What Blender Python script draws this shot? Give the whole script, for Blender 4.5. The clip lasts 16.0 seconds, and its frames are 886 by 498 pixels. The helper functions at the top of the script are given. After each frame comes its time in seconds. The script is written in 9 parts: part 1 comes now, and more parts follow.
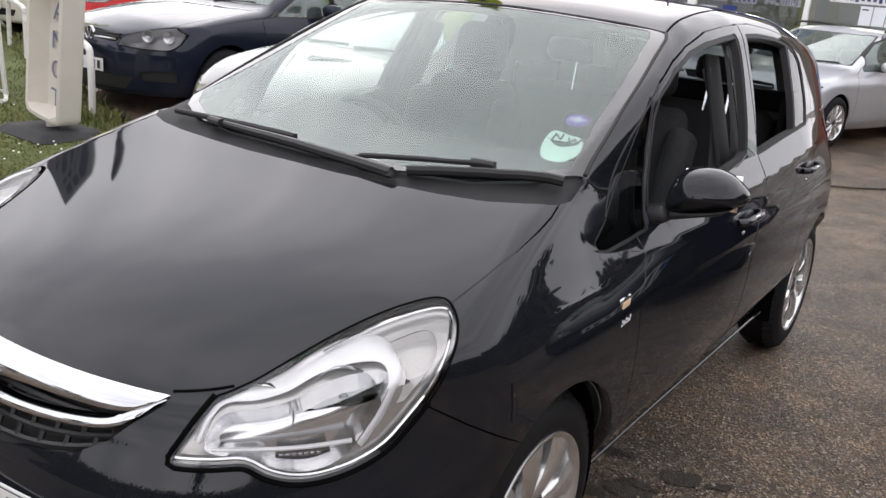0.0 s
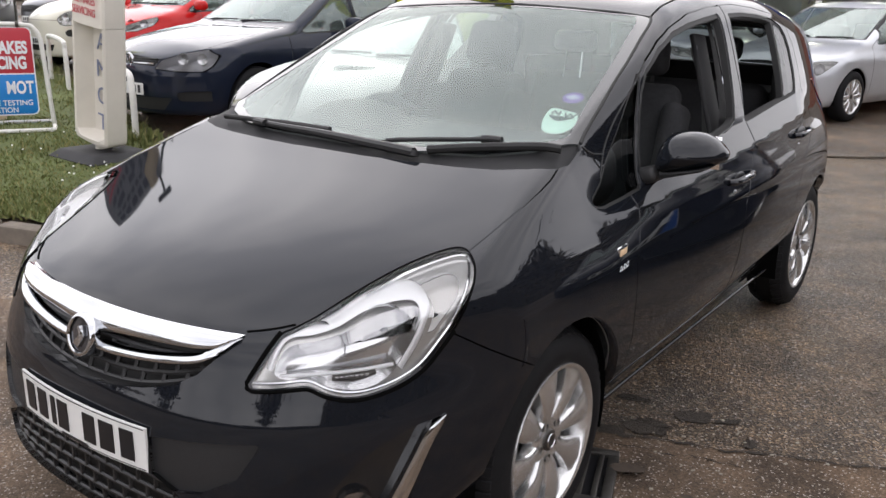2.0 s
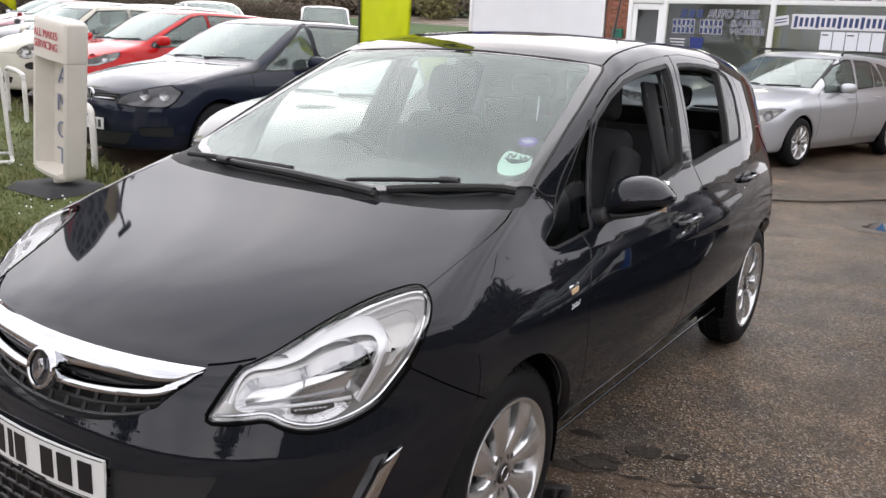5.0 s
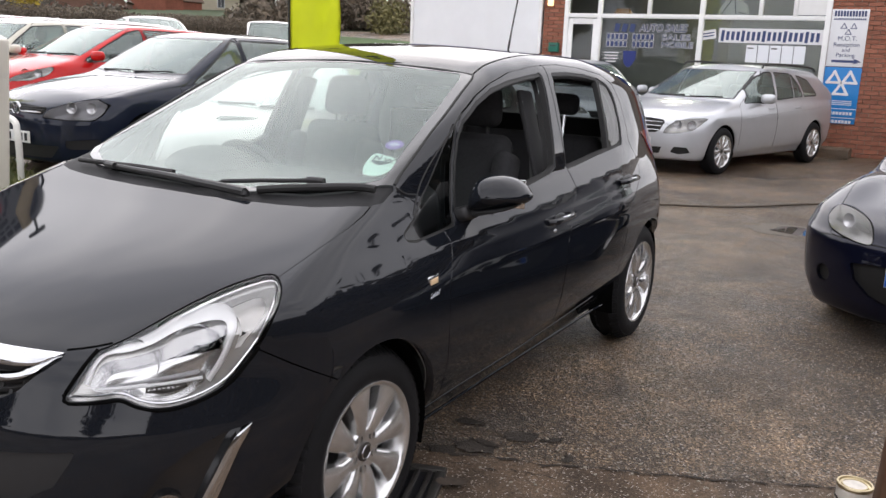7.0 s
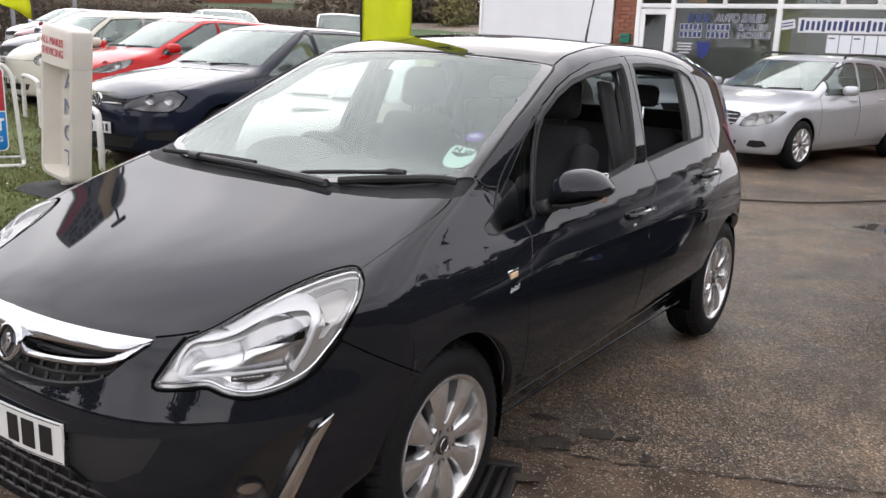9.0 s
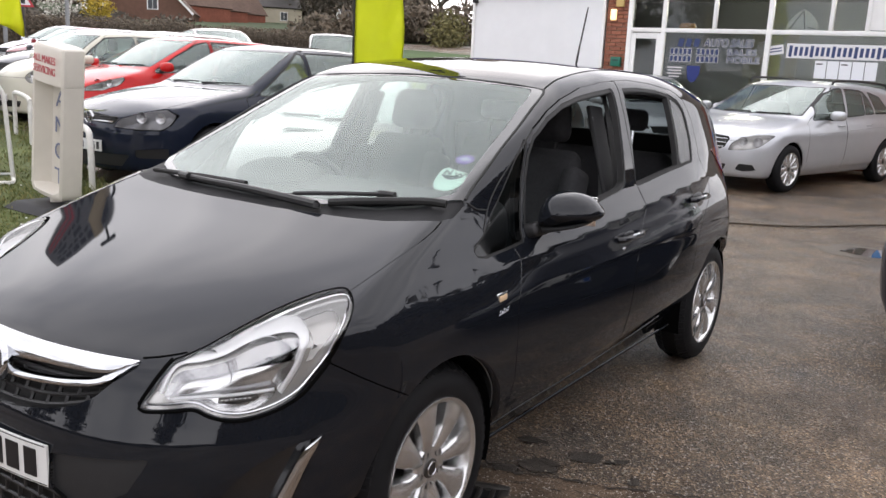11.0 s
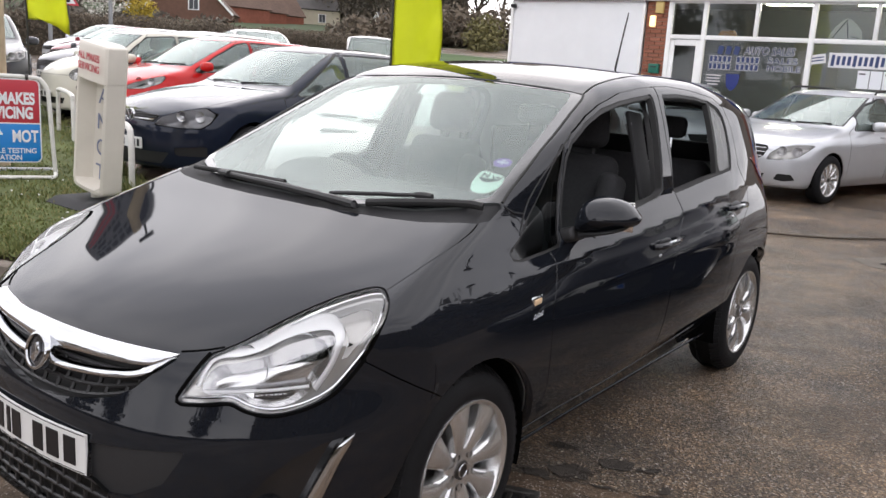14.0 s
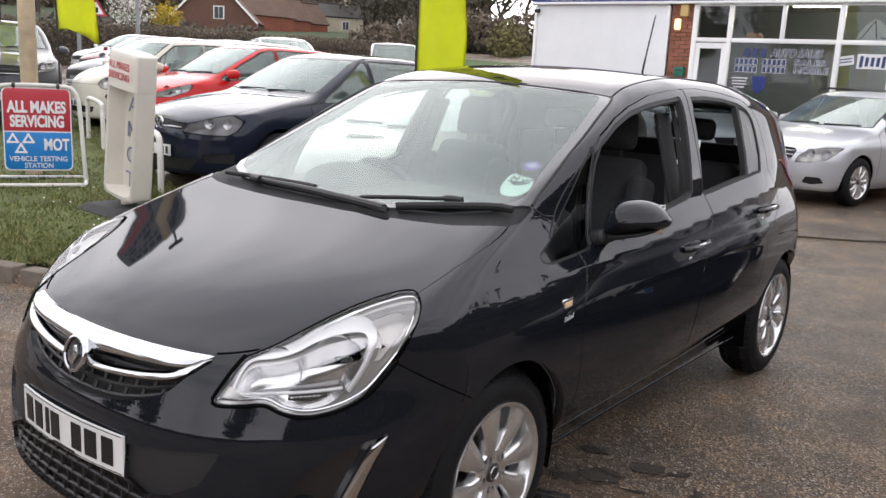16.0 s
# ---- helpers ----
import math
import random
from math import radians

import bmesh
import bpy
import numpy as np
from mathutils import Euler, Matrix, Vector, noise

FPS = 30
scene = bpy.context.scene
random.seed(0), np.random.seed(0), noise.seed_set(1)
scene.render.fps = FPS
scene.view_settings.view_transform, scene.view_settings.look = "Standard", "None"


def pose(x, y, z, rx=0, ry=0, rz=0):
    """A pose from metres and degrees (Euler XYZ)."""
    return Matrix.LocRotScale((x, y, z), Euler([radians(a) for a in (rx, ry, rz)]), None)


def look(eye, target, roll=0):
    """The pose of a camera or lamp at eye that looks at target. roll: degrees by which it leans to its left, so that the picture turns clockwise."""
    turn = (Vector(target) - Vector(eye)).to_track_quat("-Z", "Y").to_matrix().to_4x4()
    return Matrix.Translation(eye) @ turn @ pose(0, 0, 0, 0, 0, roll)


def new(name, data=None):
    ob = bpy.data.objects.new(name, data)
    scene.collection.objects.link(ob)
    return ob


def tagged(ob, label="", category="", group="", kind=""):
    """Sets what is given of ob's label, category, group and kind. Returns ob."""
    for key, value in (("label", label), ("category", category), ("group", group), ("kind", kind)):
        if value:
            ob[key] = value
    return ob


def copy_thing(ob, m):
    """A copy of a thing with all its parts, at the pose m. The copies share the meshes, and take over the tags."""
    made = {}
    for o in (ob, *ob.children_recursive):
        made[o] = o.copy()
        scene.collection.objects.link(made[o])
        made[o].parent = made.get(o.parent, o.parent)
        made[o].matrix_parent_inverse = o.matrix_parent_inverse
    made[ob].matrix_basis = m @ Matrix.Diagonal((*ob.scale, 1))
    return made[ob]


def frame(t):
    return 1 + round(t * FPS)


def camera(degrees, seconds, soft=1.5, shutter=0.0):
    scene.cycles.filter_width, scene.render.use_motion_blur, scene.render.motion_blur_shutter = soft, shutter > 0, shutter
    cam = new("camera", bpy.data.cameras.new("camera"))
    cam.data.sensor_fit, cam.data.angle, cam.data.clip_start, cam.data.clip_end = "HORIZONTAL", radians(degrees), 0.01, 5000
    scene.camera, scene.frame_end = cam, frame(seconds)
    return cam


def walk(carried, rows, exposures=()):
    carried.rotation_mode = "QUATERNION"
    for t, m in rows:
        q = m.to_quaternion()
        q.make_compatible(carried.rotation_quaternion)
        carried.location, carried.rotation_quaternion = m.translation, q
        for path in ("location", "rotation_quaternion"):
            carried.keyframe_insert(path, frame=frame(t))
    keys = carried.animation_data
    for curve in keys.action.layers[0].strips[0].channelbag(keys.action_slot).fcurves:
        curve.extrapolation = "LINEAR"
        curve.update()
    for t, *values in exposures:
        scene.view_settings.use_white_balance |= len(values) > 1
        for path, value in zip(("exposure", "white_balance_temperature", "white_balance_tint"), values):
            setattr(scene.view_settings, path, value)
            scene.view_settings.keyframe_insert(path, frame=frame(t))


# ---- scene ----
cam = camera(54.5, 16.0)
METRES, EYE, TILT, LEAN, TURN = 8.0, 1.5, 0.0, 0.0, 0.0
PATH = [
    (0, (1.545, -1.605, 1.482), (0.487, -0.01, 0.903), 5.4),
    (0.5, (1.717, -1.605, 1.457), (0.644, -0.034, 0.838), 4.3),
    (1, (1.801, -1.698, 1.481), (0.705, -0.131, 0.895), 2.0),
    (1.5, (1.806, -1.837, 1.48), (0.737, -0.249, 0.902), 1.6),
    (2, (1.788, -1.883, 1.477), (0.661, -0.332, 0.907), 1.1),
    (2.5, (1.79, -1.9, 1.478), (0.653, -0.338, 0.962), 1.0),
    (3, (1.8, -1.916, 1.48), (0.676, -0.338, 0.986), 2.7),
    (3.5, (1.806, -1.921, 1.483), (0.665, -0.355, 0.985), 3.1),
    (5.8, (1.902, -1.944, 1.5), (0.867, -0.296, 1.037), 2.2),
    (6, (1.981, -1.934, 1.492), (0.939, -0.288, 1.041), 2.2),
    (6.5, (2.13, -1.936, 1.486), (1.136, -0.26, 1.034), 2.7),
    (7, (2.186, -1.952, 1.494), (1.198, -0.272, 1.047), 2.2),
    (7.5, (2.165, -1.937, 1.491), (1.154, -0.279, 1.011), 1.7),
    (8, (2.146, -1.936, 1.489), (1.104, -0.304, 0.989), 1.8),
    (8.5, (2.134, -1.952, 1.489), (1.055, -0.341, 1.002), 2.3),
    (9, (2.127, -1.957, 1.488), (1.018, -0.36, 1.018), 2.0),
    (9.5, (2.126, -1.949, 1.492), (1.028, -0.339, 1.04), 1.7),
    (12, (2.135, -1.968, 1.497), (1.033, -0.354, 1.073), 3.5),
    (12.5, (2.13, -1.97, 1.495), (1.021, -0.363, 1.06), 3.9),
    (13, (2.125, -1.97, 1.492), (0.994, -0.38, 1.051), 3.8),
    (13.5, (2.128, -1.969, 1.494), (0.978, -0.387, 1.073), 3.4),
    (14, (2.125, -1.972, 1.492), (0.966, -0.397, 1.073), 3.5),
    (14.5, (2.122, -1.975, 1.492), (0.962, -0.407, 1.051), 3.6),
    (15, (2.119, -1.983, 1.486), (0.944, -0.426, 1.044), 3.5),
    (15.5, (2.12, -1.992, 1.483), (0.931, -0.442, 1.05), 3.4),
    (16, (2.117, -1.994, 1.485), (0.912, -0.451, 1.076), 2.9),
]
walk(cam, [(t, look(eye, target, roll)) for t, eye, target, roll in PATH])

# ---- light ----
SUN_AZ, SUN_EL = radians(-38), radians(30)      # veiled sun beyond the car rows; from +y, clockwise
SKY_HORIZON, SKY_ZENITH, SKY_GLOW = 24.0, 19.5, 0.6
world = bpy.data.worlds.new("overcast_sky")
scene.world = world
world.use_nodes = True
wt = world.node_tree
wt.nodes.clear()
w_out = wt.nodes.new("ShaderNodeOutputWorld")
w_bg = wt.nodes.new("ShaderNodeBackground")
w_sky = wt.nodes.new("ShaderNodeTexSky")
w_sky.sky_type = "NISHITA"
w_sky.sun_disc = False
w_sky.sun_elevation = SUN_EL
w_sky.sun_rotation = SUN_AZ
w_sky.dust_density = 3.0
w_co = wt.nodes.new("ShaderNodeTexCoord")
w_map = wt.nodes.new("ShaderNodeMapping")
w_map.inputs["Scale"].default_value = (1.2, 1.2, 2.6)
w_noise = wt.nodes.new("ShaderNodeTexNoise")
w_noise.inputs["Scale"].default_value = 2.2
w_noise.inputs["Detail"].default_value = 6.0
w_noise.inputs["Roughness"].default_value = 0.55
w_ramp = wt.nodes.new("ShaderNodeValToRGB")
w_ramp.color_ramp.elements[0].position, w_ramp.color_ramp.elements[0].color = 0.34, (0.665, 0.66, 0.72, 1)
w_ramp.color_ramp.elements[1].position, w_ramp.color_ramp.elements[1].color = 0.66, (1.125, 1.09, 1.125, 1)
w_mix = wt.nodes.new("ShaderNodeMix")
w_mix.data_type = "RGBA"
w_mix.inputs[0].default_value = 0.88
wt.links.new(w_co.outputs["Generated"], w_map.inputs["Vector"])
wt.links.new(w_map.outputs["Vector"], w_noise.inputs["Vector"])
wt.links.new(w_noise.outputs["Fac"], w_ramp.inputs["Fac"])
wt.links.new(w_sky.outputs["Color"], w_mix.inputs[6])
# a cloud deck a little brighter towards the horizon
w_sep = wt.nodes.new("ShaderNodeSeparateXYZ")
wt.links.new(w_co.outputs["Generated"], w_sep.inputs[0])
w_grad = wt.nodes.new("ShaderNodeMapRange")
w_grad.inputs["From Min"].default_value, w_grad.inputs["From Max"].default_value = 0.0, 1.0
w_grad.inputs["To Min"].default_value, w_grad.inputs["To Max"].default_value = SKY_HORIZON, SKY_ZENITH
wt.links.new(w_sep.outputs["Z"], w_grad.inputs["Value"])
w_mul = wt.nodes.new("ShaderNodeVectorMath")
w_mul.operation = "SCALE"
wt.links.new(w_ramp.outputs["Color"], w_mul.inputs[0])
# and brighter round the veiled sun
w_dot = wt.nodes.new("ShaderNodeVectorMath")
w_dot.operation = "DOT_PRODUCT"
w_dot.inputs[1].default_value = (math.sin(SUN_AZ) * math.cos(SUN_EL), math.cos(SUN_AZ) * math.cos(SUN_EL), math.sin(SUN_EL))
wt.links.new(w_co.outputs["Generated"], w_dot.inputs[0])
w_glow = wt.nodes.new("ShaderNodeMapRange")
w_glow.interpolation_type = "SMOOTHSTEP"
w_glow.inputs["From Min"].default_value, w_glow.inputs["From Max"].default_value = 0.78, 1.0
w_glow.inputs["To Min"].default_value, w_glow.inputs["To Max"].default_value = 1.0, 1.0 + SKY_GLOW
wt.links.new(w_dot.outputs["Value"], w_glow.inputs["Value"])
w_both = wt.nodes.new("ShaderNodeMath")
w_both.operation = "MULTIPLY"
wt.links.new(w_grad.outputs[0], w_both.inputs[0])
wt.links.new(w_glow.outputs[0], w_both.inputs[1])
wt.links.new(w_both.outputs[0], w_mul.inputs["Scale"])
wt.links.new(w_mul.outputs[0], w_mix.inputs[7])
wt.links.new(w_mix.outputs[2], w_bg.inputs["Color"])
w_bg.inputs["Strength"].default_value = 0.1
wt.links.new(w_bg.outputs["Background"], w_out.inputs["Surface"])
sun = new("sun", bpy.data.lights.new("sun", "SUN"))
sun.data.energy = 0.5
sun.data.angle = radians(150)
sun.data.color = (1.0, 0.96, 0.92)
sun.matrix_world = look((0, 0, 30), (-10 * math.sin(SUN_AZ), -10 * math.cos(SUN_AZ), 30 - 10 * math.tan(SUN_EL)))

# ---- materials ----
MATS = {}


def mat(name, color, rough=0.5, metal=0.0, var=0.0, scale=20.0, bump=0.0, bscale=200.0, coat=0.0, spec=0.5, trans=0.0, ior=1.45, emit=0.0, rand=0.0, dirt=0.0, alpha=1.0):
    """A procedural surface: colour with broad and fine variation, roughness, relief and a clear coat."""
    if name in MATS:
        return MATS[name]
    m = bpy.data.materials.new(name)
    m.use_nodes = True
    t = m.node_tree
    b = t.nodes["Principled BSDF"]
    b.inputs["Base Color"].default_value = (*color, 1)
    b.inputs["Roughness"].default_value = rough
    b.inputs["Metallic"].default_value = metal
    b.inputs["IOR"].default_value = ior
    b.inputs["Specular IOR Level"].default_value = spec
    b.inputs["Coat Weight"].default_value = coat
    b.inputs["Coat Roughness"].default_value = 0.02
    b.inputs["Transmission Weight"].default_value = trans
    b.inputs["Alpha"].default_value = alpha
    if emit:
        b.inputs["Emission Color"].default_value = (*color, 1)
        b.inputs["Emission Strength"].default_value = emit
    co = t.nodes.new("ShaderNodeTexCoord")
    if var or rand:
        n1 = t.nodes.new("ShaderNodeTexNoise")
        n1.inputs["Scale"].default_value = scale
        n1.inputs["Detail"].default_value = 5
        n2 = t.nodes.new("ShaderNodeTexNoise")
        n2.inputs["Scale"].default_value = scale * 0.12
        n2.inputs["Detail"].default_value = 3
        t.links.new(co.outputs["Object"], n1.inputs["Vector"])
        t.links.new(co.outputs["Object"], n2.inputs["Vector"])
        add = t.nodes.new("ShaderNodeMath")
        add.operation = "ADD"
        t.links.new(n1.outputs["Fac"], add.inputs[0])
        t.links.new(n2.outputs["Fac"], add.inputs[1])
        mr = t.nodes.new("ShaderNodeMapRange")
        mr.inputs["From Min"].default_value, mr.inputs["From Max"].default_value = 0.55, 1.45
        mr.inputs["To Min"].default_value, mr.inputs["To Max"].default_value = 1 - var, 1 + var
        t.links.new(add.outputs[0], mr.inputs["Value"])
        val = mr.outputs[0]
        if rand:
            oi = t.nodes.new("ShaderNodeObjectInfo")
            rr = t.nodes.new("ShaderNodeMapRange")
            rr.inputs["To Min"].default_value, rr.inputs["To Max"].default_value = 1 - rand, 1 + rand
            t.links.new(oi.outputs["Random"], rr.inputs["Value"])
            mul = t.nodes.new("ShaderNodeMath")
            mul.operation = "MULTIPLY"
            t.links.new(val, mul.inputs[0])
            t.links.new(rr.outputs[0], mul.inputs[1])
            val = mul.outputs[0]
        hs = t.nodes.new("ShaderNodeHueSaturation")
        hs.inputs["Color"].default_value = (*color, 1)
        t.links.new(val, hs.inputs["Value"])
        t.links.new(hs.outputs["Color"], b.inputs["Base Color"])
    if dirt:
        n3 = t.nodes.new("ShaderNodeTexNoise")
        n3.inputs["Scale"].default_value = 7
        n3.inputs["Detail"].default_value = 6
        t.links.new(co.outputs["Object"], n3.inputs["Vector"])
        md = t.nodes.new("ShaderNodeMapRange")
        md.inputs["From Min"].default_value, md.inputs["From Max"].default_value = 0.35, 0.7
        md.inputs["To Min"].default_value, md.inputs["To Max"].default_value = rough, min(1.0, rough + dirt)
        t.links.new(n3.outputs["Fac"], md.inputs["Value"])
        t.links.new(md.outputs[0], b.inputs["Roughness"])
    if bump:
        nb = t.nodes.new("ShaderNodeTexNoise")
        nb.inputs["Scale"].default_value = bscale
        nb.inputs["Detail"].default_value = 3
        t.links.new(co.outputs["Object"], nb.inputs["Vector"])
        bp = t.nodes.new("ShaderNodeBump")
        bp.inputs["Strength"].default_value = bump
        bp.inputs["Distance"].default_value = 0.01
        t.links.new(nb.outputs["Fac"], bp.inputs["Height"])
        t.links.new(bp.outputs["Normal"], b.inputs["Normal"])
    MATS[name] = m
    return m


def glass_mat(name, tint=(0.93, 0.97, 0.95), ior=1.45, film=0.0):
    """Thin pane: clear with a mirror-like sheen that grows at a slant."""
    if name in MATS:
        return MATS[name]
    m = bpy.data.materials.new(name)
    m.use_nodes = True
    t = m.node_tree
    t.nodes.clear()
    out = t.nodes.new("ShaderNodeOutputMaterial")
    tr = t.nodes.new("ShaderNodeBsdfTransparent")
    tr.inputs["Color"].default_value = (*tint, 1)
    gl = t.nodes.new("ShaderNodeBsdfGlossy")
    gl.inputs["Roughness"].default_value = 0.0
    if film:
        gl.inputs["Color"].default_value = (0.92, 1.0, 0.97, 1)
    fr = t.nodes.new("ShaderNodeFresnel")
    fr.inputs["IOR"].default_value = ior
    mx = t.nodes.new("ShaderNodeMixShader")
    t.links.new(fr.outputs[0], mx.inputs[0])
    t.links.new(tr.outputs[0], mx.inputs[1])
    t.links.new(gl.outputs[0], mx.inputs[2])
    last = mx
    if film:
        # thin dusty film; its pale colour also stands in for the sky's milky veil
        df = t.nodes.new("ShaderNodeBsdfDiffuse")
        df.inputs["Color"].default_value = (0.62, 0.76, 0.70, 1)
        last = t.nodes.new("ShaderNodeMixShader")
        co = t.nodes.new("ShaderNodeTexCoord")
        nz = t.nodes.new("ShaderNodeTexNoise")
        nz.inputs["Scale"].default_value = 3.0
        mr = t.nodes.new("ShaderNodeMapRange")
        mr.inputs["From Min"].default_value, mr.inputs["From Max"].default_value = 0.3, 0.7
        mr.inputs["To Min"].default_value, mr.inputs["To Max"].default_value = film * 0.7, film * 1.3
        t.links.new(co.outputs["Object"], nz.inputs["Vector"])
        t.links.new(nz.outputs["Fac"], mr.inputs["Value"])
        t.links.new(mr.outputs[0], last.inputs[0])
        t.links.new(mx.outputs[0], last.inputs[1])
        t.links.new(df.outputs[0], last.inputs[2])
    t.links.new(last.outputs[0], out.inputs["Surface"])
    MATS[name] = m
    return m


def paint(name, color, metal=0.0, rough=0.35):
    m = mat(name, color, rough=rough, metal=metal, coat=1.0, spec=0.05, var=0.04, scale=60)
    m.node_tree.nodes["Principled BSDF"].inputs["Coat IOR"].default_value = 1.36
    return m


BLACK_PAINT = mat("black_car_paint", (0.0082, 0.0097, 0.0132), rough=0.4, coat=1.0, spec=0.0, var=0.15, scale=40)
BLACK_PAINT.node_tree.nodes["Principled BSDF"].inputs["Coat IOR"].default_value = 1.45
BLACK_PAINT.node_tree.nodes["Principled BSDF"].inputs["Coat Roughness"].default_value = 0.03
TRIM = mat("black_plastic_trim", (0.018, 0.018, 0.019), rough=0.45, var=0.15, scale=60, bump=0.1, bscale=900)
RUBBER = mat("black_rubber", (0.012, 0.012, 0.012), rough=0.6, var=0.2, scale=50)
TYRE = mat("tyre_rubber", (0.008, 0.008, 0.009), rough=0.7, spec=0.25, var=0.3, scale=30, bump=0.15, bscale=300)
CHROME = mat("chrome", (0.58, 0.59, 0.61), rough=0.06, metal=1.0, var=0.03, scale=20)
LAMP_CHROME = mat("lamp_chrome", (0.80, 0.81, 0.82), rough=0.10, metal=1.0, var=0.04, scale=30)
ALLOY = mat("silver_alloy", (0.70, 0.70, 0.70), rough=0.25, metal=0.85, var=0.08, scale=30)
DARK_METAL = mat("brake_metal", (0.08, 0.075, 0.07), rough=0.5, metal=0.8, var=0.4, scale=25)
GLASS = glass_mat("window_glass")
WSGLASS = glass_mat("windscreen_glass", (0.76, 0.87, 0.81), 1.62, 0.035)
TINT = glass_mat("tinted_glass", (0.25, 0.28, 0.28), 1.5)
LENS = glass_mat("clear_lens", (0.98, 0.98, 0.98), 1.42)
SATIN_SILVER = mat("satin_silver_plastic", (0.86, 0.865, 0.87), rough=0.28, metal=0.25, var=0.06, scale=30)
REFLECTOR = mat("lamp_reflector", (0.70, 0.70, 0.71), rough=0.12, metal=0.9, var=0.08, scale=40)
LAMP_GREY = mat("grey_lamp_bezel", (0.50, 0.495, 0.485), rough=0.18, metal=0.6, var=0.10, scale=40)
SHUT = mat("shut_line_shadow_gap", (0.003, 0.003, 0.003), rough=0.9, spec=0.05, var=0.1)
CLOTH = mat("dark_seat_cloth", (0.034, 0.034, 0.037), rough=0.9, var=0.3, scale=80, bump=0.2, bscale=500)
DASH = mat("grey_dash_plastic", (0.045, 0.045, 0.047), rough=0.6, var=0.12, scale=60, bump=0.1, bscale=600)
CABIN = mat("cabin_lining", (0.03, 0.03, 0.03), rough=0.9, var=0.2, scale=20)
RED_LENS = mat("red_lamp_lens", (0.22, 0.008, 0.012), rough=0.1, coat=1.0, var=0.1, scale=30)
PLATE_W = mat("white_plate", (0.75, 0.75, 0.73), rough=0.25, coat=0.5, var=0.03, scale=20)
PLATE_Y = mat("blue_plate_band", (0.01, 0.09, 0.4), rough=0.3, var=0.03, scale=20)
FRIT = mat("black_glass_edge", (0.012, 0.013, 0.014), rough=0.03, coat=0.6, spec=0.6, var=0.1)
INK = mat("black_ink", (0.01, 0.01, 0.012), rough=0.4, var=0.05)

# ---- mesh tools ----
def part(name, bm, material, parent=None, label="", smooth=0.6):
    """Links a bmesh as one mesh object under a thing or a part."""
    me = bpy.data.meshes.new(name)
    bm.to_mesh(me)
    bm.free()
    ob = new(name, me)
    me.materials.append(material)
    if smooth:
        me.shade_smooth()
        if smooth < 3:
            me.set_sharp_from_angle(angle=smooth)
    if parent is not None:
        ob.parent = parent
    if label:
        ob["label"] = label
    return ob


def thing(name, m, label, category, group="", kind=""):
    ob = new(name)
    ob.empty_display_size = 0.2
    ob.matrix_basis = m
    return tagged(ob, label, category, group, kind)


def add_box(bm, size, at=(0, 0, 0), bevel=0.0, rot=None, seg=2, taper=None):
    r = bmesh.ops.create_cube(bm, size=1.0)
    vs = r["verts"]
    bmesh.ops.scale(bm, vec=size, verts=vs)
    if taper:
        for v in vs:
            if v.co.z > 0:
                v.co.x *= taper[0]
                v.co.y *= taper[1]
    if bevel:
        es = list({e for v in vs for e in v.link_edges})
        q = bmesh.ops.bevel(bm, geom=es, offset=bevel, segments=seg, affect="EDGES", profile=0.5)
        vs = list({v for f in q["faces"] for v in f.verts} | {v for v in vs if v.is_valid})
    m = Matrix.Translation(at)
    if rot is not None:
        m = m @ Euler([radians(a) for a in rot]).to_matrix().to_4x4()
    bmesh.ops.transform(bm, matrix=m, verts=vs)
    return vs


def box(size, at=(0, 0, 0), bevel=0.0, rot=None, seg=2, taper=None):
    bm = bmesh.new()
    add_box(bm, size, at, bevel, rot, seg, taper)
    return bm


def add_cyl(bm, r, h, m=None, seg=24, r2=None, cap=True):
    q = bmesh.ops.create_cone(bm, cap_ends=cap, segments=seg, radius1=r, radius2=r if r2 is None else r2, depth=h)
    if m is not None:
        bmesh.ops.transform(bm, matrix=m, verts=q["verts"])
    return q["verts"]


def cyl(r, h, m=None, seg=24, r2=None, cap=True):
    bm = bmesh.new()
    add_cyl(bm, r, h, m, seg, r2, cap)
    return bm


def tube(points, r, seg=10, closed=False):
    """A round bar along points; r: one radius or one for each point."""
    bm = bmesh.new()
    pts = [Vector(p) for p in points]
    n = len(pts)
    rings = []
    up = Vector((0.12, 0.31, 0.94)).normalized()
    for i, p in enumerate(pts):
        a = pts[(i - 1) % n] if closed or i else p
        b = pts[(i + 1) % n] if closed or i < n - 1 else p
        d = (b - a).normalized()
        s = d.cross(up)
        s = s.normalized() if s.length > 1e-4 else d.orthogonal().normalized()
        u = s.cross(d)
        rr = r[i] if isinstance(r, (list, tuple)) else r
        rings.append([bm.verts.new(p + rr * (math.cos(k * 2 * math.pi / seg) * s + math.sin(k * 2 * math.pi / seg) * u)) for k in range(seg)])
    for i in range(n if closed else n - 1):
        A, B = rings[i], rings[(i + 1) % n]
        for k in range(seg):
            bm.faces.new((A[k], A[(k + 1) % seg], B[(k + 1) % seg], B[k]))
    if not closed:
        bm.faces.new(rings[0][::-1])
        bm.faces.new(rings[-1])
    return bm


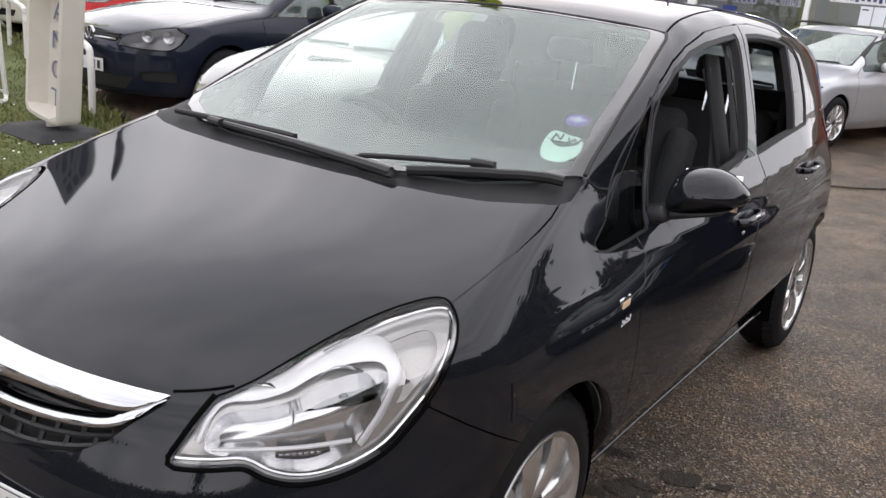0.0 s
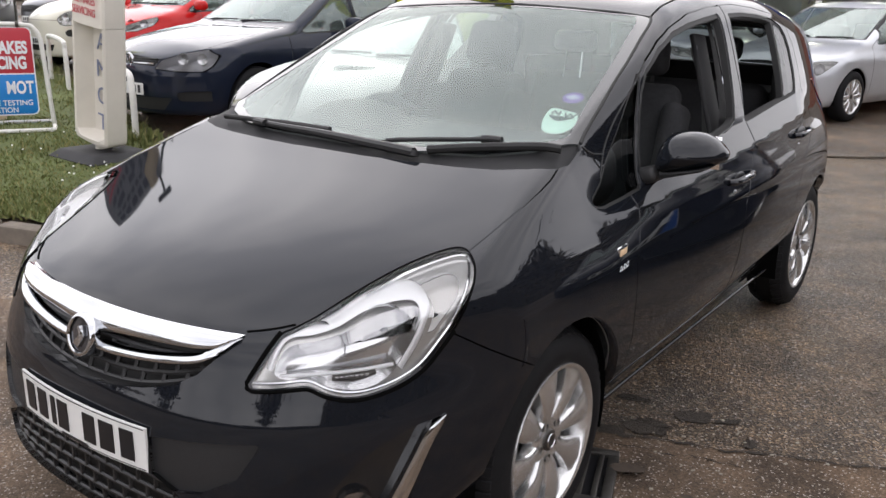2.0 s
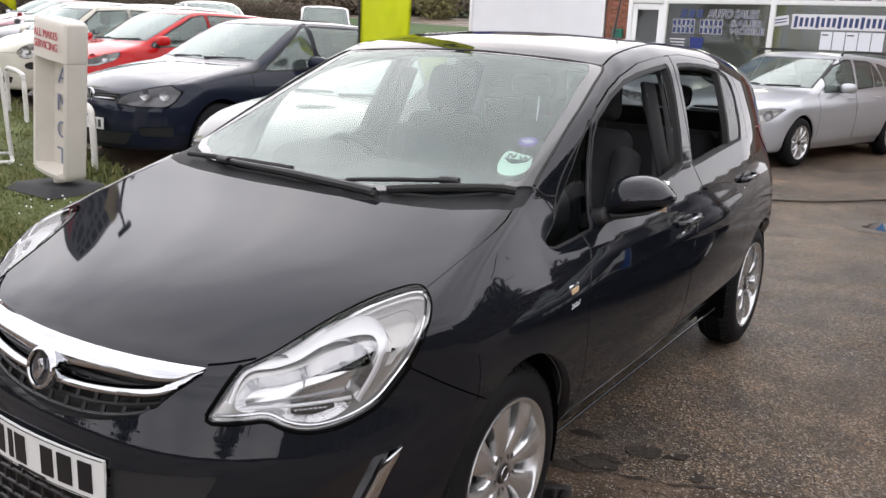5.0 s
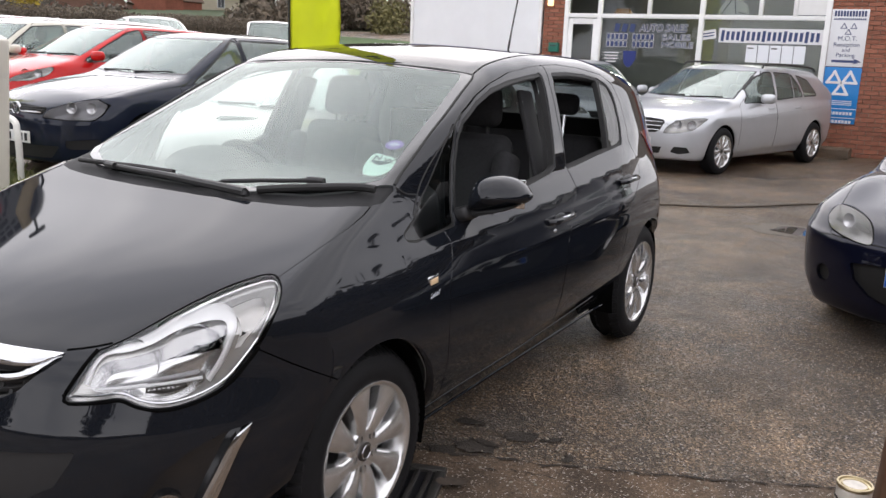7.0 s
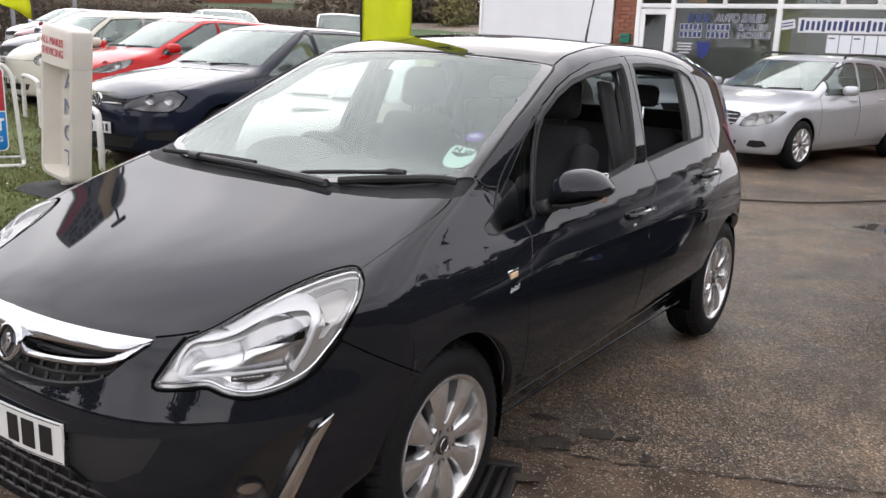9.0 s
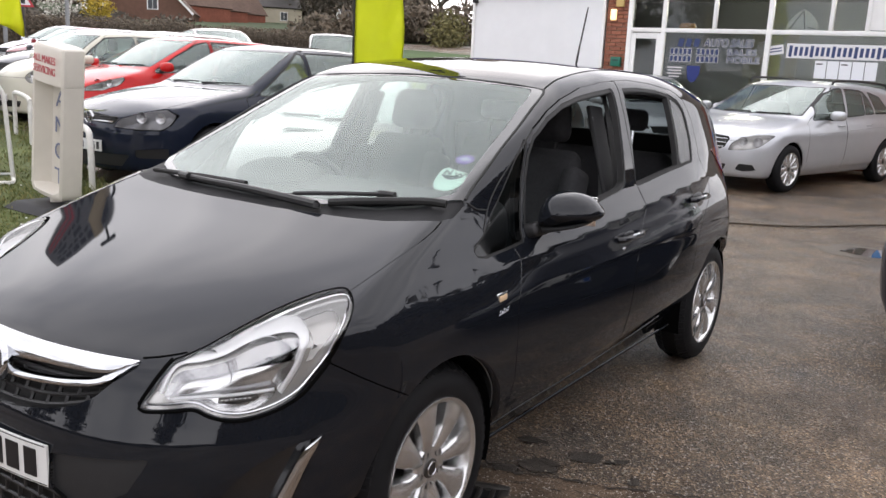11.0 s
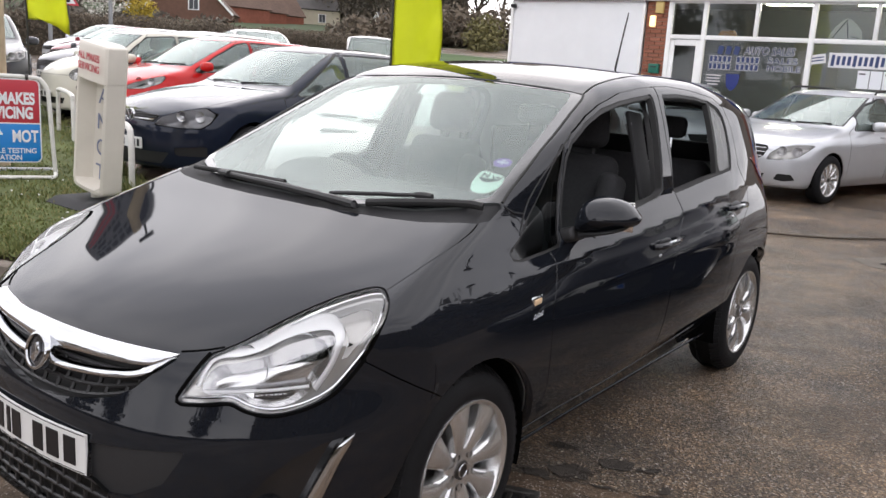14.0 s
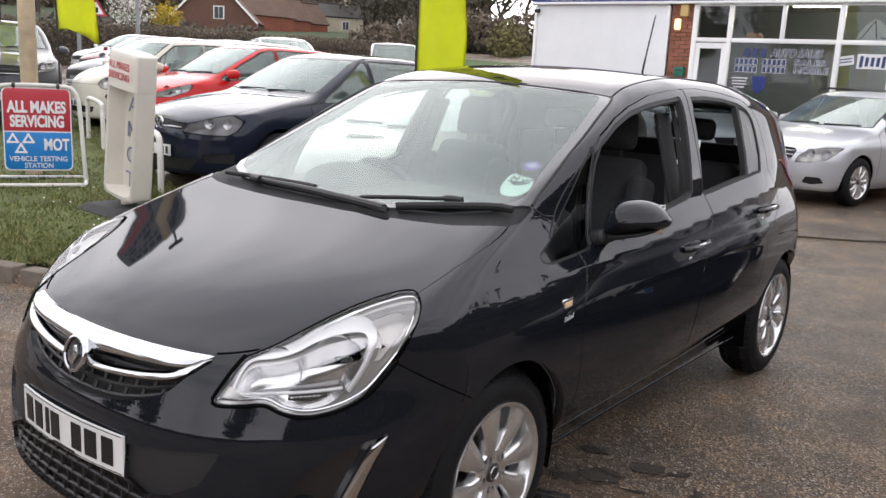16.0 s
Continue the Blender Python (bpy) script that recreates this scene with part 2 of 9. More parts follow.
def smooth_line(pts, n=8):
    """Catmull-Rom points through pts."""
    P = [Vector(p) for p in pts]
    P = [2 * P[0] - P[1]] + P + [2 * P[-1] - P[-2]]
    out = []
    for i in range(1, len(P) - 2):
        for k in range(n):
            t = k / n
            a, b, c, d = P[i - 1], P[i], P[i + 1], P[i + 2]
            out.append(0.5 * (2 * b + (c - a) * t + (2 * a - 5 * b + 4 * c - d) * t * t + (3 * b - 3 * c + d - a) * t ** 3))
    out.append(P[-2])
    return out


def prism(outline, depth, axis="y", at=(0, 0, 0), bevel=0.0):
    """An outline in (x, z), made thick along y (or an (x, y) outline along z)."""
    bm = bmesh.new()
    if axis == "y":
        vs = [bm.verts.new((p[0], -depth / 2, p[1])) for p in outline]
    elif axis == "x":
        vs = [bm.verts.new((-depth / 2, p[0], p[1])) for p in outline]
    else:
        vs = [bm.verts.new((p[0], p[1], -depth / 2)) for p in outline]
    f = bm.faces.new(vs)
    q = bmesh.ops.extrude_face_region(bm, geom=[f])
    d = {"y": (0, depth, 0), "x": (depth, 0, 0), "z": (0, 0, depth)}[axis]
    bmesh.ops.translate(bm, vec=d, verts=[g for g in q["geom"] if isinstance(g, bmesh.types.BMVert)])
    bmesh.ops.recalc_face_normals(bm, faces=bm.faces[:])
    if bevel:
        bmesh.ops.bevel(bm, geom=bm.edges[:], offset=bevel, segments=2, affect="EDGES", profile=0.5)
    bmesh.ops.translate(bm, vec=at, verts=bm.verts[:])
    return bm


def lettering(text, size, depth=0.002, align="CENTER", squeeze=1.0, shear=0.0, bold=0.0):
    """Letters as a bmesh, lying in x and z, facing -y."""
    cu = bpy.data.curves.new("letters", "FONT")
    cu.body, cu.size, cu.align_x, cu.align_y, cu.extrude, cu.shear = text, size, align, "CENTER", depth / 2, shear
    cu.offset = bold
    ob = bpy.data.objects.new("letters", cu)
    scene.collection.objects.link(ob)
    dg = bpy.context.evaluated_depsgraph_get()
    me = bpy.data.meshes.new_from_object(ob.evaluated_get(dg))
    bm = bmesh.new()
    bm.from_mesh(me)
    bpy.data.objects.remove(ob)
    bpy.data.meshes.remove(me)
    bpy.data.curves.remove(cu)
    bmesh.ops.scale(bm, vec=(squeeze, 1, 1), verts=bm.verts[:])
    bmesh.ops.rotate(bm, cent=(0, 0, 0), matrix=Euler((radians(90), 0, 0)).to_matrix(), verts=bm.verts[:])
    return bm


# ---- car bodies: profiles combined into one smooth skin ----
def curve(*pts):
    """A smooth curve without overshoot through (t, v) pairs."""
    xs, ys = np.array([p[0] for p in pts], float), np.array([p[1] for p in pts], float)
    h = np.diff(xs)
    d = np.diff(ys) / h
    m = np.zeros(len(xs))
    m[0], m[-1] = d[0], d[-1]
    for i in range(1, len(xs) - 1):
        if d[i - 1] * d[i] > 0:
            w1, w2 = 2 * h[i] + h[i - 1], h[i] + 2 * h[i - 1]
            m[i] = (w1 + w2) / (w1 / d[i - 1] + w2 / d[i])

    def f(t):
        t = np.clip(t, xs[0], xs[-1])
        i = np.clip(np.searchsorted(xs, t) - 1, 0, len(xs) - 2)
        s = (t - xs[i]) / h[i]
        return (ys[i] * (1 + 2 * s) * (1 - s) ** 2 + m[i] * h[i] * s * (1 - s) ** 2 + ys[i + 1] * s * s * (3 - 2 * s) + m[i + 1] * h[i] * s * s * (s - 1))
    return f


def smax(a, b, k):
    h = np.clip(k - np.abs(a - b), 0, None) / k
    return np.maximum(a, b) + h * h * k / 4


def smin(a, b, k):
    return -smax(-a, -b, k)


def car_skin(S):
    """The signed skin function of a car from its profiles."""
    def F(P):
        X, y, z = np.abs(P[:, 0]), P[:, 1], P[:, 2]
        zr = z - S["rise"](y)
        side = X - S["plan"](y) - S["section"](zr)
        top = (z - S["hood"](y) + S["crown"](y) * X ** 2) * 0.96
        front = (S["nose"](z) + S["na"] * X ** 2 + S["nb"] * X ** 4 - y) * 0.85
        rear = (y - S["tail"](z) + S["ta"] * X ** 2 + S["tb"] * X ** 4) * 0.9
        low = smax(smax(side, top, S["k_hood"]), smax(front, rear, 0.05), S["k_front"])
        low = smax(low, S["floor"] - z, 0.05)
        gside = (X - S["gplan"](y) - S["tumble"](zr)) * 0.93
        s = S["ws_slope"]
        ws = (S["ws_y"] + s * (z - S["ws_z"]) + S["ws_curve"] * (z - S["ws_z"]) ** 2 + S["ws_plan"] * X ** 2 - y) / math.sqrt(1 + s * s)
        roof = z - S["roof"](y) + S["rcrown"] * X ** 2
        grear = (y - S["hatch"](z) + S["ta"] * 0.8 * X ** 2) * S.get("hatch_k", 0.75)
        g = smax(smax(gside, roof, S["k_roof"]), smax(ws, grear, 0.05), S["k_ws"])
        g = np.maximum(g, S["ws_z"] - 0.2 - z)
        out = smin(low, g, S["k_join"])
        if "bulge" in S:
            out = out - S["bulge"](X, y, z)
        return out
    return F


def gradient(F, P, e=0.002):
    g = np.stack([F(P + d) - F(P - d) for d in np.eye(3) * e], 1)
    return g / np.maximum(np.linalg.norm(g, axis=1, keepdims=True), 1e-9)


class Skin:
    """Half of a car's skin (x >= 0), to be cut into panels."""

    def __init__(self, F, y0, y1, zc, ny, nphi, ncap, lo=-38):
        self.F = F
        phi = np.radians(np.concatenate([np.linspace(-90, lo - 3, 16), np.linspace(lo, 90, nphi)]))
        nphi = len(phi)
        rows = []
        th = np.linspace(2, 90, ncap + 1)[:-1]
        for a in np.radians(th):
            rows.append((y0, np.stack([np.sin(a) * np.cos(phi), -np.cos(a) * np.ones_like(phi), np.sin(a) * np.sin(phi)], 1)))
        for y in np.linspace(y0, y1, ny):
            rows.append((y, np.stack([np.cos(phi), 0 * phi, np.sin(phi)], 1)))
        for a in np.radians(th[::-1]):
            rows.append((y1, np.stack([np.sin(a) * np.cos(phi), np.cos(a) * np.ones_like(phi), np.sin(a) * np.sin(phi)], 1)))
        O = np.concatenate([np.tile((0, y, zc), (nphi, 1)) for y, _ in rows])
        D = np.concatenate([d for _, d in rows])
        a, b = np.full(len(O), 0.02), np.full(len(O), 3.2)
        for _ in range(26):
            c = (a + b) / 2
            ins = F(O + c[:, None] * D) < 0
            a, b = np.where(ins, c, a), np.where(ins, b, c)
        V = O + a[:, None] * D
        V[np.abs(V[:, 0]) < 1e-4, 0] = 0
        self.V = [tuple(v) for v in V]
        n, k = len(rows), nphi
        self.faces = [((i * k + j, i * k + j + 1, (i + 1) * k + j + 1, (i + 1) * k + j), 0) for i in range(n - 1) for j in range(k - 1)]
        # closing strips at the two poles
        for base, flip in ((0, False), ((n - 1) * k, True)):
            ring = [base + j for j in range(k)]
            mid = len(self.V)
            self.V.append((0.0, V[base + k // 2, 1], V[base + k // 2, 2]))
            for j in range(k - 1):
                t = (ring[j + 1], ring[j], mid)
                self.faces.append(((t if not flip else t[::-1]), 0))

    def cut(self, f, inside, only=None):
        """Cuts the skin along f = 0 and tags what lies where f < 0."""
        V = np.array(self.V)
        val = f(V)
        val = np.where(np.abs(val) < 2e-5, 0.0, val)
        out, made, edges, todo = [], {}, [], []
        Vn = self.V
        for vs, tag in self.faces:
            if only is not None and tag not in only:
                out.append((vs, tag))
                continue
            q = [val[i] for i in vs]
            if max(q) <= 0:
                out.append((vs, inside))
            elif min(q) >= 0:
                out.append((vs, tag))
            else:
                for j in range(1, len(vs) - 1):
                    tri = (vs[0], vs[j], vs[j + 1])
                    todo.append((tri, tag))
                    for i in range(3):
                        a, b = tri[i], tri[(i + 1) % 3]
                        key = (min(a, b), max(a, b))
                        if val[a] * val[b] < 0 and key not in made:
                            made[key] = len(Vn) + len(edges)
                            edges.append(key)
        if edges:
            E = np.array(edges)
            lo, hi, va = V[E[:, 0]], V[E[:, 1]], val[E[:, 0]]
            for _ in range(11):
                mid = (lo + hi) / 2
                same = f(mid) * va > 0
                lo, hi = np.where(same[:, None], mid, lo), np.where(same[:, None], hi, mid)
            Vn += [tuple(p) for p in (lo + hi) / 2]
        for vs, tag in todo:
            neg, pos = [], []
            for i in range(len(vs)):
                a, b = vs[i], vs[(i + 1) % len(vs)]
                if val[a] <= 0:
                    neg.append(a)
                if val[a] >= 0:
                    pos.append(a)
                if val[a] * val[b] < 0:
                    k = made[(min(a, b), max(a, b))]
                    neg.append(k)
                    pos.append(k)
            if len(neg) > 2:
                out.append((tuple(neg), inside))
            if len(pos) > 2:
                out.append((tuple(pos), tag))
        self.faces = out

    def panel(self, name, tags, material, parent, sides=(1, -1), offset=0.0, label="", lip=0.0, join=True):
        """The faces with these tags as objects: one for both sides, or one each. lip: depth of a rim turned inwards."""
        use = [vs for vs, t in self.faces if t in tags]
        if not use:
            return []
        ids = sorted({i for vs in use for i in vs})
        P = np.array([self.V[i] for i in ids])
        P = P - self.F(P)[:, None] * gradient(self.F, P)
        N = gradient(self.F, P)
        P = P + N * offset
        P[np.abs(P[:, 0]) < 1.5e-3, 0] = 0.0
        at = {v: k for k, v in enumerate(ids)}
        fs = [tuple(at[i] for i in vs) for vs in use]
        if lip:
            count = {}
            for q in fs:
                for i in range(len(q)):
                    e = (q[i], q[(i + 1) % len(q)])
                    count[e] = count.get(e, 0) + 1
            rim = [e for e in count if (e[1], e[0]) not in count and not (P[e[0], 0] == 0 and P[e[1], 0] == 0)]
            idx = {}
            extra, exn = [], []
            for e in rim:
                for v in e:
                    if v not in idx:
                        idx[v] = len(P) + len(extra)
                        extra.append(P[v] - N[v] * lip)
                        exn.append(N[v])
            if extra:
                P, N = np.concatenate([P, extra]), np.concatenate([N, exn])
                fs += [(e[1], e[0], idx[e[0]], idx[e[1]]) for e in rim]
        made = []
        groups = [sides] if join else [(s,) for s in sides]
        for grp in groups:
            VV, NN, FF = [], [], []
            for s in grp:
                k = len(VV)
                flip = np.array([s, 1, 1])
                VV += [tuple(p) for p in P * flip]
                NN += [tuple(p) for p in N * flip]
                FF += [tuple(i + k for i in (q[::-1] if s > 0 else q)) for q in fs]
            me = bpy.data.meshes.new(name)
            me.from_pydata(VV, [], FF)
            me.update()
            me.shade_smooth()
            me.normals_split_custom_set_from_vertices(NN)
            me.materials.append(material)
            ob = new(name, me)
            ob.parent = parent
            if label:
                ob["label"] = label
            made.append(ob)
        return made


def poly_sd(pts, proj, r=0.0):
    """Signed distance to a rounded polygon, seen along a direction. proj: function from places to 2D."""
    A = np.array(pts, float)
    B = np.roll(A, -1, axis=0)

    def f(P):
        q = proj(P)
        d = np.full(len(q), 1e9)
        s = np.ones(len(q))
        for a, b in zip(A, B):
            e, w = b - a, q - a
            t = np.clip((w @ e) / (e @ e), 0, 1)
            d = np.minimum(d, np.linalg.norm(w - t[:, None] * e, axis=1))
            c1, c2, c3 = q[:, 1] >= a[1], q[:, 1] < b[1], e[0] * w[:, 1] > e[1] * w[:, 0]
            s = np.where((c1 & c2 & c3) | (~c1 & ~c2 & ~c3), -s, s)
        return s * d - r
    return f


def line_sd(pts, proj, w):
    """Distance to an open line less its half width."""
    A = np.array(pts, float)

    def f(P):
        q = proj(P)
        d = np.full(len(q), 1e9)
        for a, b in zip(A[:-1], A[1:]):
            e, v = b - a, q - a
            t = np.clip((v @ e) / (e @ e), 0, 1)
            d = np.minimum(d, np.linalg.norm(v - t[:, None] * e, axis=1))
        return d - w
    return f


def from_side(P):
    return P[:, 1:3]


def from_top(P):
    return P[:, 0:2]


def from_front(P):
    return P[:, [0, 2]]


def corner_view(angle):
    """Seen from the front corner, angle degrees off straight ahead."""
    c, s = math.cos(radians(angle)), math.sin(radians(angle))
    return lambda P: np.stack([P[:, 0] * c + P[:, 1] * s, P[:, 2]], 1)


def spline2(pts, n=6, closed=True):
    P = np.array(pts, float)
    k = len(P)
    out = []
    for i in range(k if closed else k - 1):
        a, b, c, d = (P[(i + o) % k] if closed else P[min(max(i + o, 0), k - 1)] for o in (-1, 0, 1, 2))
        for j in range(n):
            t = j / n
            out.append(0.5 * (2 * b + (c - a) * t + (2 * a - 5 * b + 4 * c - d) * t * t + (3 * b - 3 * c + d - a) * t ** 3))
    if not closed:
        out.append(P[-1])
    return np.array(out)


def skin_line(F, pts, r, name, material, parent, n=6):
    """A thin bead along pts, laid on the skin."""
    P = np.array([tuple(p) for p in smooth_line(pts, n)])
    for _ in range(4):
        P = P - F(P)[:, None] * gradient(F, P)
    return part(name, tube(P.tolist(), r, 6), material, parent)


def cast(F, pts, angle=0.0, reach=(-1.7, 0.6)):
    """Points of the skin met by level lines that come in from angle degrees off straight ahead."""
    c, s = math.cos(radians(angle)), math.sin(radians(angle))
    pts = np.array(pts, float)
    at = lambda w: np.stack([pts[:, 0] * c - w * s, pts[:, 0] * s + w * c, pts[:, 1]], 1)
    fold = lambda P: F(np.stack([np.abs(P[:, 0]), P[:, 1], P[:, 2]], 1))
    n = len(pts)
    lo, hi = np.full(n, reach[0]), np.full(n, reach[1])
    found = np.zeros(n, bool)
    for w in np.linspace(reach[0], reach[1], 260):
        hit = (fold(at(np.full(n, w))) < 0) & ~found
        hi[hit] = w
        lo[hit] = w - (reach[1] - reach[0]) / 259
        found |= hit
    for _ in range(24):
        mid = (lo + hi) / 2
        inside = fold(at(mid)) < 0
        hi, lo = np.where(inside, mid, hi), np.where(inside, lo, mid)
    return at(hi), np.array([s, -c, 0.0])


def skin_band(F, low, high, name, material, parent, lift=0.01, sink=0.012, angle=0.0, mirror=False, n=6, rows=4, label="", bulge=0.003):
    """A raised strip on the skin between two lines of view points."""
    A = np.array([(p.x, p.y) for p in smooth_line([(x, z, 0) for x, z in low], n)])
    B = np.array([(p.x, p.y) for p in smooth_line([(x, z, 0) for x, z in high], n)])
    grid = []
    for k in range(rows + 1):
        t = k / rows
        P, out = cast(F, A + (B - A) * t, angle)
        grid.append(P + out * (lift + bulge * math.sin(math.pi * t)))
    sunk = [cast(F, Q, angle)[0] - out * sink for Q in (A, B)]
    bm = bmesh.new()
    for sx in ((1, -1) if mirror else (1,)):
        V = [[bm.verts.new((p[0] * sx, p[1], p[2])) for p in row] for row in [sunk[0]] + grid + [sunk[1]]]
        for R0, R1 in zip(V, V[1:]):
            for i in range(len(R0) - 1):
                bm.faces.new((R0[i], R0[i + 1], R1[i + 1], R1[i]))
        for i in (0, -1):
            bm.faces.new([r[i] for r in V])
    bmesh.ops.remove_doubles(bm, verts=bm.verts[:], dist=0.0004)
    bmesh.ops.recalc_face_normals(bm, faces=bm.faces[:])
    return part(name, bm, material, parent, label, smooth=0.9)


def from_above(F, x, y, z0=1.7, z1=0.6):
    """The skin's point over (x, y)."""
    zs = np.linspace(z0, z1, 900)
    v = F(np.stack([np.full(900, abs(x)), np.full(900, y), zs], 1))
    return Vector((x, y, float(zs[int(np.argmax(v < 0))])))


def lathe(profile, seg=48):
    """A profile of (x, r) pairs turned about the x axis."""
    bm = bmesh.new()
    rings = [[bm.verts.new((x, r * math.cos(k * 2 * math.pi / seg), r * math.sin(k * 2 * math.pi / seg))) for k in range(seg)] for x, r in profile]
    for A, B in zip(rings, rings[1:]):
        for k in range(seg):
            bm.faces.new((A[k], A[(k + 1) % seg], B[(k + 1) % seg], B[k]))
    bmesh.ops.recalc_face_normals(bm, faces=bm.faces[:])
    return bm


def spoke_mesh(r0, r1, w0, w1, x0, x1, bend, thick=0.035):
    """One tapered spoke from hub to rim, widening outwards, with a soft ridge; lies along +z."""
    bm = bmesh.new()
    n, rows = 8, []
    for i in range(n + 1):
        t = i / n
        r = r0 + (r1 - r0) * t
        w = w0 + (w1 - w0) * t ** 1.6
        x = x0 + (x1 - x0) * t + 0.012 * math.sin(math.pi * t)
        c = bend * t * t
        rows.append([bm.verts.new((x + dx, c + s * w, r)) for s, dx in ((-1.0, -thick), (-1.0, -0.008), (-0.72, -0.001), (0.0, 0.004), (0.72, -0.001), (1.0, -0.008), (1.0, -thick))])
    for A, B in zip(rows, rows[1:]):
        for k in range(6):
            bm.faces.new((A[k], A[k + 1], B[k + 1], B[k]))
    bmesh.ops.recalc_face_normals(bm, faces=bm.faces[:])
    return bm


def make_wheel(parent, r=0.31, rim_r=0.213, width=0.2, spokes=8, style=(0.018, 0.052, 0.02), seg=64, detail=True):
    """A wheel with its outer face towards +x, centred on the hub face's inner side."""
    w = new("wheel")
    w.parent = parent
    h = width / 2
    s = r - rim_r
    prof = [(-h + 0.01, rim_r - 0.008), (-h, rim_r + 0.25 * s), (-h + 0.004, rim_r + 0.6 * s), (-h + 0.02, r - 0.012), (-h + 0.035, r - 0.003), (0, r), (h - 0.035, r - 0.003), (h - 0.02, r - 0.012), (h - 0.004, rim_r + 0.6 * s), (h, rim_r + 0.25 * s), (h - 0.006, rim_r + 0.05 * s), (h - 0.012, rim_r - 0.008)]
    tb = lathe(prof, seg)
    ty = part("tyre", tb, TYRE, w, smooth=1.0)
    if detail:
        # tread blocks along the shoulder
        for sx in (-1, 1):
            bm = bmesh.new()
            for k in range(56):
                a = k * 2 * math.pi / 56
                vs = add_box(bm, (0.05, 0.024, 0.012), (0, 0, 0), 0.002, seg=1)
                bmesh.ops.transform(bm, matrix=Matrix.Rotation(a, 4, "X") @ Matrix.Translation((sx * (h - 0.04), 0, r - 0.004)) @ Matrix.Rotation(sx * 0.5, 4, "Y"), verts=vs)
            part("tread", bm, TYRE, ty)
    rim = part("rim", lathe([(-h + 0.02, rim_r - 0.012), (-h + 0.05, rim_r - 0.035), (h - 0.075, rim_r - 0.035), (h - 0.03, rim_r - 0.02), (h - 0.012, rim_r - 0.012), (h - 0.004, rim_r - 0.006), (h - 0.002, rim_r + 0.003), (h - 0.008, rim_r + 0.005)], seg), ALLOY, w, smooth=1.0)
    sp = None
    for k in range(spokes):
        if sp is None:
            sp = part("spoke", spoke_mesh(0.03, rim_r - 0.012, style[0], style[1], h - 0.03, h - 0.014, style[2]), ALLOY, rim, smooth=0.9)
            base = sp
        else:
            sp = new("spoke", base.data)
            sp.parent = rim
        sp.matrix_basis = Matrix.Rotation(k * 2 * math.pi / spokes, 4, "X")
    part("hub", lathe([(h - 0.06, 0.082), (h - 0.03, 0.078), (h - 0.022, 0.068), (h - 0.021, 0.04), (h - 0.026, 0.001)], 40), ALLOY, rim)
    part("centre_cap", lathe([(h - 0.03, 0.031), (h - 0.018, 0.03), (h - 0.015, 0.024), (h - 0.016, 0.001)], 24), DARK_METAL, w, "dark centre cap with a round badge")
    if detail:
        part("cap_badge", lathe([(h - 0.014, 0.023), (h - 0.012, 0.022), (h - 0.012, 0.019), (h - 0.014, 0.018)], 24), CHROME, w)
        bolt = None
        for k in range(5):
            a = k * 2 * math.pi / 5 + 0.3
            m = Matrix.Rotation(a, 4, "X") @ Matrix.Translation((h - 0.026, 0, 0.054)) 
            if bolt is None:
                bolt = part("bolt", lathe([(-0.02, 0.001), (-0.02, 0.007), (0.004, 0.007), (0.004, 0.0115), (0.008, 0.0125)], 14), DARK_METAL, w)
                b0 = bolt
            else:
                bolt = new("bolt", b0.data)
                bolt.parent = w
            bolt.matrix_basis = m
    part("brake_disc", lathe([(-0.01, 0.12), (0.0, 0.13), (0.012, 0.13), (0.012, 0.05), (0.02, 0.001)], 32), DARK_METAL, w)
    part("backing_plate", lathe([(-0.03, rim_r - 0.03), (-0.032, 0.001)], 24), RUBBER, w)
    return w


def copy_wheel(w, parent, m):
    made = copy_thing(w, m)
    made.parent = parent
    return made


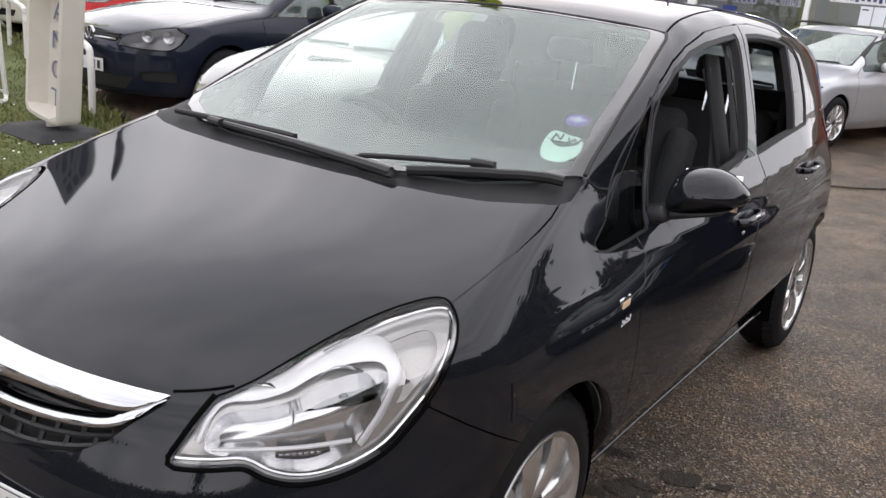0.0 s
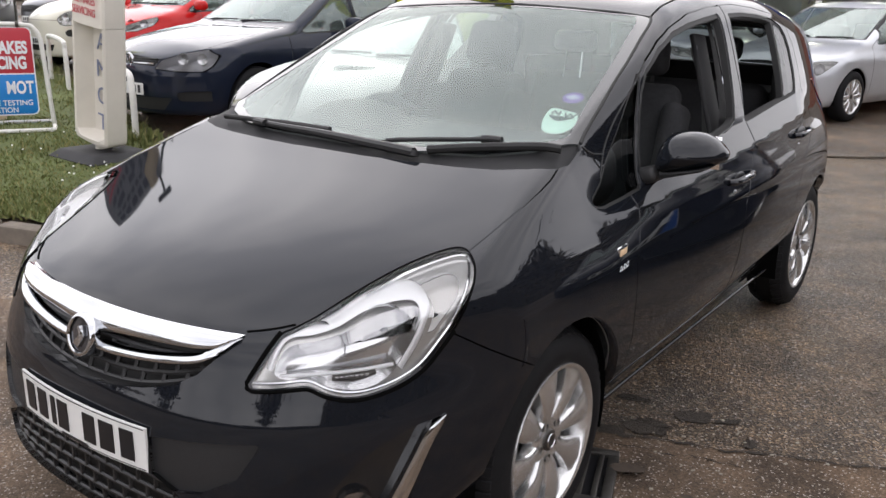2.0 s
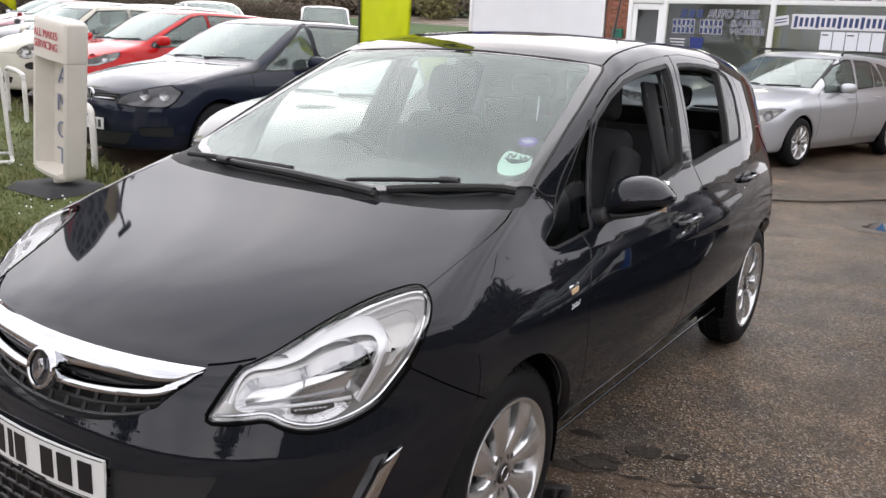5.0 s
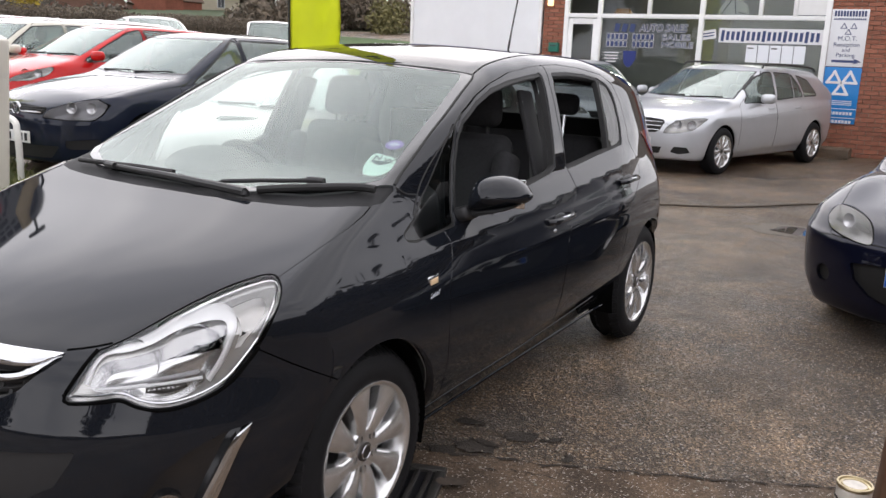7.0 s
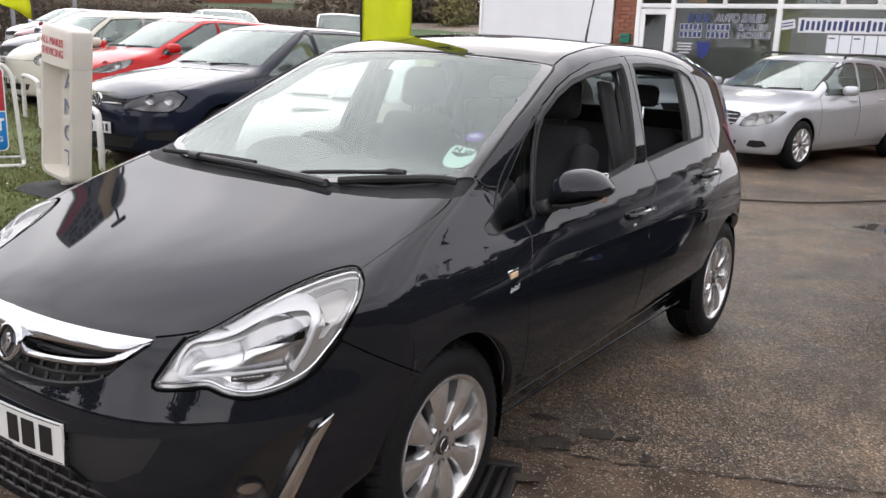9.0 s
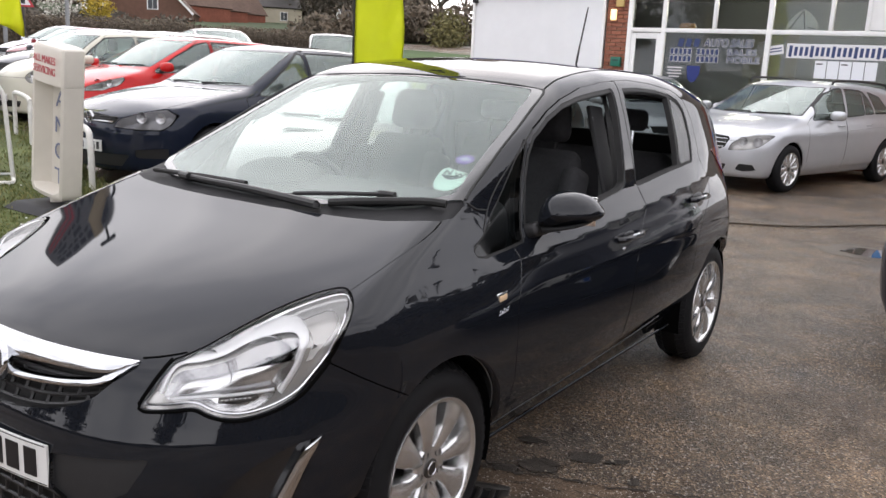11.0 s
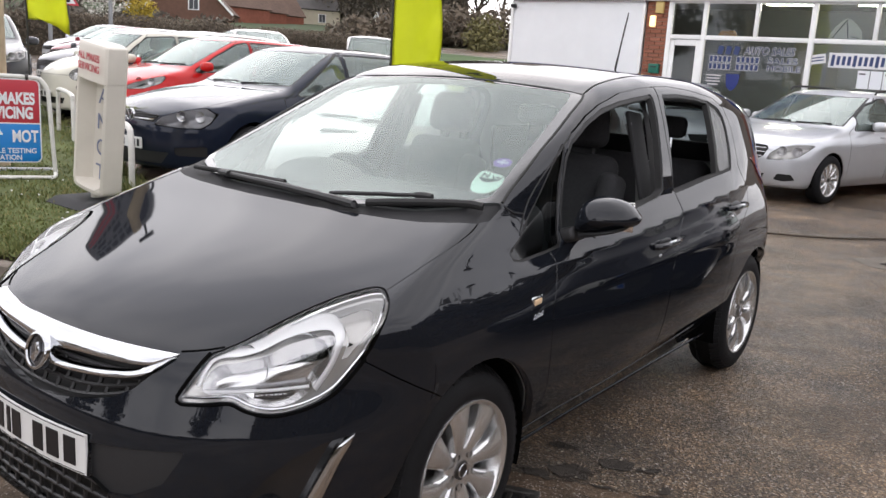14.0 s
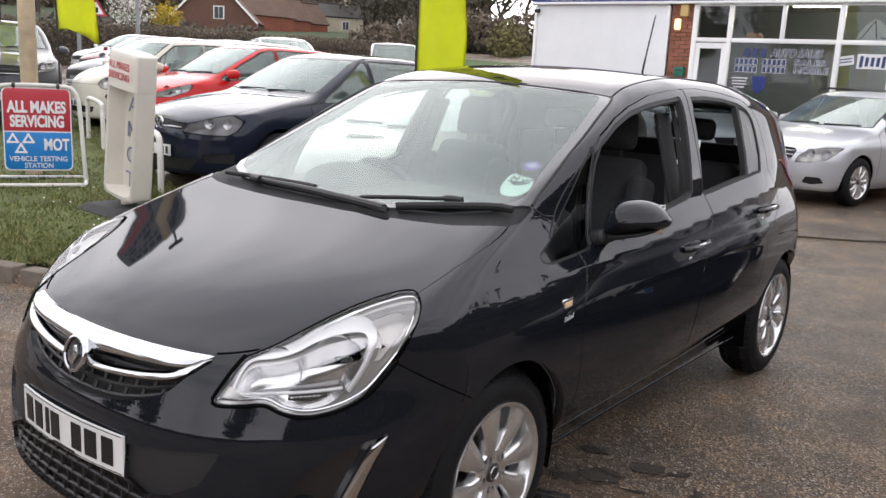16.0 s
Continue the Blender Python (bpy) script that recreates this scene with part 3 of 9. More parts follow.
# ---- the black hatchback ----
HATCH = dict(
    plan=curve((-0.9, 0.817), (-0.5, 0.841), (0, 0.859), (0.5, 0.856), (1.2, 0.865), (2, 0.868), (2.6, 0.852), (2.85, 0.820), (3.1, 0.748)),
    rise=curve((0.2, 0.0), (1.3, 0.03), (2.6, 0.075), (3.1, 0.08)),
    section=curve((0.1, -0.19), (0.2, -0.125), (0.27, -0.082), (0.33, -0.042), (0.38, -0.014), (0.43, 0.0), (0.5, 0.012), (0.6, 0.015), (0.74, 0.005), (0.82, -0.018), (0.87, -0.045), (0.92, -0.08), (1, -0.146), (1.1, -0.254)),
    hood=curve((-0.9, 0.693), (-0.8, 0.743), (-0.65, 0.809), (-0.4, 0.889), (-0.1, 0.964), (0.2, 1.03), (0.5, 1.059), (1, 1), (3.2, 1)),
    crown=curve((-0.9, 0.252), (-0.65, 0.19), (-0.26, 0.076), (0.2, 0.0), (0.6, 0.0)),
    nose=curve((0.12, -0.821), (0.22, -0.872), (0.34, -0.885), (0.47, -0.878), (0.565, -0.863), (0.59, -0.854), (0.7, -0.813), (0.76, -0.803), (0.85, -0.783)),
    na=0.155, nb=0.773,
    tail=curve((0.15, 2.98), (0.3, 3.07), (0.5, 3.12), (0.7, 3.135), (0.9, 3.07), (1, 3.02)), ta=0.203, tb=0.45,
    floor=0.218, k_hood=0.058, k_front=0.05,
    gplan=curve((0, 0.719), (0.3, 0.724), (0.45, 0.738), (0.8, 0.784), (1.2, 0.799), (2, 0.80), (2.35, 0.789), (2.55, 0.771), (2.75, 0.734), (3, 0.641)),
    tumble=curve((0.85, 0.015), (0.93, 0.017), (1.05, -0.005), (1.2, -0.054), (1.35, -0.116), (1.45, -0.171), (1.55, -0.241)),
    ws_y=0.092, ws_z=1.03, ws_slope=2.2, ws_curve=-0.08, ws_plan=0.13,
    roof=curve((0.8, 1.426), (0.96, 1.457), (1.1, 1.483), (1.3, 1.511), (1.5, 1.525), (2, 1.516), (2.5, 1.458), (3, 1.371)), rcrown=0.085,
    hatch=curve((0.9, 3.08), (1, 3.05), (1.2, 2.97), (1.4, 2.86), (1.5, 2.78)),
    k_roof=0.102, k_ws=0.035, k_join=0.09)


def shoulder(X, y, z):
    """The crease under the side windows: a ledge that leans up to the glass."""
    d = z - (0.837 + 0.075 * y)
    ridge = np.where(d > 0, np.clip(1 - d / 0.085, 0, 1), np.clip(1 + d / 0.13, 0, 1) ** 1.5)
    along = np.clip((y - 0.15) / 0.45, 0, 1) * np.clip((2.55 - y) / 0.5, 0, 1)
    return 0.021 * ridge * along * along * (3 - 2 * along) * np.clip((X - 0.5) / 0.15, 0, 1)


HATCH["bulge"] = shoulder


LAMP_OUTLINE = [(-0.190, 0.650), (-0.175, 0.678), (-0.146, 0.719), (-0.116, 0.750), (-0.097, 0.757), (-0.048, 0.774), (0.003, 0.795), (0.069, 0.822), (0.136, 0.847), (0.206, 0.870), (0.275, 0.888), (0.309, 0.892), (0.321, 0.884), (0.321, 0.866), (0.303, 0.831), (0.271, 0.774), (0.233, 0.725), (0.188, 0.677), (0.130, 0.647), (0.066, 0.631), (0.016, 0.630), (-0.027, 0.640), (-0.064, 0.656), (-0.11, 0.652), (-0.156, 0.648)]
LAMP_BOWL = [(-0.138, 0.679), (-0.121, 0.722), (-0.097, 0.741), (-0.047, 0.750), (0.003, 0.764), (0.065, 0.789), (0.129, 0.806), (0.176, 0.814), (0.190, 0.803), (0.185, 0.775), (0.164, 0.731), (0.129, 0.680), (0.088, 0.652), (0.03, 0.642), (-0.02, 0.652), (-0.064, 0.668), (-0.107, 0.667)]


def disc(cx, cy, r, n=20, sy=1.0):
    return [(cx + r * math.cos(2 * math.pi * k / n), cy + sy * r * math.sin(2 * math.pi * k / n)) for k in range(n)]


def limit(f, g):
    """f, but only where g < 0."""
    return lambda P: np.maximum(f(P), g(P))


def blade(p0, p1, r, parent, name, material, flat=0.5):
    """A slim rubber strip from p0 to p1."""
    a, b = Vector(p0), Vector(p1)
    bm = tube(smooth_line([a, a.lerp(b, 0.3) + Vector((0, 0, 0.006)), a.lerp(b, 0.7) + Vector((0, 0, 0.006)), b], 5), r, 8)
    return part(name, bm, material, parent)


def headrest_seat(parent, x, y, s=1.0):
    """A front seat: cushion, backrest with side bolsters, headrest on two posts."""
    seat = new("seat")
    seat.parent = parent
    seat.matrix_basis = pose(x, y, 0.0)
    part("cushion", box((0.5, 0.5, 0.16), (0, 0, 0.52), 0.06, (6, 0, 0), 4), CLOTH, seat)
    bm = box((0.46, 0.13, 0.60), (0, 0.30, 0.86), 0.055, (-16, 0, 0), 4, (0.86, 0.8))
    part("backrest", bm, CLOTH, seat)
    for sx in (-1, 1):
        part("bolster", box((0.085, 0.16, 0.50), (sx * 0.205, 0.26, 0.84), 0.04, (-16, 0, 0), 4), CLOTH, seat)
    part("headrest", box((0.26, 0.10, 0.19), (0, 0.41, 1.27), 0.05, (-8, 0, 0), 4, (0.85, 0.9)), CLOTH, seat)
    for sx in (-1, 1):
        part("post", cyl(0.007, 0.14, pose(sx * 0.06, 0.40, 1.15, -8), 8), TRIM, seat)
    return seat


def steering_wheel(parent, at, tilt=-62):
    w = new("steering_wheel")
    w.parent = parent
    w.matrix_basis = pose(*at, tilt)
    part("rim", tube([(0.182 * math.cos(k * math.pi / 18), 0.182 * math.sin(k * math.pi / 18), 0) for k in range(36)], 0.015, 8, True), TRIM, w)
    part("boss", box((0.15, 0.12, 0.06), (0, -0.01, -0.02), 0.025, None, 3), TRIM, w)
    for a in (0, 180, 270):
        c, s = math.cos(radians(a)), math.sin(radians(a))
        part("spoke", box((0.12, 0.035, 0.02), (0.115 * c, 0.115 * s, -0.01), 0.008, (0, 0, a)), TRIM, w)
    return w


def mesh_cells(parent, name, place, nx, nz, material, bar=0.006, depth=0.025):
    """Honeycomb-like bars. place(i, j) gives a point on the grille's plane."""
    for j in range(nz):
        pts = [place(i / 24, j / max(1, nz - 1)) for i in range(25)]
        part(name, tube(pts, bar, 6), material, parent)
    for j in range(nz - 1):
        for i in range(nx):
            u = (i + 0.5 * (j % 2)) / nx
            a, b = place(u, j / (nz - 1)), place(u, (j + 1) / (nz - 1))
            part("grille_bar", tube([a, b], bar, 5), material, parent)


def build_hatch():
    S = HATCH
    F = car_skin(S)
    car = thing("hatchback", pose(-0.03, 0, 0), "glossy black hatchback with silver alloy wheels and lowered side windows", "car")
    sk = Skin(F, 0.3, 2.3, 0.62, 120, 140, 84, -30)
    side, top, front, c45 = from_side, from_top, from_front, corner_view(45)
    ahead = lambda P: P[:, 1] - 0.25
    upper = lambda P: 0.72 - P[:, 2]
    GAP = 50
    # wheel arches
    for cy, r in ((0.0, 0.352), (2.511, 0.35)):
        sk.cut(lambda P, cy=cy, r=r: np.hypot(P[:, 1] - cy, P[:, 2] - 0.315) - r, 99)
    # screen, cowl, bonnet
    border = poly_sd([(-0.1, 0.062), (0, 0.062), (0.3, 0.075), (0.5, 0.115), (0.62, 0.18), (0.69, 0.262), (0.709, 0.288), (0.697, 0.348), (0.681, 0.469), (0.664, 0.584), (0.650, 0.696), (0.628, 0.828), (0.609, 0.942), (0.590, 0.986), (0.384, 0.985), (0.112, 0.992), (0, 0.994), (-0.1, 0.994)], top)
    clear = poly_sd([(-0.1, 0.09), (0, 0.09), (0.3, 0.102), (0.5, 0.147), (0.60, 0.205), (0.66, 0.27), (0.671, 0.292), (0.661, 0.346), (0.637, 0.462), (0.620, 0.576), (0.605, 0.689), (0.582, 0.820), (0.566, 0.925), (0.545, 0.968), (0.38, 0.967), (0.112, 0.974), (0, 0.976), (-0.1, 0.976)], top)
    sk.cut(limit(border, upper), 10, [0])
    sk.cut(clear, 11, [10])
    shield = poly_sd(spline2([(0.545, 0.410), (0.595, 0.409), (0.636, 0.404), (0.657, 0.348), (0.636, 0.296), (0.585, 0.293), (0.553, 0.342)], 3), top)
    sk.cut(shield, 12, [11])
    sk.cut(poly_sd(disc(0.581, 0.475, 0.034, 18, 0.85), top), 13, [11])
    rear_edge = [(-0.1, 0.008), (0, 0.008), (0.15, 0.008), (0.3, 0.018), (0.46, 0.036), (0.576, 0.058), (0.66, 0.09), (0.705, 0.125), (0.720, 0.150)]
    hood = poly_sd(rear_edge + [(0.730, 0.10), (0.736, 0.03), (0.738, -0.056), (0.730, -0.17), (0.718, -0.268), (0.690, -0.315), (0.66, -0.375), (0.63, -0.435), (0.60, -0.498), (0.572, -0.565), (0.524, -0.628), (0.49, -0.663), (0.46, -0.687), (0.43, -0.706), (0.42, -0.80), (0.3, -0.95), (-0.1, -0.95)], top)
    hood_top = hood
    hood = lambda P: np.maximum(hood_top(P), np.where(P[:, 0] < 0.445, 0.747 - P[:, 2], -1.0))
    sk.cut(limit(poly_sd(rear_edge + [(0.727, 0.20), (0.716, 0.285), (0.69, 0.30), (0.62, 0.24), (0.43, 0.17), (-0.1, 0.11)], top), upper), 14, [0])
    sk.cut(limit(lambda P: hood(P) - 0.0022, lambda P: 0.735 - P[:, 2]), GAP, [0])
    sk.cut(lambda P: hood(P) + 0.0022, 15, [GAP])
    # lamps
    LAMP2 = np.array(spline2(LAMP_OUTLINE, 3))
    lamp = poly_sd(spline2(LAMP_OUTLINE, 3), c45)
    sk.cut(limit(lambda P: lamp(P) - 0.004, ahead), GAP, [0, GAP, 15])
    sk.cut(limit(lamp, ahead), 20, [GAP])
    bowl = poly_sd(spline2(LAMP_BOWL, 4), c45)
    wink = poly_sd(spline2([(0.052, 0.792), (0.139, 0.826), (0.238, 0.859), (0.270, 0.865), (0.281, 0.855), (0.267, 0.821), (0.242, 0.78), (0.212, 0.742), (0.203, 0.743), (0.214, 0.771), (0.218, 0.811), (0.204, 0.833), (0.166, 0.836), (0.110, 0.815)], 3), c45)
    sk.cut(bowl, 21, [20])
    sk.cut(wink, 22, [20])
    # nose
    gr = poly_sd([(-0.1, 0.580), (0, 0.577), (0.107, 0.585), (0.222, 0.604), (0.303, 0.626), (0.36, 0.658), (0.40, 0.702), (0.435, 0.741), (0.43, 0.7445), (0.28, 0.7445), (0.15, 0.7445), (-0.1, 0.7445)], front)
    sk.cut(limit(gr, ahead), 30, [0])
    sk.cut(limit(poly_sd([(-0.1, 0.43), (0.27, 0.415), (0.33, 0.388), (0.45, 0.335), (0.49, 0.29), (0.44, 0.262), (0.2, 0.252), (-0.1, 0.25)], front), ahead), 33, [0])
    sk.cut(limit(poly_sd([(0.26, 0.50), (0.30, 0.506), (0.521, 0.528), (0.512, 0.505), (0.479, 0.444), (0.40, 0.40), (0.318, 0.389), (0.275, 0.41)], front, 0.004), ahead), 34, [0])
    fog = poly_sd([(0.240, 0.566), (0.166, 0.551), (0.081, 0.512), (0.025, 0.468), (-0.017, 0.42), (-0.06, 0.34), (-0.04, 0.30), (0.08, 0.285), (0.12, 0.30)], c45)
    sk.cut(limit(fog, ahead), 35, [0])
    sk.cut(poly_sd(disc(0.035, 0.37, 0.043), c45), 37, [35])
    bump = poly_sd([(-1.2, 0.0), (-0.19, 0.0), (-0.185, 0.610), (-0.273, 0.657), (-0.338, 0.695), (-0.42, 0.749), (-0.5, 0.80), (-1.2, 0.84)], side)
    sk.cut(lambda P: bump(P) - 0.002, GAP, [0])
    sk.cut(lambda P: bump(P) + 0.002, 38, [GAP])
    # side windows, then doors
    qw = poly_sd([(0.251, 0.931), (0.255, 0.917), (0.292, 0.910), (0.414, 0.919), (0.516, 0.930), (0.560, 1.029), (0.592, 1.12), (0.650, 1.211), (0.668, 1.243), (0.584, 1.176), (0.455, 1.056), (0.327, 0.963)], side)
    fw = poly_sd([(0.565, 0.958), (0.582, 1.001), (0.624, 1.119), (0.668, 1.192), (0.721, 1.247), (0.84, 1.306), (0.986, 1.354), (1.137, 1.381), (1.301, 1.398), (1.435, 1.409), (1.426, 1.358), (1.398, 1.269), (1.357, 1.138), (1.334, 1.055), (1.283, 1.037), (1.096, 1.015), (1.0, 1.003), (0.8, 0.984)], side)
    rw = poly_sd([(1.558, 1.410), (1.710, 1.413), (1.890, 1.404), (2.037, 1.385), (2.13, 1.355), (2.168, 1.318), (2.178, 1.27), (2.167, 1.172), (2.147, 1.094), (1.809, 1.069), (1.545, 1.046), (1.462, 1.041), (1.474, 1.131), (1.507, 1.244), (1.529, 1.346)], side)
    for f, ring in ((qw, 40), (fw, 42), (rw, 44)):
        sk.cut(lambda P, f=f, w=(0.008 if ring == 40 else 0.014): f(P) - w, ring, [0])
        sk.cut(f, ring + 1, [ring])
    sk.cut(line_sd([(2.042, 1.42), (2.005, 1.24), (1.966, 1.06)], side, 0.013), 46, [45])
    sk.cut(lambda P: 2.005 + 0.21 * (P[:, 2] - 1.23) - P[:, 1], 47, [45])
    fdoor = poly_sd([(0.450, 0.923), (0.535, 0.937), (0.572, 1.03), (0.605, 1.12), (0.66, 1.222), (0.735, 1.284), (0.869, 1.343), (0.988, 1.382), (1.186, 1.425), (1.363, 1.443), (1.519, 1.452), (1.488, 1.38), (1.462, 1.245), (1.447, 1.11), (1.459, 1.007), (1.476, 0.936), (1.439, 0.883), (1.369, 0.731), (1.351, 0.64), (1.325, 0.5), (1.325, 0.315), (0.43, 0.30), (0.40, 0.40), (0.398, 0.616), (0.405, 0.727), (0.441, 0.829), (0.461, 0.887)], side)
    rdoor = poly_sd([(1.524, 1.452), (1.667, 1.456), (1.889, 1.442), (2.115, 1.412), (2.214, 1.368), (2.262, 1.28), (2.262, 1.194), (2.265, 1.10), (2.299, 1.031), (2.353, 0.959), (2.33, 0.90), (2.2, 0.82), (2.11, 0.69), (2.07, 0.52), (2.06, 0.40), (1.99, 0.325), (1.33, 0.315), (1.33, 0.5), (1.356, 0.64), (1.374, 0.731), (1.444, 0.883), (1.481, 0.936), (1.464, 1.007), (1.452, 1.11), (1.467, 1.245), (1.493, 1.38)], side)
    for f, tag, ring in ((fdoor, 60, 42), (rdoor, 61, 44)):
        sk.cut(lambda P, f=f: f(P) - 0.0022, GAP, [0])
        sk.cut(lambda P, f=f: f(P) + 0.0022, tag, [GAP])
    # roof panel, rear screen, tail lamps
    sk.cut(limit(poly_sd([(-0.2, 0.5), (0.592, 0.5), (0.590, 0.99), (0.578, 1.10), (0.568, 1.30), (0.558, 1.65), (0.558, 2.1), (0.53, 2.75), (-0.2, 2.78)], top, 0.004), lambda P: 1.25 - P[:, 2]), GAP, [0])
    sk.cut(limit(poly_sd([(-0.2, 0.5), (0.592, 0.5), (0.590, 0.99), (0.578, 1.10), (0.568, 1.30), (0.558, 1.65), (0.558, 2.1), (0.53, 2.75), (-0.2, 2.78)], top, -0.004), lambda P: 1.25 - P[:, 2]), 16, [GAP])
    sk.cut(limit(poly_sd([(-0.1, 1.06), (0.5, 1.06), (0.44, 1.35), (-0.1, 1.36)], front), lambda P: 2.5 - P[:, 1]), 17, [0])
    sk.cut(poly_sd([(2.50, 1.12), (2.60, 1.075), (2.68, 1.01), (2.75, 0.96), (3.3, 0.93), (3.3, 1.02), (2.72, 1.125)], side), 18, [0])
    # panels
    P, part_of = sk.panel, car
    P("body", [0], BLACK_PAINT, car, lip=0.03)
    P("bonnet", [15], BLACK_PAINT, car, lip=0.012, label="glossy black bonnet with soft centre crown")
    P("front_bumper", [38], BLACK_PAINT, car, lip=0.03)
    P("roof_panel", [16], BLACK_PAINT, car)
    P("headliner", [16, 0], mat("pale_headliner", (0.30, 0.30, 0.29), rough=0.95, var=0.1, scale=40), car, offset=-0.035)
    for s in (1, -1):
        skin_line(F, [(0.755 * s, 0.33, 0.975), (0.75 * s, 0.40, 1.06), (0.735 * s, 0.477, 1.126), (0.715 * s, 0.60, 1.203), (0.69 * s, 0.731, 1.280)], 0.003, "pillar_seam", RUBBER, car)
        skin_line(F, [(0.705 * s, 0.295, 1.062), (0.725 * s, 0.335, 1.045), (0.74 * s, 0.385, 1.04)], 0.003, "pillar_seam", RUBBER, car)
    P("seam", [GAP], SHUT, car, offset=-0.008)
    lay_on = lambda pts, up=0.0: [from_above(F, x, y) + Vector((0, 0, up)) for x, y in pts]
    for s in (1, -1):
        part("screen_seal", tube(smooth_line(lay_on([(0.708 * s, 0.295), (0.697 * s, 0.348), (0.681 * s, 0.469), (0.664 * s, 0.584), (0.650 * s, 0.696), (0.628 * s, 0.828), (0.609 * s, 0.942), (0.592 * s, 0.984)]), 4), 0.0055, 6), RUBBER, car)
    part("header_seal", tube(smooth_line(lay_on([(-0.592, 0.984), (-0.48, 0.984), (-0.384, 0.985), (-0.112, 0.992), (0, 0.994), (0.112, 0.992), (0.384, 0.985), (0.48, 0.984), (0.592, 0.984)], -0.002), 5), 0.0055, 6), RUBBER, car)
    P("screen_border", [10], FRIT, car, offset=-0.001)
    ws = P("windscreen", [11, 12, 13], WSGLASS, car, offset=-0.002)[0]
    ws.visible_shadow = False
    P("permit_sticker", [12], mat("white_sticker", (0.74, 0.86, 0.82), rough=0.5, var=0.03), car, sides=(1,), offset=-0.006, label="white shield-shaped sticker with dark print")
    P("round_sticker", [13], mat("purple_sticker", (0.22, 0.10, 0.50), rough=0.5, var=0.05), car, sides=(1,), offset=-0.006, label="round purple sticker")
    def on_glass(bm, x, y, up=-0.0042):
        """Lays a drawing in x and z on the screen at (x, y)."""
        c = from_above(F, x, y)
        ex = (from_above(F, x + 0.03, y + 0.004) - from_above(F, x - 0.03, y - 0.004)).normalized()
        ez = from_above(F, x, y + 0.03) - from_above(F, x, y - 0.03)
        ez = (ez - ex * ez.dot(ex)).normalized()
        ey = ez.cross(ex)
        m = Matrix((ex, ey, ez)).transposed().to_4x4()
        m.translation = c - ey * up
        bm.transform(m)
        return bm
    for ch, x, y in (("N", 0.574, 0.389), ("W", 0.620, 0.386)):
        part("sticker_letter", on_glass(lettering(ch, 0.038, 0.0008, bold=0.0008), x, y), mat("sticker_ink", (0.03, 0.06, 0.06), rough=0.5, var=0.05), car, smooth=0)
    part("sticker_band", on_glass(prism([(-0.04, 0.012), (0.04, 0.012), (0.012, -0.008), (-0.004, -0.012), (-0.02, -0.006)], 0.001, "y"), 0.600, 0.365), mat("sticker_ink", (0.03, 0.06, 0.06)), car, smooth=0)
    part("sticker_mark", on_glass(box((0.04, 0.001, 0.012)), 0.581, 0.475), mat("pale_mark", (0.6, 0.55, 0.75), rough=0.5, var=0.05), car, smooth=0)
    part("sticker_mark", on_glass(box((0.012, 0.001, 0.03)), 0.581, 0.475, -0.0034), mat("pale_mark", (0.6, 0.55, 0.75)), car, smooth=0)
    P("cowl", [14], mat("cowl_plastic", (0.016, 0.016, 0.017), rough=0.6, spec=0.25, var=0.2, scale=40, bump=0.1, bscale=700), car, offset=-0.008)
    for o in P("front_door", [60], BLACK_PAINT, car, lip=0.02, join=False):
        pass
    P("rear_door", [61], BLACK_PAINT, car, lip=0.02, join=False)
    P("door_card", [60, 61], DASH, car, offset=-0.06, join=False)
    P("window_seal", [42, 44, 46], RUBBER, car, offset=-0.004, lip=0.025, join=False)
    P("quarter_seal", [40], RUBBER, car, offset=-0.004, join=False)
    for o in P("quarter_light", [41], TINT, car, offset=-0.006, join=False) + P("rear_quarter_glass", [47], GLASS, car, offset=-0.006, join=False) + P("tailgate_glass", [17], TINT, car, offset=-0.004):
        o.visible_shadow = False
    P("tail_lamp", [18], RED_LENS, car, offset=0.004, join=False, lip=0.01, label="red tail lamp lens")
    P("grille_backing", [30], RUBBER, car, offset=-0.05, lip=-0.05)
    xs_ = [0.0, 0.06, 0.12, 0.18, 0.24, 0.30, 0.35, 0.395, 0.43]
    low_z = [0.700, 0.700, 0.705, 0.709, 0.711, 0.713, 0.715, 0.722, 0.742]
    bar = skin_band(F, list(zip([-x for x in xs_[:0:-1]] + xs_, low_z[:0:-1] + low_z)), [(x, 0.7455) for x in [-x for x in xs_[:0:-1]] + xs_], "chrome_bar", CHROME, car, 0.012, 0.02, bulge=0.011, label="winged chrome grille bar")
    skin_band(F, [(0.045, 0.655), (0.12, 0.657), (0.21, 0.665), (0.30, 0.676), (0.365, 0.689), (0.40, 0.708), (0.428, 0.737)], [(0.045, 0.669), (0.12, 0.671), (0.21, 0.679), (0.295, 0.690), (0.352, 0.701), (0.385, 0.718), (0.424, 0.741)], "chrome_strip", CHROME, bar, 0.012, 0.015, mirror=True)
    P("lower_grille_backing", [33], RUBBER, car, offset=-0.05, lip=-0.05)
    P("bumper_insert", [34], TRIM, car, offset=-0.012, lip=-0.012, join=False)
    P("fog_lamp_cover", [35], mat("gloss_trim", (0.010, 0.0105, 0.012), rough=0.15, coat=0.5, var=0.1), car, offset=-0.022, lip=-0.022, join=False)
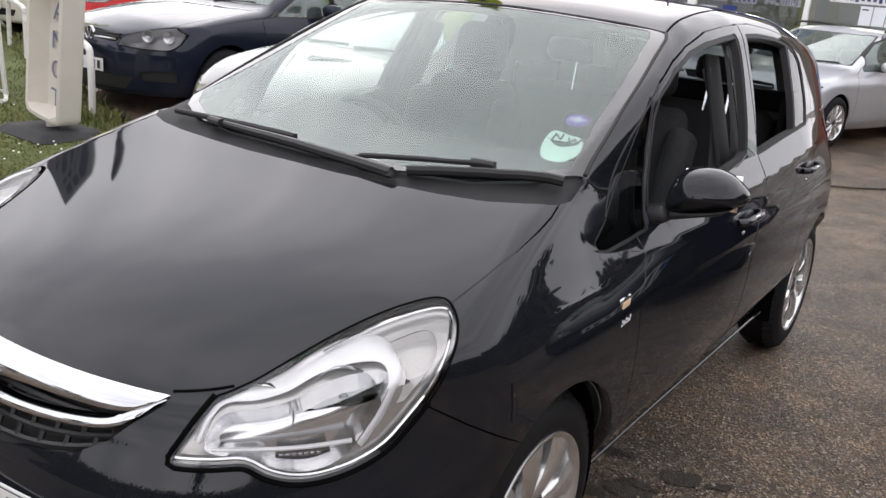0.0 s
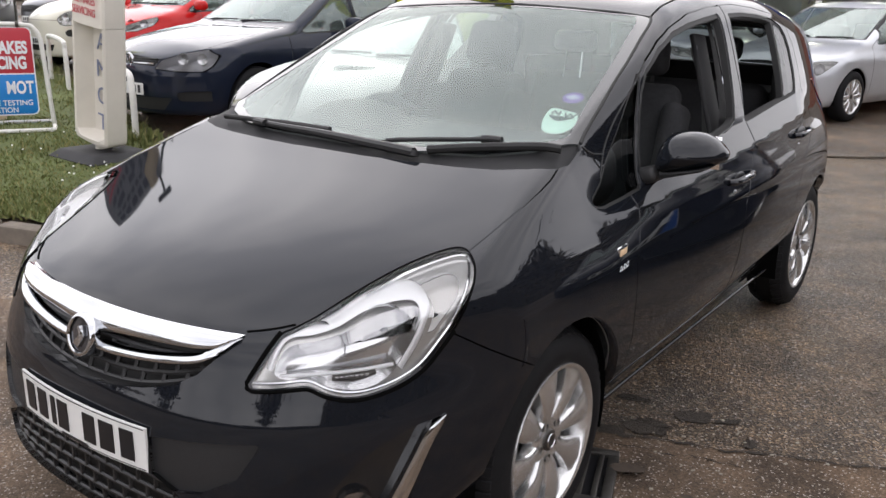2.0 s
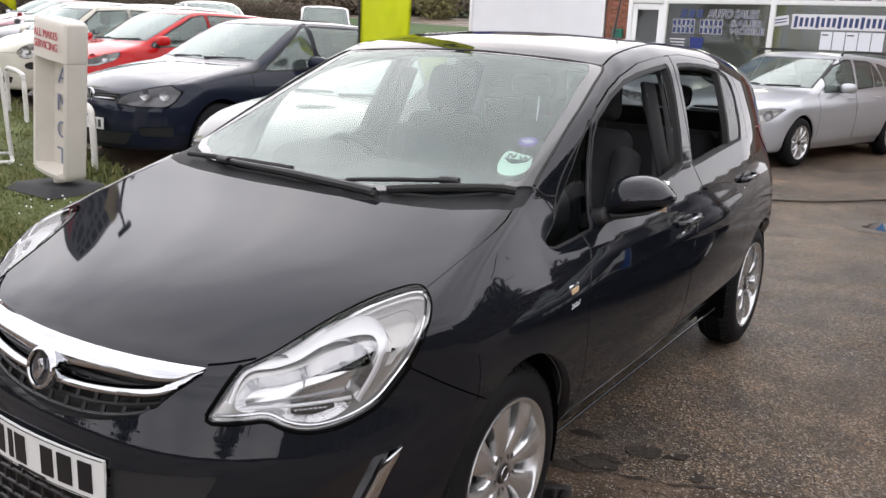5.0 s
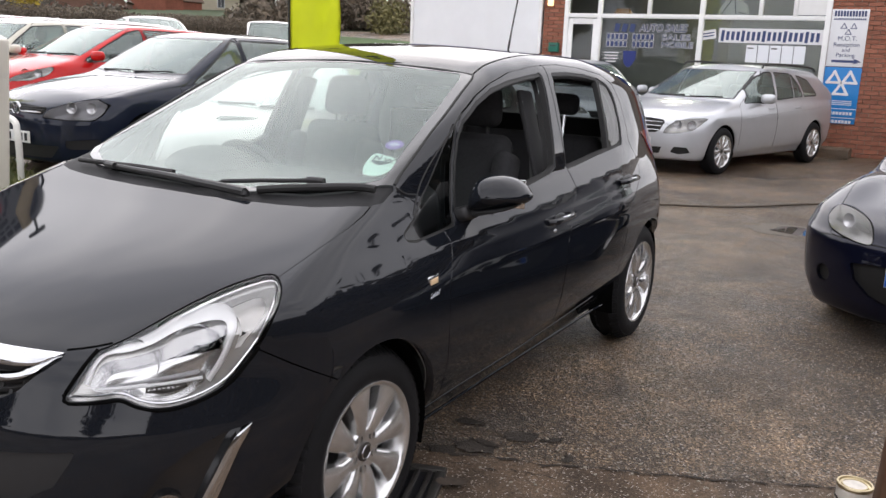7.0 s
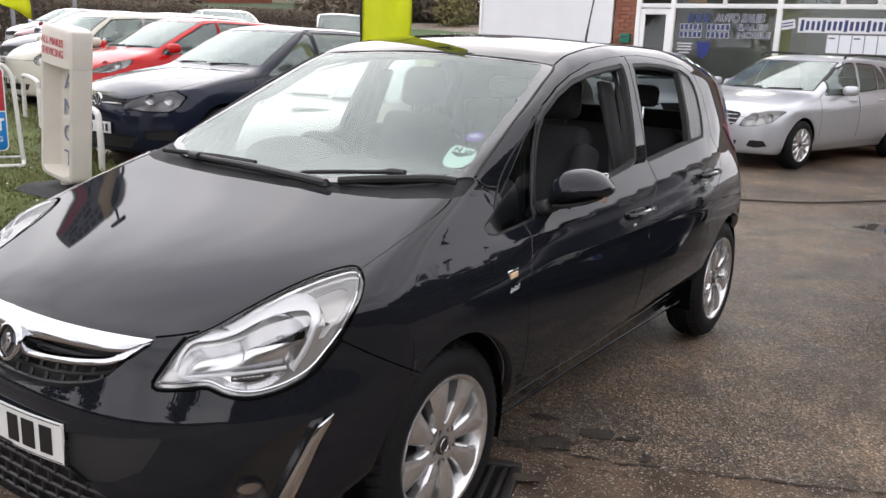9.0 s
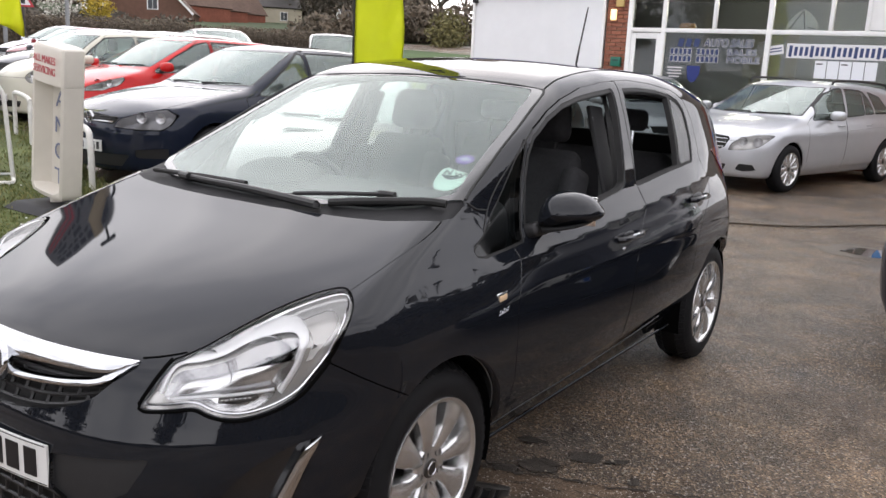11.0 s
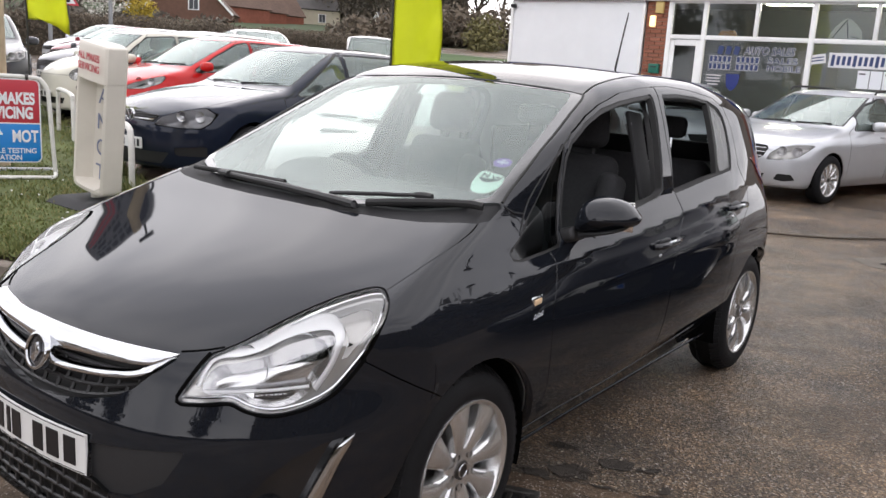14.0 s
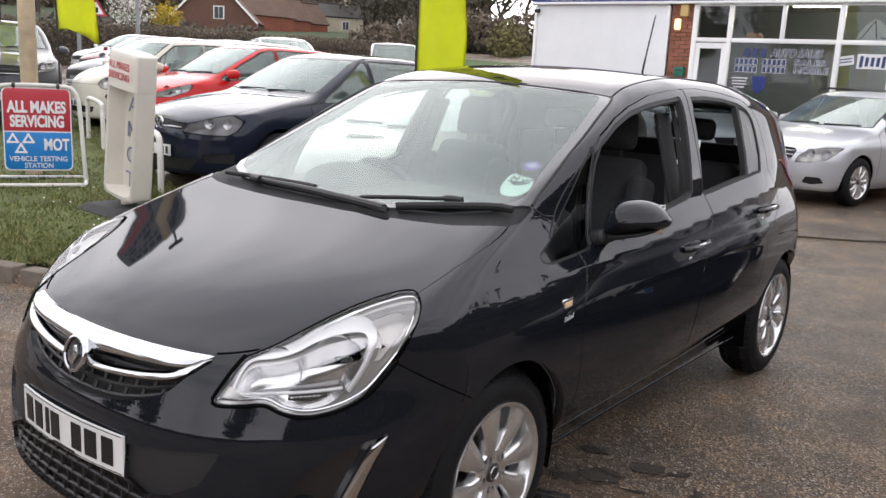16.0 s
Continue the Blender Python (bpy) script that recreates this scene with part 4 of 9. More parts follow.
    for s in (1, -1):
        ft = skin_band(F, [(0.240, 0.568), (0.197, 0.535), (0.168, 0.485), (0.122, 0.400), (0.072, 0.31)], [(0.244, 0.568), (0.230, 0.540), (0.204, 0.495), (0.158, 0.395), (0.110, 0.302)], "fog_lamp_trim", CHROME, car, 0.006, 0.03, 45, label="curved chrome blade beside the fog lamp")
        if s < 0:
            ft.matrix_basis = Matrix.Diagonal((-1, 1, 1, 1))
    for o in P("fog_lamp", [37], LENS, car, offset=-0.018, join=False):
        o.visible_shadow = False
    P("fog_lamp_bowl", [37], mat("fog_lamp_glass", (0.35, 0.35, 0.36), rough=0.12, metal=0.9, var=0.2), car, offset=-0.05, lip=-0.03, join=False)
    for s in (1, -1):
        lamp_ob = new("headlamp")
        lamp_ob.parent = car
        for o in P("lens", [20, 21, 22], LENS, lamp_ob, sides=(s,), offset=0.003):
            o.visible_shadow = False
        P("bezel", [20], LAMP_GREY, lamp_ob, sides=(s,), offset=-0.018)
        P("reflector", [21], REFLECTOR, lamp_ob, sides=(s,), offset=-0.062, lip=-0.048)
        P("indicator_reflector", [22], mat("frosted_reflector", (0.75, 0.74, 0.72), rough=0.35, metal=0.5, var=0.1, scale=80, bump=0.3, bscale=300), lamp_ob, sides=(s,), offset=-0.045, lip=-0.025)
        hook = skin_band(F, [(-0.138, 0.679), (-0.121, 0.722), (-0.097, 0.743), (-0.047, 0.751), (0.003, 0.765), (0.065, 0.790), (0.129, 0.807), (0.174, 0.812), (0.187, 0.800), (0.183, 0.775), (0.164, 0.731), (0.132, 0.685)], [(-0.152, 0.684), (-0.133, 0.730), (-0.104, 0.756), (-0.05, 0.766), (0.0, 0.781), (0.060, 0.808), (0.123, 0.828), (0.183, 0.835), (0.210, 0.813), (0.200, 0.771), (0.178, 0.722), (0.144, 0.673)], "lamp_surround", SATIN_SILVER, lamp_ob, -0.019, 0.035, 45, bulge=0.004)
        if s < 0:
            hook.matrix_basis = Matrix.Diagonal((-1, 1, 1, 1))
        turn = np.roll(LAMP2, -1, 0) - np.roll(LAMP2, 1, 0)
        turn /= np.linalg.norm(turn, axis=1, keepdims=True)
        edge, _o = cast(F, (LAMP2 + np.stack([turn[:, 1], -turn[:, 0]], 1) * 0.009)[21:], 45)
        edge = edge + np.array([-0.7071, 0.7071, 0.0]) * 0.007
        part("lamp_rim", tube([(p[0] * s, p[1], p[2]) for p in edge.tolist()], 0.0035, 6), LAMP_CHROME, lamp_ob)
        # black seal, broad below the lamp and thin above it
        out2 = LAMP2 - np.stack([turn[:, 1], -turn[:, 0]], 1) * 0.003
        ring, _o = cast(F, np.concatenate([out2, out2[:1]]), 45)
        part("lamp_seal", tube([(p[0] * s, p[1], p[2]) for p in ring.tolist()], 0.0022, 6), SHUT, lamp_ob)
        low = LAMP2 - np.stack([turn[:, 1], -turn[:, 0]], 1) * 0.006
        ring, _o = cast(F, np.concatenate([low[46:], low[:10]]), 45)
        ring = ring + np.array([-0.7071, 0.7071, 0.0]) * 0.002
        part("lower_seal", tube([(p[0] * s, p[1], p[2]) for p in ring.tolist()], 0.0052, 8), SHUT, lamp_ob)
        # two round lamps in the bowl
        d = Vector((0.60 * s, -0.80, 0.05)).normalized()
        rot = d.to_track_quat("X", "Z").to_matrix().to_4x4()
        for (bx, by, bz), r in (((0.65, -0.495, 0.735), 0.066), ((0.555, -0.605, 0.715), 0.056)):
            m = Matrix.Translation((bx * s, by, bz)) @ rot
            bm = lathe([(-0.05, 0.012), (-0.044, r * 0.4), (-0.036, r * 0.62), (-0.022, r * 0.84), (0.0, r), (0.002, r + 0.002), (-0.01, r + 0.003)], 44)
            bm.transform(m)
            part("lamp_bowl", bm, LAMP_CHROME, lamp_ob)
            bm = lathe([(-0.045, 0.012), (-0.012, 0.012), (-0.008, 0.009), (-0.006, 0.001)], 16)
            bm.transform(m)
            part("bulb", bm, mat("bulb_cap", (0.35, 0.36, 0.38), rough=0.2, metal=0.7, var=0.1), lamp_ob)
        # sill of the lamp and the dark marker strip under it
        low2 = np.array([(-0.125, 0.666), (-0.06, 0.671), (0.0, 0.674), (0.06, 0.678), (0.125, 0.684)])
        line, _o = cast(F, low2, 45)
        sunk = lambda q, d: [((p[0] - 0.7071 * d) * s, p[1] + 0.7071 * d, p[2]) for p in q.tolist()]
        part("lamp_divider", tube(smooth_line(sunk(line, 0.026), 4), 0.0045, 8), SATIN_SILVER, lamp_ob)
        line, _o = cast(F, np.array([(-0.01, 0.660), (0.04, 0.657), (0.085, 0.668)]), 45)
        part("marker_strip", tube(smooth_line(sunk(line, 0.04), 5), 0.010, 8), DARK_METAL, lamp_ob)
        line, _o = cast(F, np.array([(0.0 + 0.011 * k, 0.663 + 0.0006 * k) for k in range(7)]), 45)
        for p in sunk(line, 0.025):
            part("marker_pip", box((0.008, 0.004, 0.004), p, 0.001, (0, 0, 45 * s)), LAMP_CHROME, lamp_ob)
        skin_line(F, [(0.428 * s, -0.70, 0.7475), (0.455 * s, -0.68, 0.748), (0.485 * s, -0.655, 0.751), (0.51 * s, -0.63, 0.757)], 0.003, "bonnet_shut_line", SHUT, car)
    # honeycomb of the two grilles
    def up_place(u, v):
        x = -0.385 + 0.77 * u
        z = 0.590 + 0.085 * v + 0.075 * (abs(x) / 0.40) ** 2.4 * (1 - 0.75 * v)
        y = float(S["nose"](np.array([z]))[0]) + S["na"] * x * x + S["nb"] * x ** 4
        return (x, y + 0.022, z)

    def low_place(u, v):
        x = -0.46 + 0.92 * u
        z = 0.262 + 0.15 * v * (1 - 0.45 * (abs(x) / 0.46) ** 2) + 0.012 * (abs(x) / 0.46) ** 2
        y = float(S["nose"](np.array([z]))[0]) + S["na"] * x * x + S["nb"] * x ** 4
        return (x, y + 0.02, z)
    mesh_cells(car, "grille_rail", up_place, 12, 4, TRIM, 0.0065)
    mesh_cells(car, "lower_grille_rail", low_place, 16, 5, TRIM, 0.006)
    # round badge
    bm = lathe([(-0.01, 0.052), (0.012, 0.052), (0.016, 0.049), (0.016, 0.044), (0.012, 0.042)], 40)
    bm.transform(pose(0, -0.838, 0.677, 0, 0, -90) @ pose(0, 0, 0, 0, -14, 0))
    badge = part("badge", bm, CHROME, car, "round chrome badge", smooth=1.0)
    bm = lathe([(0.009, 0.043), (0.010, 0.02), (0.011, 0.001)], 32)
    bm.transform(pose(0, -0.838, 0.677, 0, 0, -90) @ pose(0, 0, 0, 0, -14, 0))
    part("badge_face", bm, mat("dark_chrome", (0.12, 0.12, 0.13), rough=0.12, metal=0.9, var=0.2), badge)
    bm = prism([(-0.02, -0.02), (0.004, -0.026), (0.022, 0.004), (0.012, 0.03), (-0.008, 0.022), (0.002, 0.004)], 0.006, "y", bevel=0.001)
    bm.transform(pose(0, -0.852, 0.677, -12))
    part("badge_relief", bm, CHROME, badge)
    # number plate, bowed a little
    bm = bmesh.new()
    cols = []
    for i in range(13):
        x = -0.26 + 0.52 * i / 12
        y = -0.889 + 0.30 * x * x
        cols.append([bm.verts.new((x, y + o, z)) for o, z in ((0, 0.413), (0, 0.524), (0.006, 0.524), (0.006, 0.413))])
    for A, B in zip(cols, cols[1:]):
        for k in range(4):
            bm.faces.new((A[k], B[k], B[(k + 1) % 4], A[(k + 1) % 4]))
    bm.faces.new(cols[0])
    bm.faces.new(cols[-1][::-1])
    bmesh.ops.recalc_face_normals(bm, faces=bm.faces[:])
    plate = part("number_plate", bm, PLATE_W, car, "white number plate with black bars")
    for x, w in ((-0.21, 0.045), (-0.145, 0.045), (-0.09, 0.02), (-0.045, 0.045), (0.065, 0.045), (0.13, 0.05), (0.2, 0.045)):
        bm = box((w, 0.002, 0.075), (x, -0.8905 + 0.30 * x * x, 0.469), 0.0, (0, 0, math.degrees(0.6 * x)))
        part("plate_bar", bm, INK, plate)
    part("plate_bar", box((0.11, 0.002, 0.007), (0.0, -0.8905, 0.420)), INK, plate)
    for z in (0.417, 0.5205):
        part("plate_border", tube([(-0.255 + 0.51 * i / 12, -0.890 + 0.30 * (-0.255 + 0.51 * i / 12) ** 2, z) for i in range(13)], 0.0012, 4), INK, plate)
    for s in (1, -1):
        part("sill_lip", tube(smooth_line([(0.785 * s, 0.36, 0.262), (0.787 * s, 0.85, 0.270), (0.79 * s, 1.4, 0.275), (0.788 * s, 2.08, 0.274)], 5), 0.006, 8), BLACK_PAINT, car)
    # wheels
    w = make_wheel(car, 0.311, 0.217, 0.195, 8, (0.02, 0.056, 0.014))
    w.matrix_basis = pose(0.745, 0, 0.311, 12)
    copy_wheel(w, car, pose(0.745, 2.511, 0.311, 31))
    copy_wheel(w, car, pose(-0.745, 0, 0.311, 0, 0, 180))
    copy_wheel(w, car, pose(-0.745, 2.511, 0.311, 0, 0, 180))
    # arch liners and floor
    for y in (0, 2.511):
        for s in (1, -1):
            bm = lathe([(-0.26, 0.0005), (-0.26, 0.352), (0.055, 0.352)], 40)
            bmesh.ops.delete(bm, geom=[v for v in bm.verts if v.co.z < -0.12], context="VERTS")
            bm.transform(pose(0.76 * s, y, 0.315, 0, 0, 0 if s > 0 else 180))
            part("arch_liner", bm, SHUT, car)
    part("floor_pan", box((1.42, 3.4, 0.06), (0, 1.2, 0.27), 0.01), RUBBER, car)
    # door mirrors
    for s in (1, -1):
        mir = new("door_mirror")
        mir.parent = car
        # shell: an outline bulged forwards, open to the glass behind
        rim = spline2([(0.806, 0.985), (0.815, 1.035), (0.838, 1.076), (0.87, 1.092), (0.92, 1.092), (0.965, 1.075), (0.998, 1.045), (1.006, 1.022), (0.99, 1.003), (0.93, 0.982), (0.87, 0.968), (0.82, 0.963)], 4)
        mid = np.array([0.895, 1.024])
        bm = bmesh.new()
        rings = []
        for k in range(9):
            a = math.pi / 2 * (k + 0.15) / 8.15
            c = min(1.0, math.sin(a) ** 0.8)
            rings.append([bm.verts.new((s * (mid[0] + (p[0] - mid[0]) * c), 0.635 - 0.098 * math.cos(a) ** 0.9 + 0.045 * (p[0] - 0.8) / 0.2 * c, mid[1] + (p[1] - mid[1]) * c)) for p in rim])
        rings.append([bm.verts.new((s * (mid[0] + (p[0] - mid[0]) * 0.95), 0.662 + 0.045 * (p[0] - 0.8) / 0.2, mid[1] + (p[1] - mid[1]) * 0.95)) for p in rim])
        for A, B in zip(rings, rings[1:]):
            for k in range(len(A)):
                bm.faces.new((A[k], A[(k + 1) % len(A)], B[(k + 1) % len(A)], B[k]))
        bm.faces.new(rings[0])
        bm.faces.new(rings[-1])
        bmesh.ops.recalc_face_normals(bm, faces=bm.faces[:])
        part("mirror_shell", bm, BLACK_PAINT, mir, smooth=1.2)
        part("mirror_glass", box((0.15, 0.004, 0.10), (0.90 * s, 0.688, 1.026), 0.001, (0, 0, 12 * s)), mat("mirror_silver", (0.9, 0.9, 0.9), rough=0.02, metal=1.0), mir)
        bm = prism([(0.80, 0.972), (0.86, 0.972), (0.93, 0.986), (0.985, 1.002), (0.96, 0.984), (0.90, 0.966), (0.83, 0.945), (0.79, 0.938), (0.775, 0.95)], 0.085, "y", (0, 0.622, 0), 0.006)
        if s < 0:
            bmesh.ops.scale(bm, vec=(-1, 1, 1), verts=bm.verts[:])
            bmesh.ops.reverse_faces(bm, faces=bm.faces[:])
        part("mirror_base", bm, TRIM, mir)
        part("mirror_foot", box((0.10, 0.10, 0.05), (0.785 * s, 0.60, 0.95), 0.018, (0, -18 * s, 0), 3), TRIM, mir)
    # small chrome script under the side repeater
    for k in range(5):
        y0_, z0_ = 0.285 + 0.012 * k, 0.730 + 0.001 * k
        skin_line(F, [(0.86, y0_, z0_), (0.86, y0_ + 0.004, z0_ + 0.006), (0.86, y0_ + 0.008, z0_ + (0.016 if k % 2 == 0 else 0.011))], 0.0017, "wing_script", CHROME, car, 3)
    # door handles
    for s in (1, -1):
        for y, z, x in ((1.29, 0.842, 0.858), (2.135, 0.912, 0.850)):
            h = new("door_handle")
            h.parent = car
            bm = bmesh.new()
            bmesh.ops.create_uvsphere(bm, u_segments=20, v_segments=12, radius=1.0)
            bmesh.ops.scale(bm, vec=(0.012, 0.10, 0.036), verts=bm.verts[:])
            bm.transform(pose((x - 0.004) * s, y, z - 0.008, 0, 0, 0))
            part("handle_cup", bm, INK, h, smooth=3)
            bm = tube(smooth_line([((x + 0.004) * s, y - 0.115, z), ((x + 0.026) * s, y - 0.085, z + 0.003), ((x + 0.03) * s, y, z + 0.006), ((x + 0.026) * s, y + 0.085, z + 0.006), ((x + 0.004) * s, y + 0.115, z + 0.004)], 5), 0.0125, 10)
            part("handle_bar", bm, BLACK_PAINT, h)
            bm = tube(smooth_line([((x + 0.018) * s, y - 0.10, z + 0.007), ((x + 0.036) * s, y, z + 0.013), ((x + 0.018) * s, y + 0.10, z + 0.011)], 6), 0.0055, 8)
            part("handle_strip", bm, CHROME, h)
            bm = bmesh.new()
            bmesh.ops.create_uvsphere(bm, u_segments=14, v_segments=8, radius=1.0)
            bmesh.ops.scale(bm, vec=(0.006, 0.018, 0.009), verts=bm.verts[:])
            bm.transform(pose((x + 0.008) * s, y - 0.055, z - 0.042))
            part("lock_cap", bm, CHROME, h)
    # side repeaters and script badges
    for s in (1, -1):
        rep = part("side_repeater", box((0.012, 0.062, 0.034), (0.850 * s, 0.314, 0.783), 0.005, (4, 0, 0)), CHROME, car, "chrome-framed side repeater")
        part("repeater_lens", box((0.008, 0.046, 0.02), (0.854 * s, 0.314, 0.782), 0.003, (4, 0, 0)), mat("amber_clear_lens", (0.75, 0.55, 0.35), rough=0.15, var=0.1), rep)
        for k, (dy, dz, l, a) in enumerate(((-0.024, -0.004, 0.026, 55), (-0.012, 0.0, 0.017, 58), (0.002, 0.0, 0.016, 50), (0.014, 0.002, 0.016, 58), (0.024, 0.003, 0.014, 20))):
            part("script_stroke", box((0.004, l, 0.005), (0.858 * s, 0.306 + dy, 0.748 + dz), 0.001, (a, 0, 0)), CHROME, car)
    # wipers on the screen
    for name, b0, b1, a0, pv in (("wiper", (-0.58, 0.110), (-0.07, 0.100), (-0.40, 0.088), (0.31, 0.045)), ("wiper", (0.336, 0.076), (0.695, 0.212), (0.525, 0.175), (0.185, 0.072))):
        wp = new(name)
        wp.parent = car
        on = lambda q, up: from_above(F, *q) + Vector((0, -0.35, 1)).normalized() * up
        lay = lambda a, b, up, n: [on((a[0] + (b[0] - a[0]) * k / n, a[1] + (b[1] - a[1]) * k / n), up) for k in range(n + 1)]
        part("blade", tube(lay(b0, b1, 0.012, 10), 0.009 if b0[0] < 0 else 0.013, 8), RUBBER, wp)
        mid = on(a0, 0.018)
        far = on((a0[0] - 0.06 * (1 if a0[0] > 0 else -1), a0[1] - 0.01), 0.020)
        part("arm", tube(lay(pv, a0, 0.014 if pv[0] > 0.2 else 0.022, 8), [0.015, 0.015, 0.014, 0.014, 0.013, 0.012, 0.011, 0.010, 0.010] if pv[0] > 0.2 else [0.007] * 9, 8), TRIM, wp)
        part("clip", tube([mid, far], 0.012, 8), TRIM, wp)
        part("pivot", cyl(0.014, 0.016, Matrix.Translation(on(pv, 0.012)) @ pose(0, 0, 0, -15), 16), TRIM, wp)
    # aerial
    aer = part("aerial_base", cyl(0.022, 0.03, pose(0, 2.43, 1.462, -10), 20, 0.012), TRIM, car)
    part("aerial_rod", tube(smooth_line([(0, 2.435, 1.47), (0, 2.47, 1.60), (0, 2.545, 1.83)], 6), [0.006] * 6 + [0.0045] * 6 + [0.003], 8), TRIM, aer)
    # cabin
    part("dashboard", box((1.32, 0.52, 0.22), (0, 0.46, 0.90), 0.08, (8, 0, 0), 4), DASH, car)
    bm = bmesh.new()
    bmesh.ops.create_uvsphere(bm, u_segments=24, v_segments=12, radius=1.0)
    bmesh.ops.scale(bm, vec=(0.21, 0.17, 0.09), verts=bm.verts[:])
    bm.transform(pose(-0.36, 0.56, 1.0))
    part("instrument_hood", bm, DASH, car, smooth=3)
    for k in range(10):
        part("vent_slot", box((0.03, 0.012, 0.004), (-0.2 + 0.045 * k, 0.27, 1.0), 0.0, (0, 0, 20)), INK, car)
    steering_wheel(car, (-0.36, 0.80, 0.93))
    headrest_seat(car, -0.36, 1.05)
    headrest_seat(car, 0.36, 1.05)
    rear = new("rear_bench")
    rear.parent = car
    part("cushion", box((1.25, 0.5, 0.18), (0, 1.95, 0.50), 0.06, None, 3), CLOTH, rear)
    part("backrest", box((1.25, 0.14, 0.60), (0, 2.27, 0.80), 0.05, (-18, 0, 0), 3), CLOTH, rear)
    for x in (-0.38, 0.38):
        part("headrest", box((0.24, 0.08, 0.11), (x, 2.30, 1.25), 0.035, (-8, 0, 0), 3), CLOTH, rear)
        for sx in (-1, 1):
            part("post", cyl(0.007, 0.16, pose(x + 0.05 * sx, 2.29, 1.14, -8), 8), CHROME, rear)
    part("parcel_shelf", box((1.2, 0.45, 0.03), (0, 2.62, 1.03), 0.008), DASH, car)
    part("tailgate_lining", box((1.1, 0.03, 0.24), (0, 2.88, 1.03), 0.01, (12, 0, 0)), CABIN, car)
    for s in (1, -1):
        part("quarter_lining", box((0.03, 0.62, 0.26), (0.63 * s, 2.60, 1.03), 0.01, (0, 0, 7 * s)), CABIN, car)
    for s in (1, -1):
        bm = tube(smooth_line([(0.60 * s, 1.40, 1.30), (0.66 * s, 1.42, 1.1), (0.70 * s, 1.40, 0.7)], 6), 0.020, 4)
        part("seat_belt", bm, mat("grey_belt", (0.16, 0.16, 0.16), rough=0.8, var=0.1), car)
        part("pillar_trim", box((0.025, 0.12, 0.52), (0.672 * s, 1.42, 1.10), 0.012, (-6, -19 * s, 0), 2), mat("dark_pillar_trim", (0.03, 0.03, 0.032), rough=0.7, var=0.06), car)
    return car


build_hatch()


# ---- the other cars ----
def car_spec(W, H, wb, fo, ro, zn, zc, wsy, slope, belt, na=0.30, nb=0.75, drop=0.07, hatch=0.35, zl=0.19, wsplan=0.3, tail_z=0.95, tumble=1.0, krf=0.12):
    """Profiles of an everyday car from its main sizes: width, height, wheelbase, overhangs, nose and cowl height, screen."""
    h = W / 2
    L = wb + ro
    return dict(
        plan=curve((-fo, h - 0.05), (-fo * 0.5, h - 0.02), (0, h - 0.005), (wb * 0.5, h), (wb, h - 0.005), (L, h - 0.08)),
        rise=curve((0.2, 0.0), (wb, 0.05), (L, 0.06)),
        section=curve((0.1, -0.13), (0.22, -0.08), (0.3, -0.035), (0.42, -0.012), (0.6, 0.0), (belt - 0.2, -0.002), (belt - 0.1, -0.022), (belt - 0.02, -0.055), (belt + 0.06, -0.12), (belt + 0.2, -0.3)),
        hood=curve((-fo, zn - 0.06), (-fo + 0.12, zn), (-fo * 0.5, zn + (zc - zn) * 0.5), (wsy, zc), (wsy + 0.3, zc + 0.02), (wsy + 0.8, belt + 0.05), (L, belt + 0.05)),
        crown=curve((-fo, 0.16), (-fo * 0.5, 0.12), (0.2, 0.06), (0.7, 0.0)),
        nose=curve((0.12, -fo + 0.08), (0.25, -fo + 0.02), (0.42, -fo), (0.55, -fo + 0.005), (zn - 0.05, -fo + 0.04), (zn + 0.05, -fo + 0.10)), na=na, nb=nb,
        tail=curve((0.15, L - 0.12), (0.32, L - 0.03), (0.5, L), (0.75, L - 0.01), (tail_z, L - 0.05)), ta=0.22, tb=0.35,
        floor=zl, k_hood=0.09, k_front=0.06,
        gplan=curve((0.0, h - 0.12), (0.5, h - 0.085), (1.0, h - 0.055), (wb, h - 0.06), (L, h - 0.15)),
        tumble=curve((belt - 0.05, 0.0), (belt + 0.1, -0.02 * tumble), (belt + 0.25, -0.075 * tumble), (belt + 0.4, -0.14 * tumble), (H, -0.2 * tumble), (H + 0.1, -0.27 * tumble)),
        ws_y=wsy, ws_z=zc, ws_slope=slope, ws_curve=0.2, ws_plan=wsplan,
        roof=curve((wsy + 0.5, H - 0.04), (wsy + 1.1, H - 0.005), (wsy + 1.5, H), (wb - 0.2, H - 0.02), (L, H - drop)), rcrown=0.10,
        hatch=curve((tail_z - 0.1, L - 0.04), (tail_z + 0.05, L - 0.07), (H - 0.15, L - hatch), (H, L - hatch - 0.12)),
        k_roof=krf, k_ws=0.07, k_join=0.04)


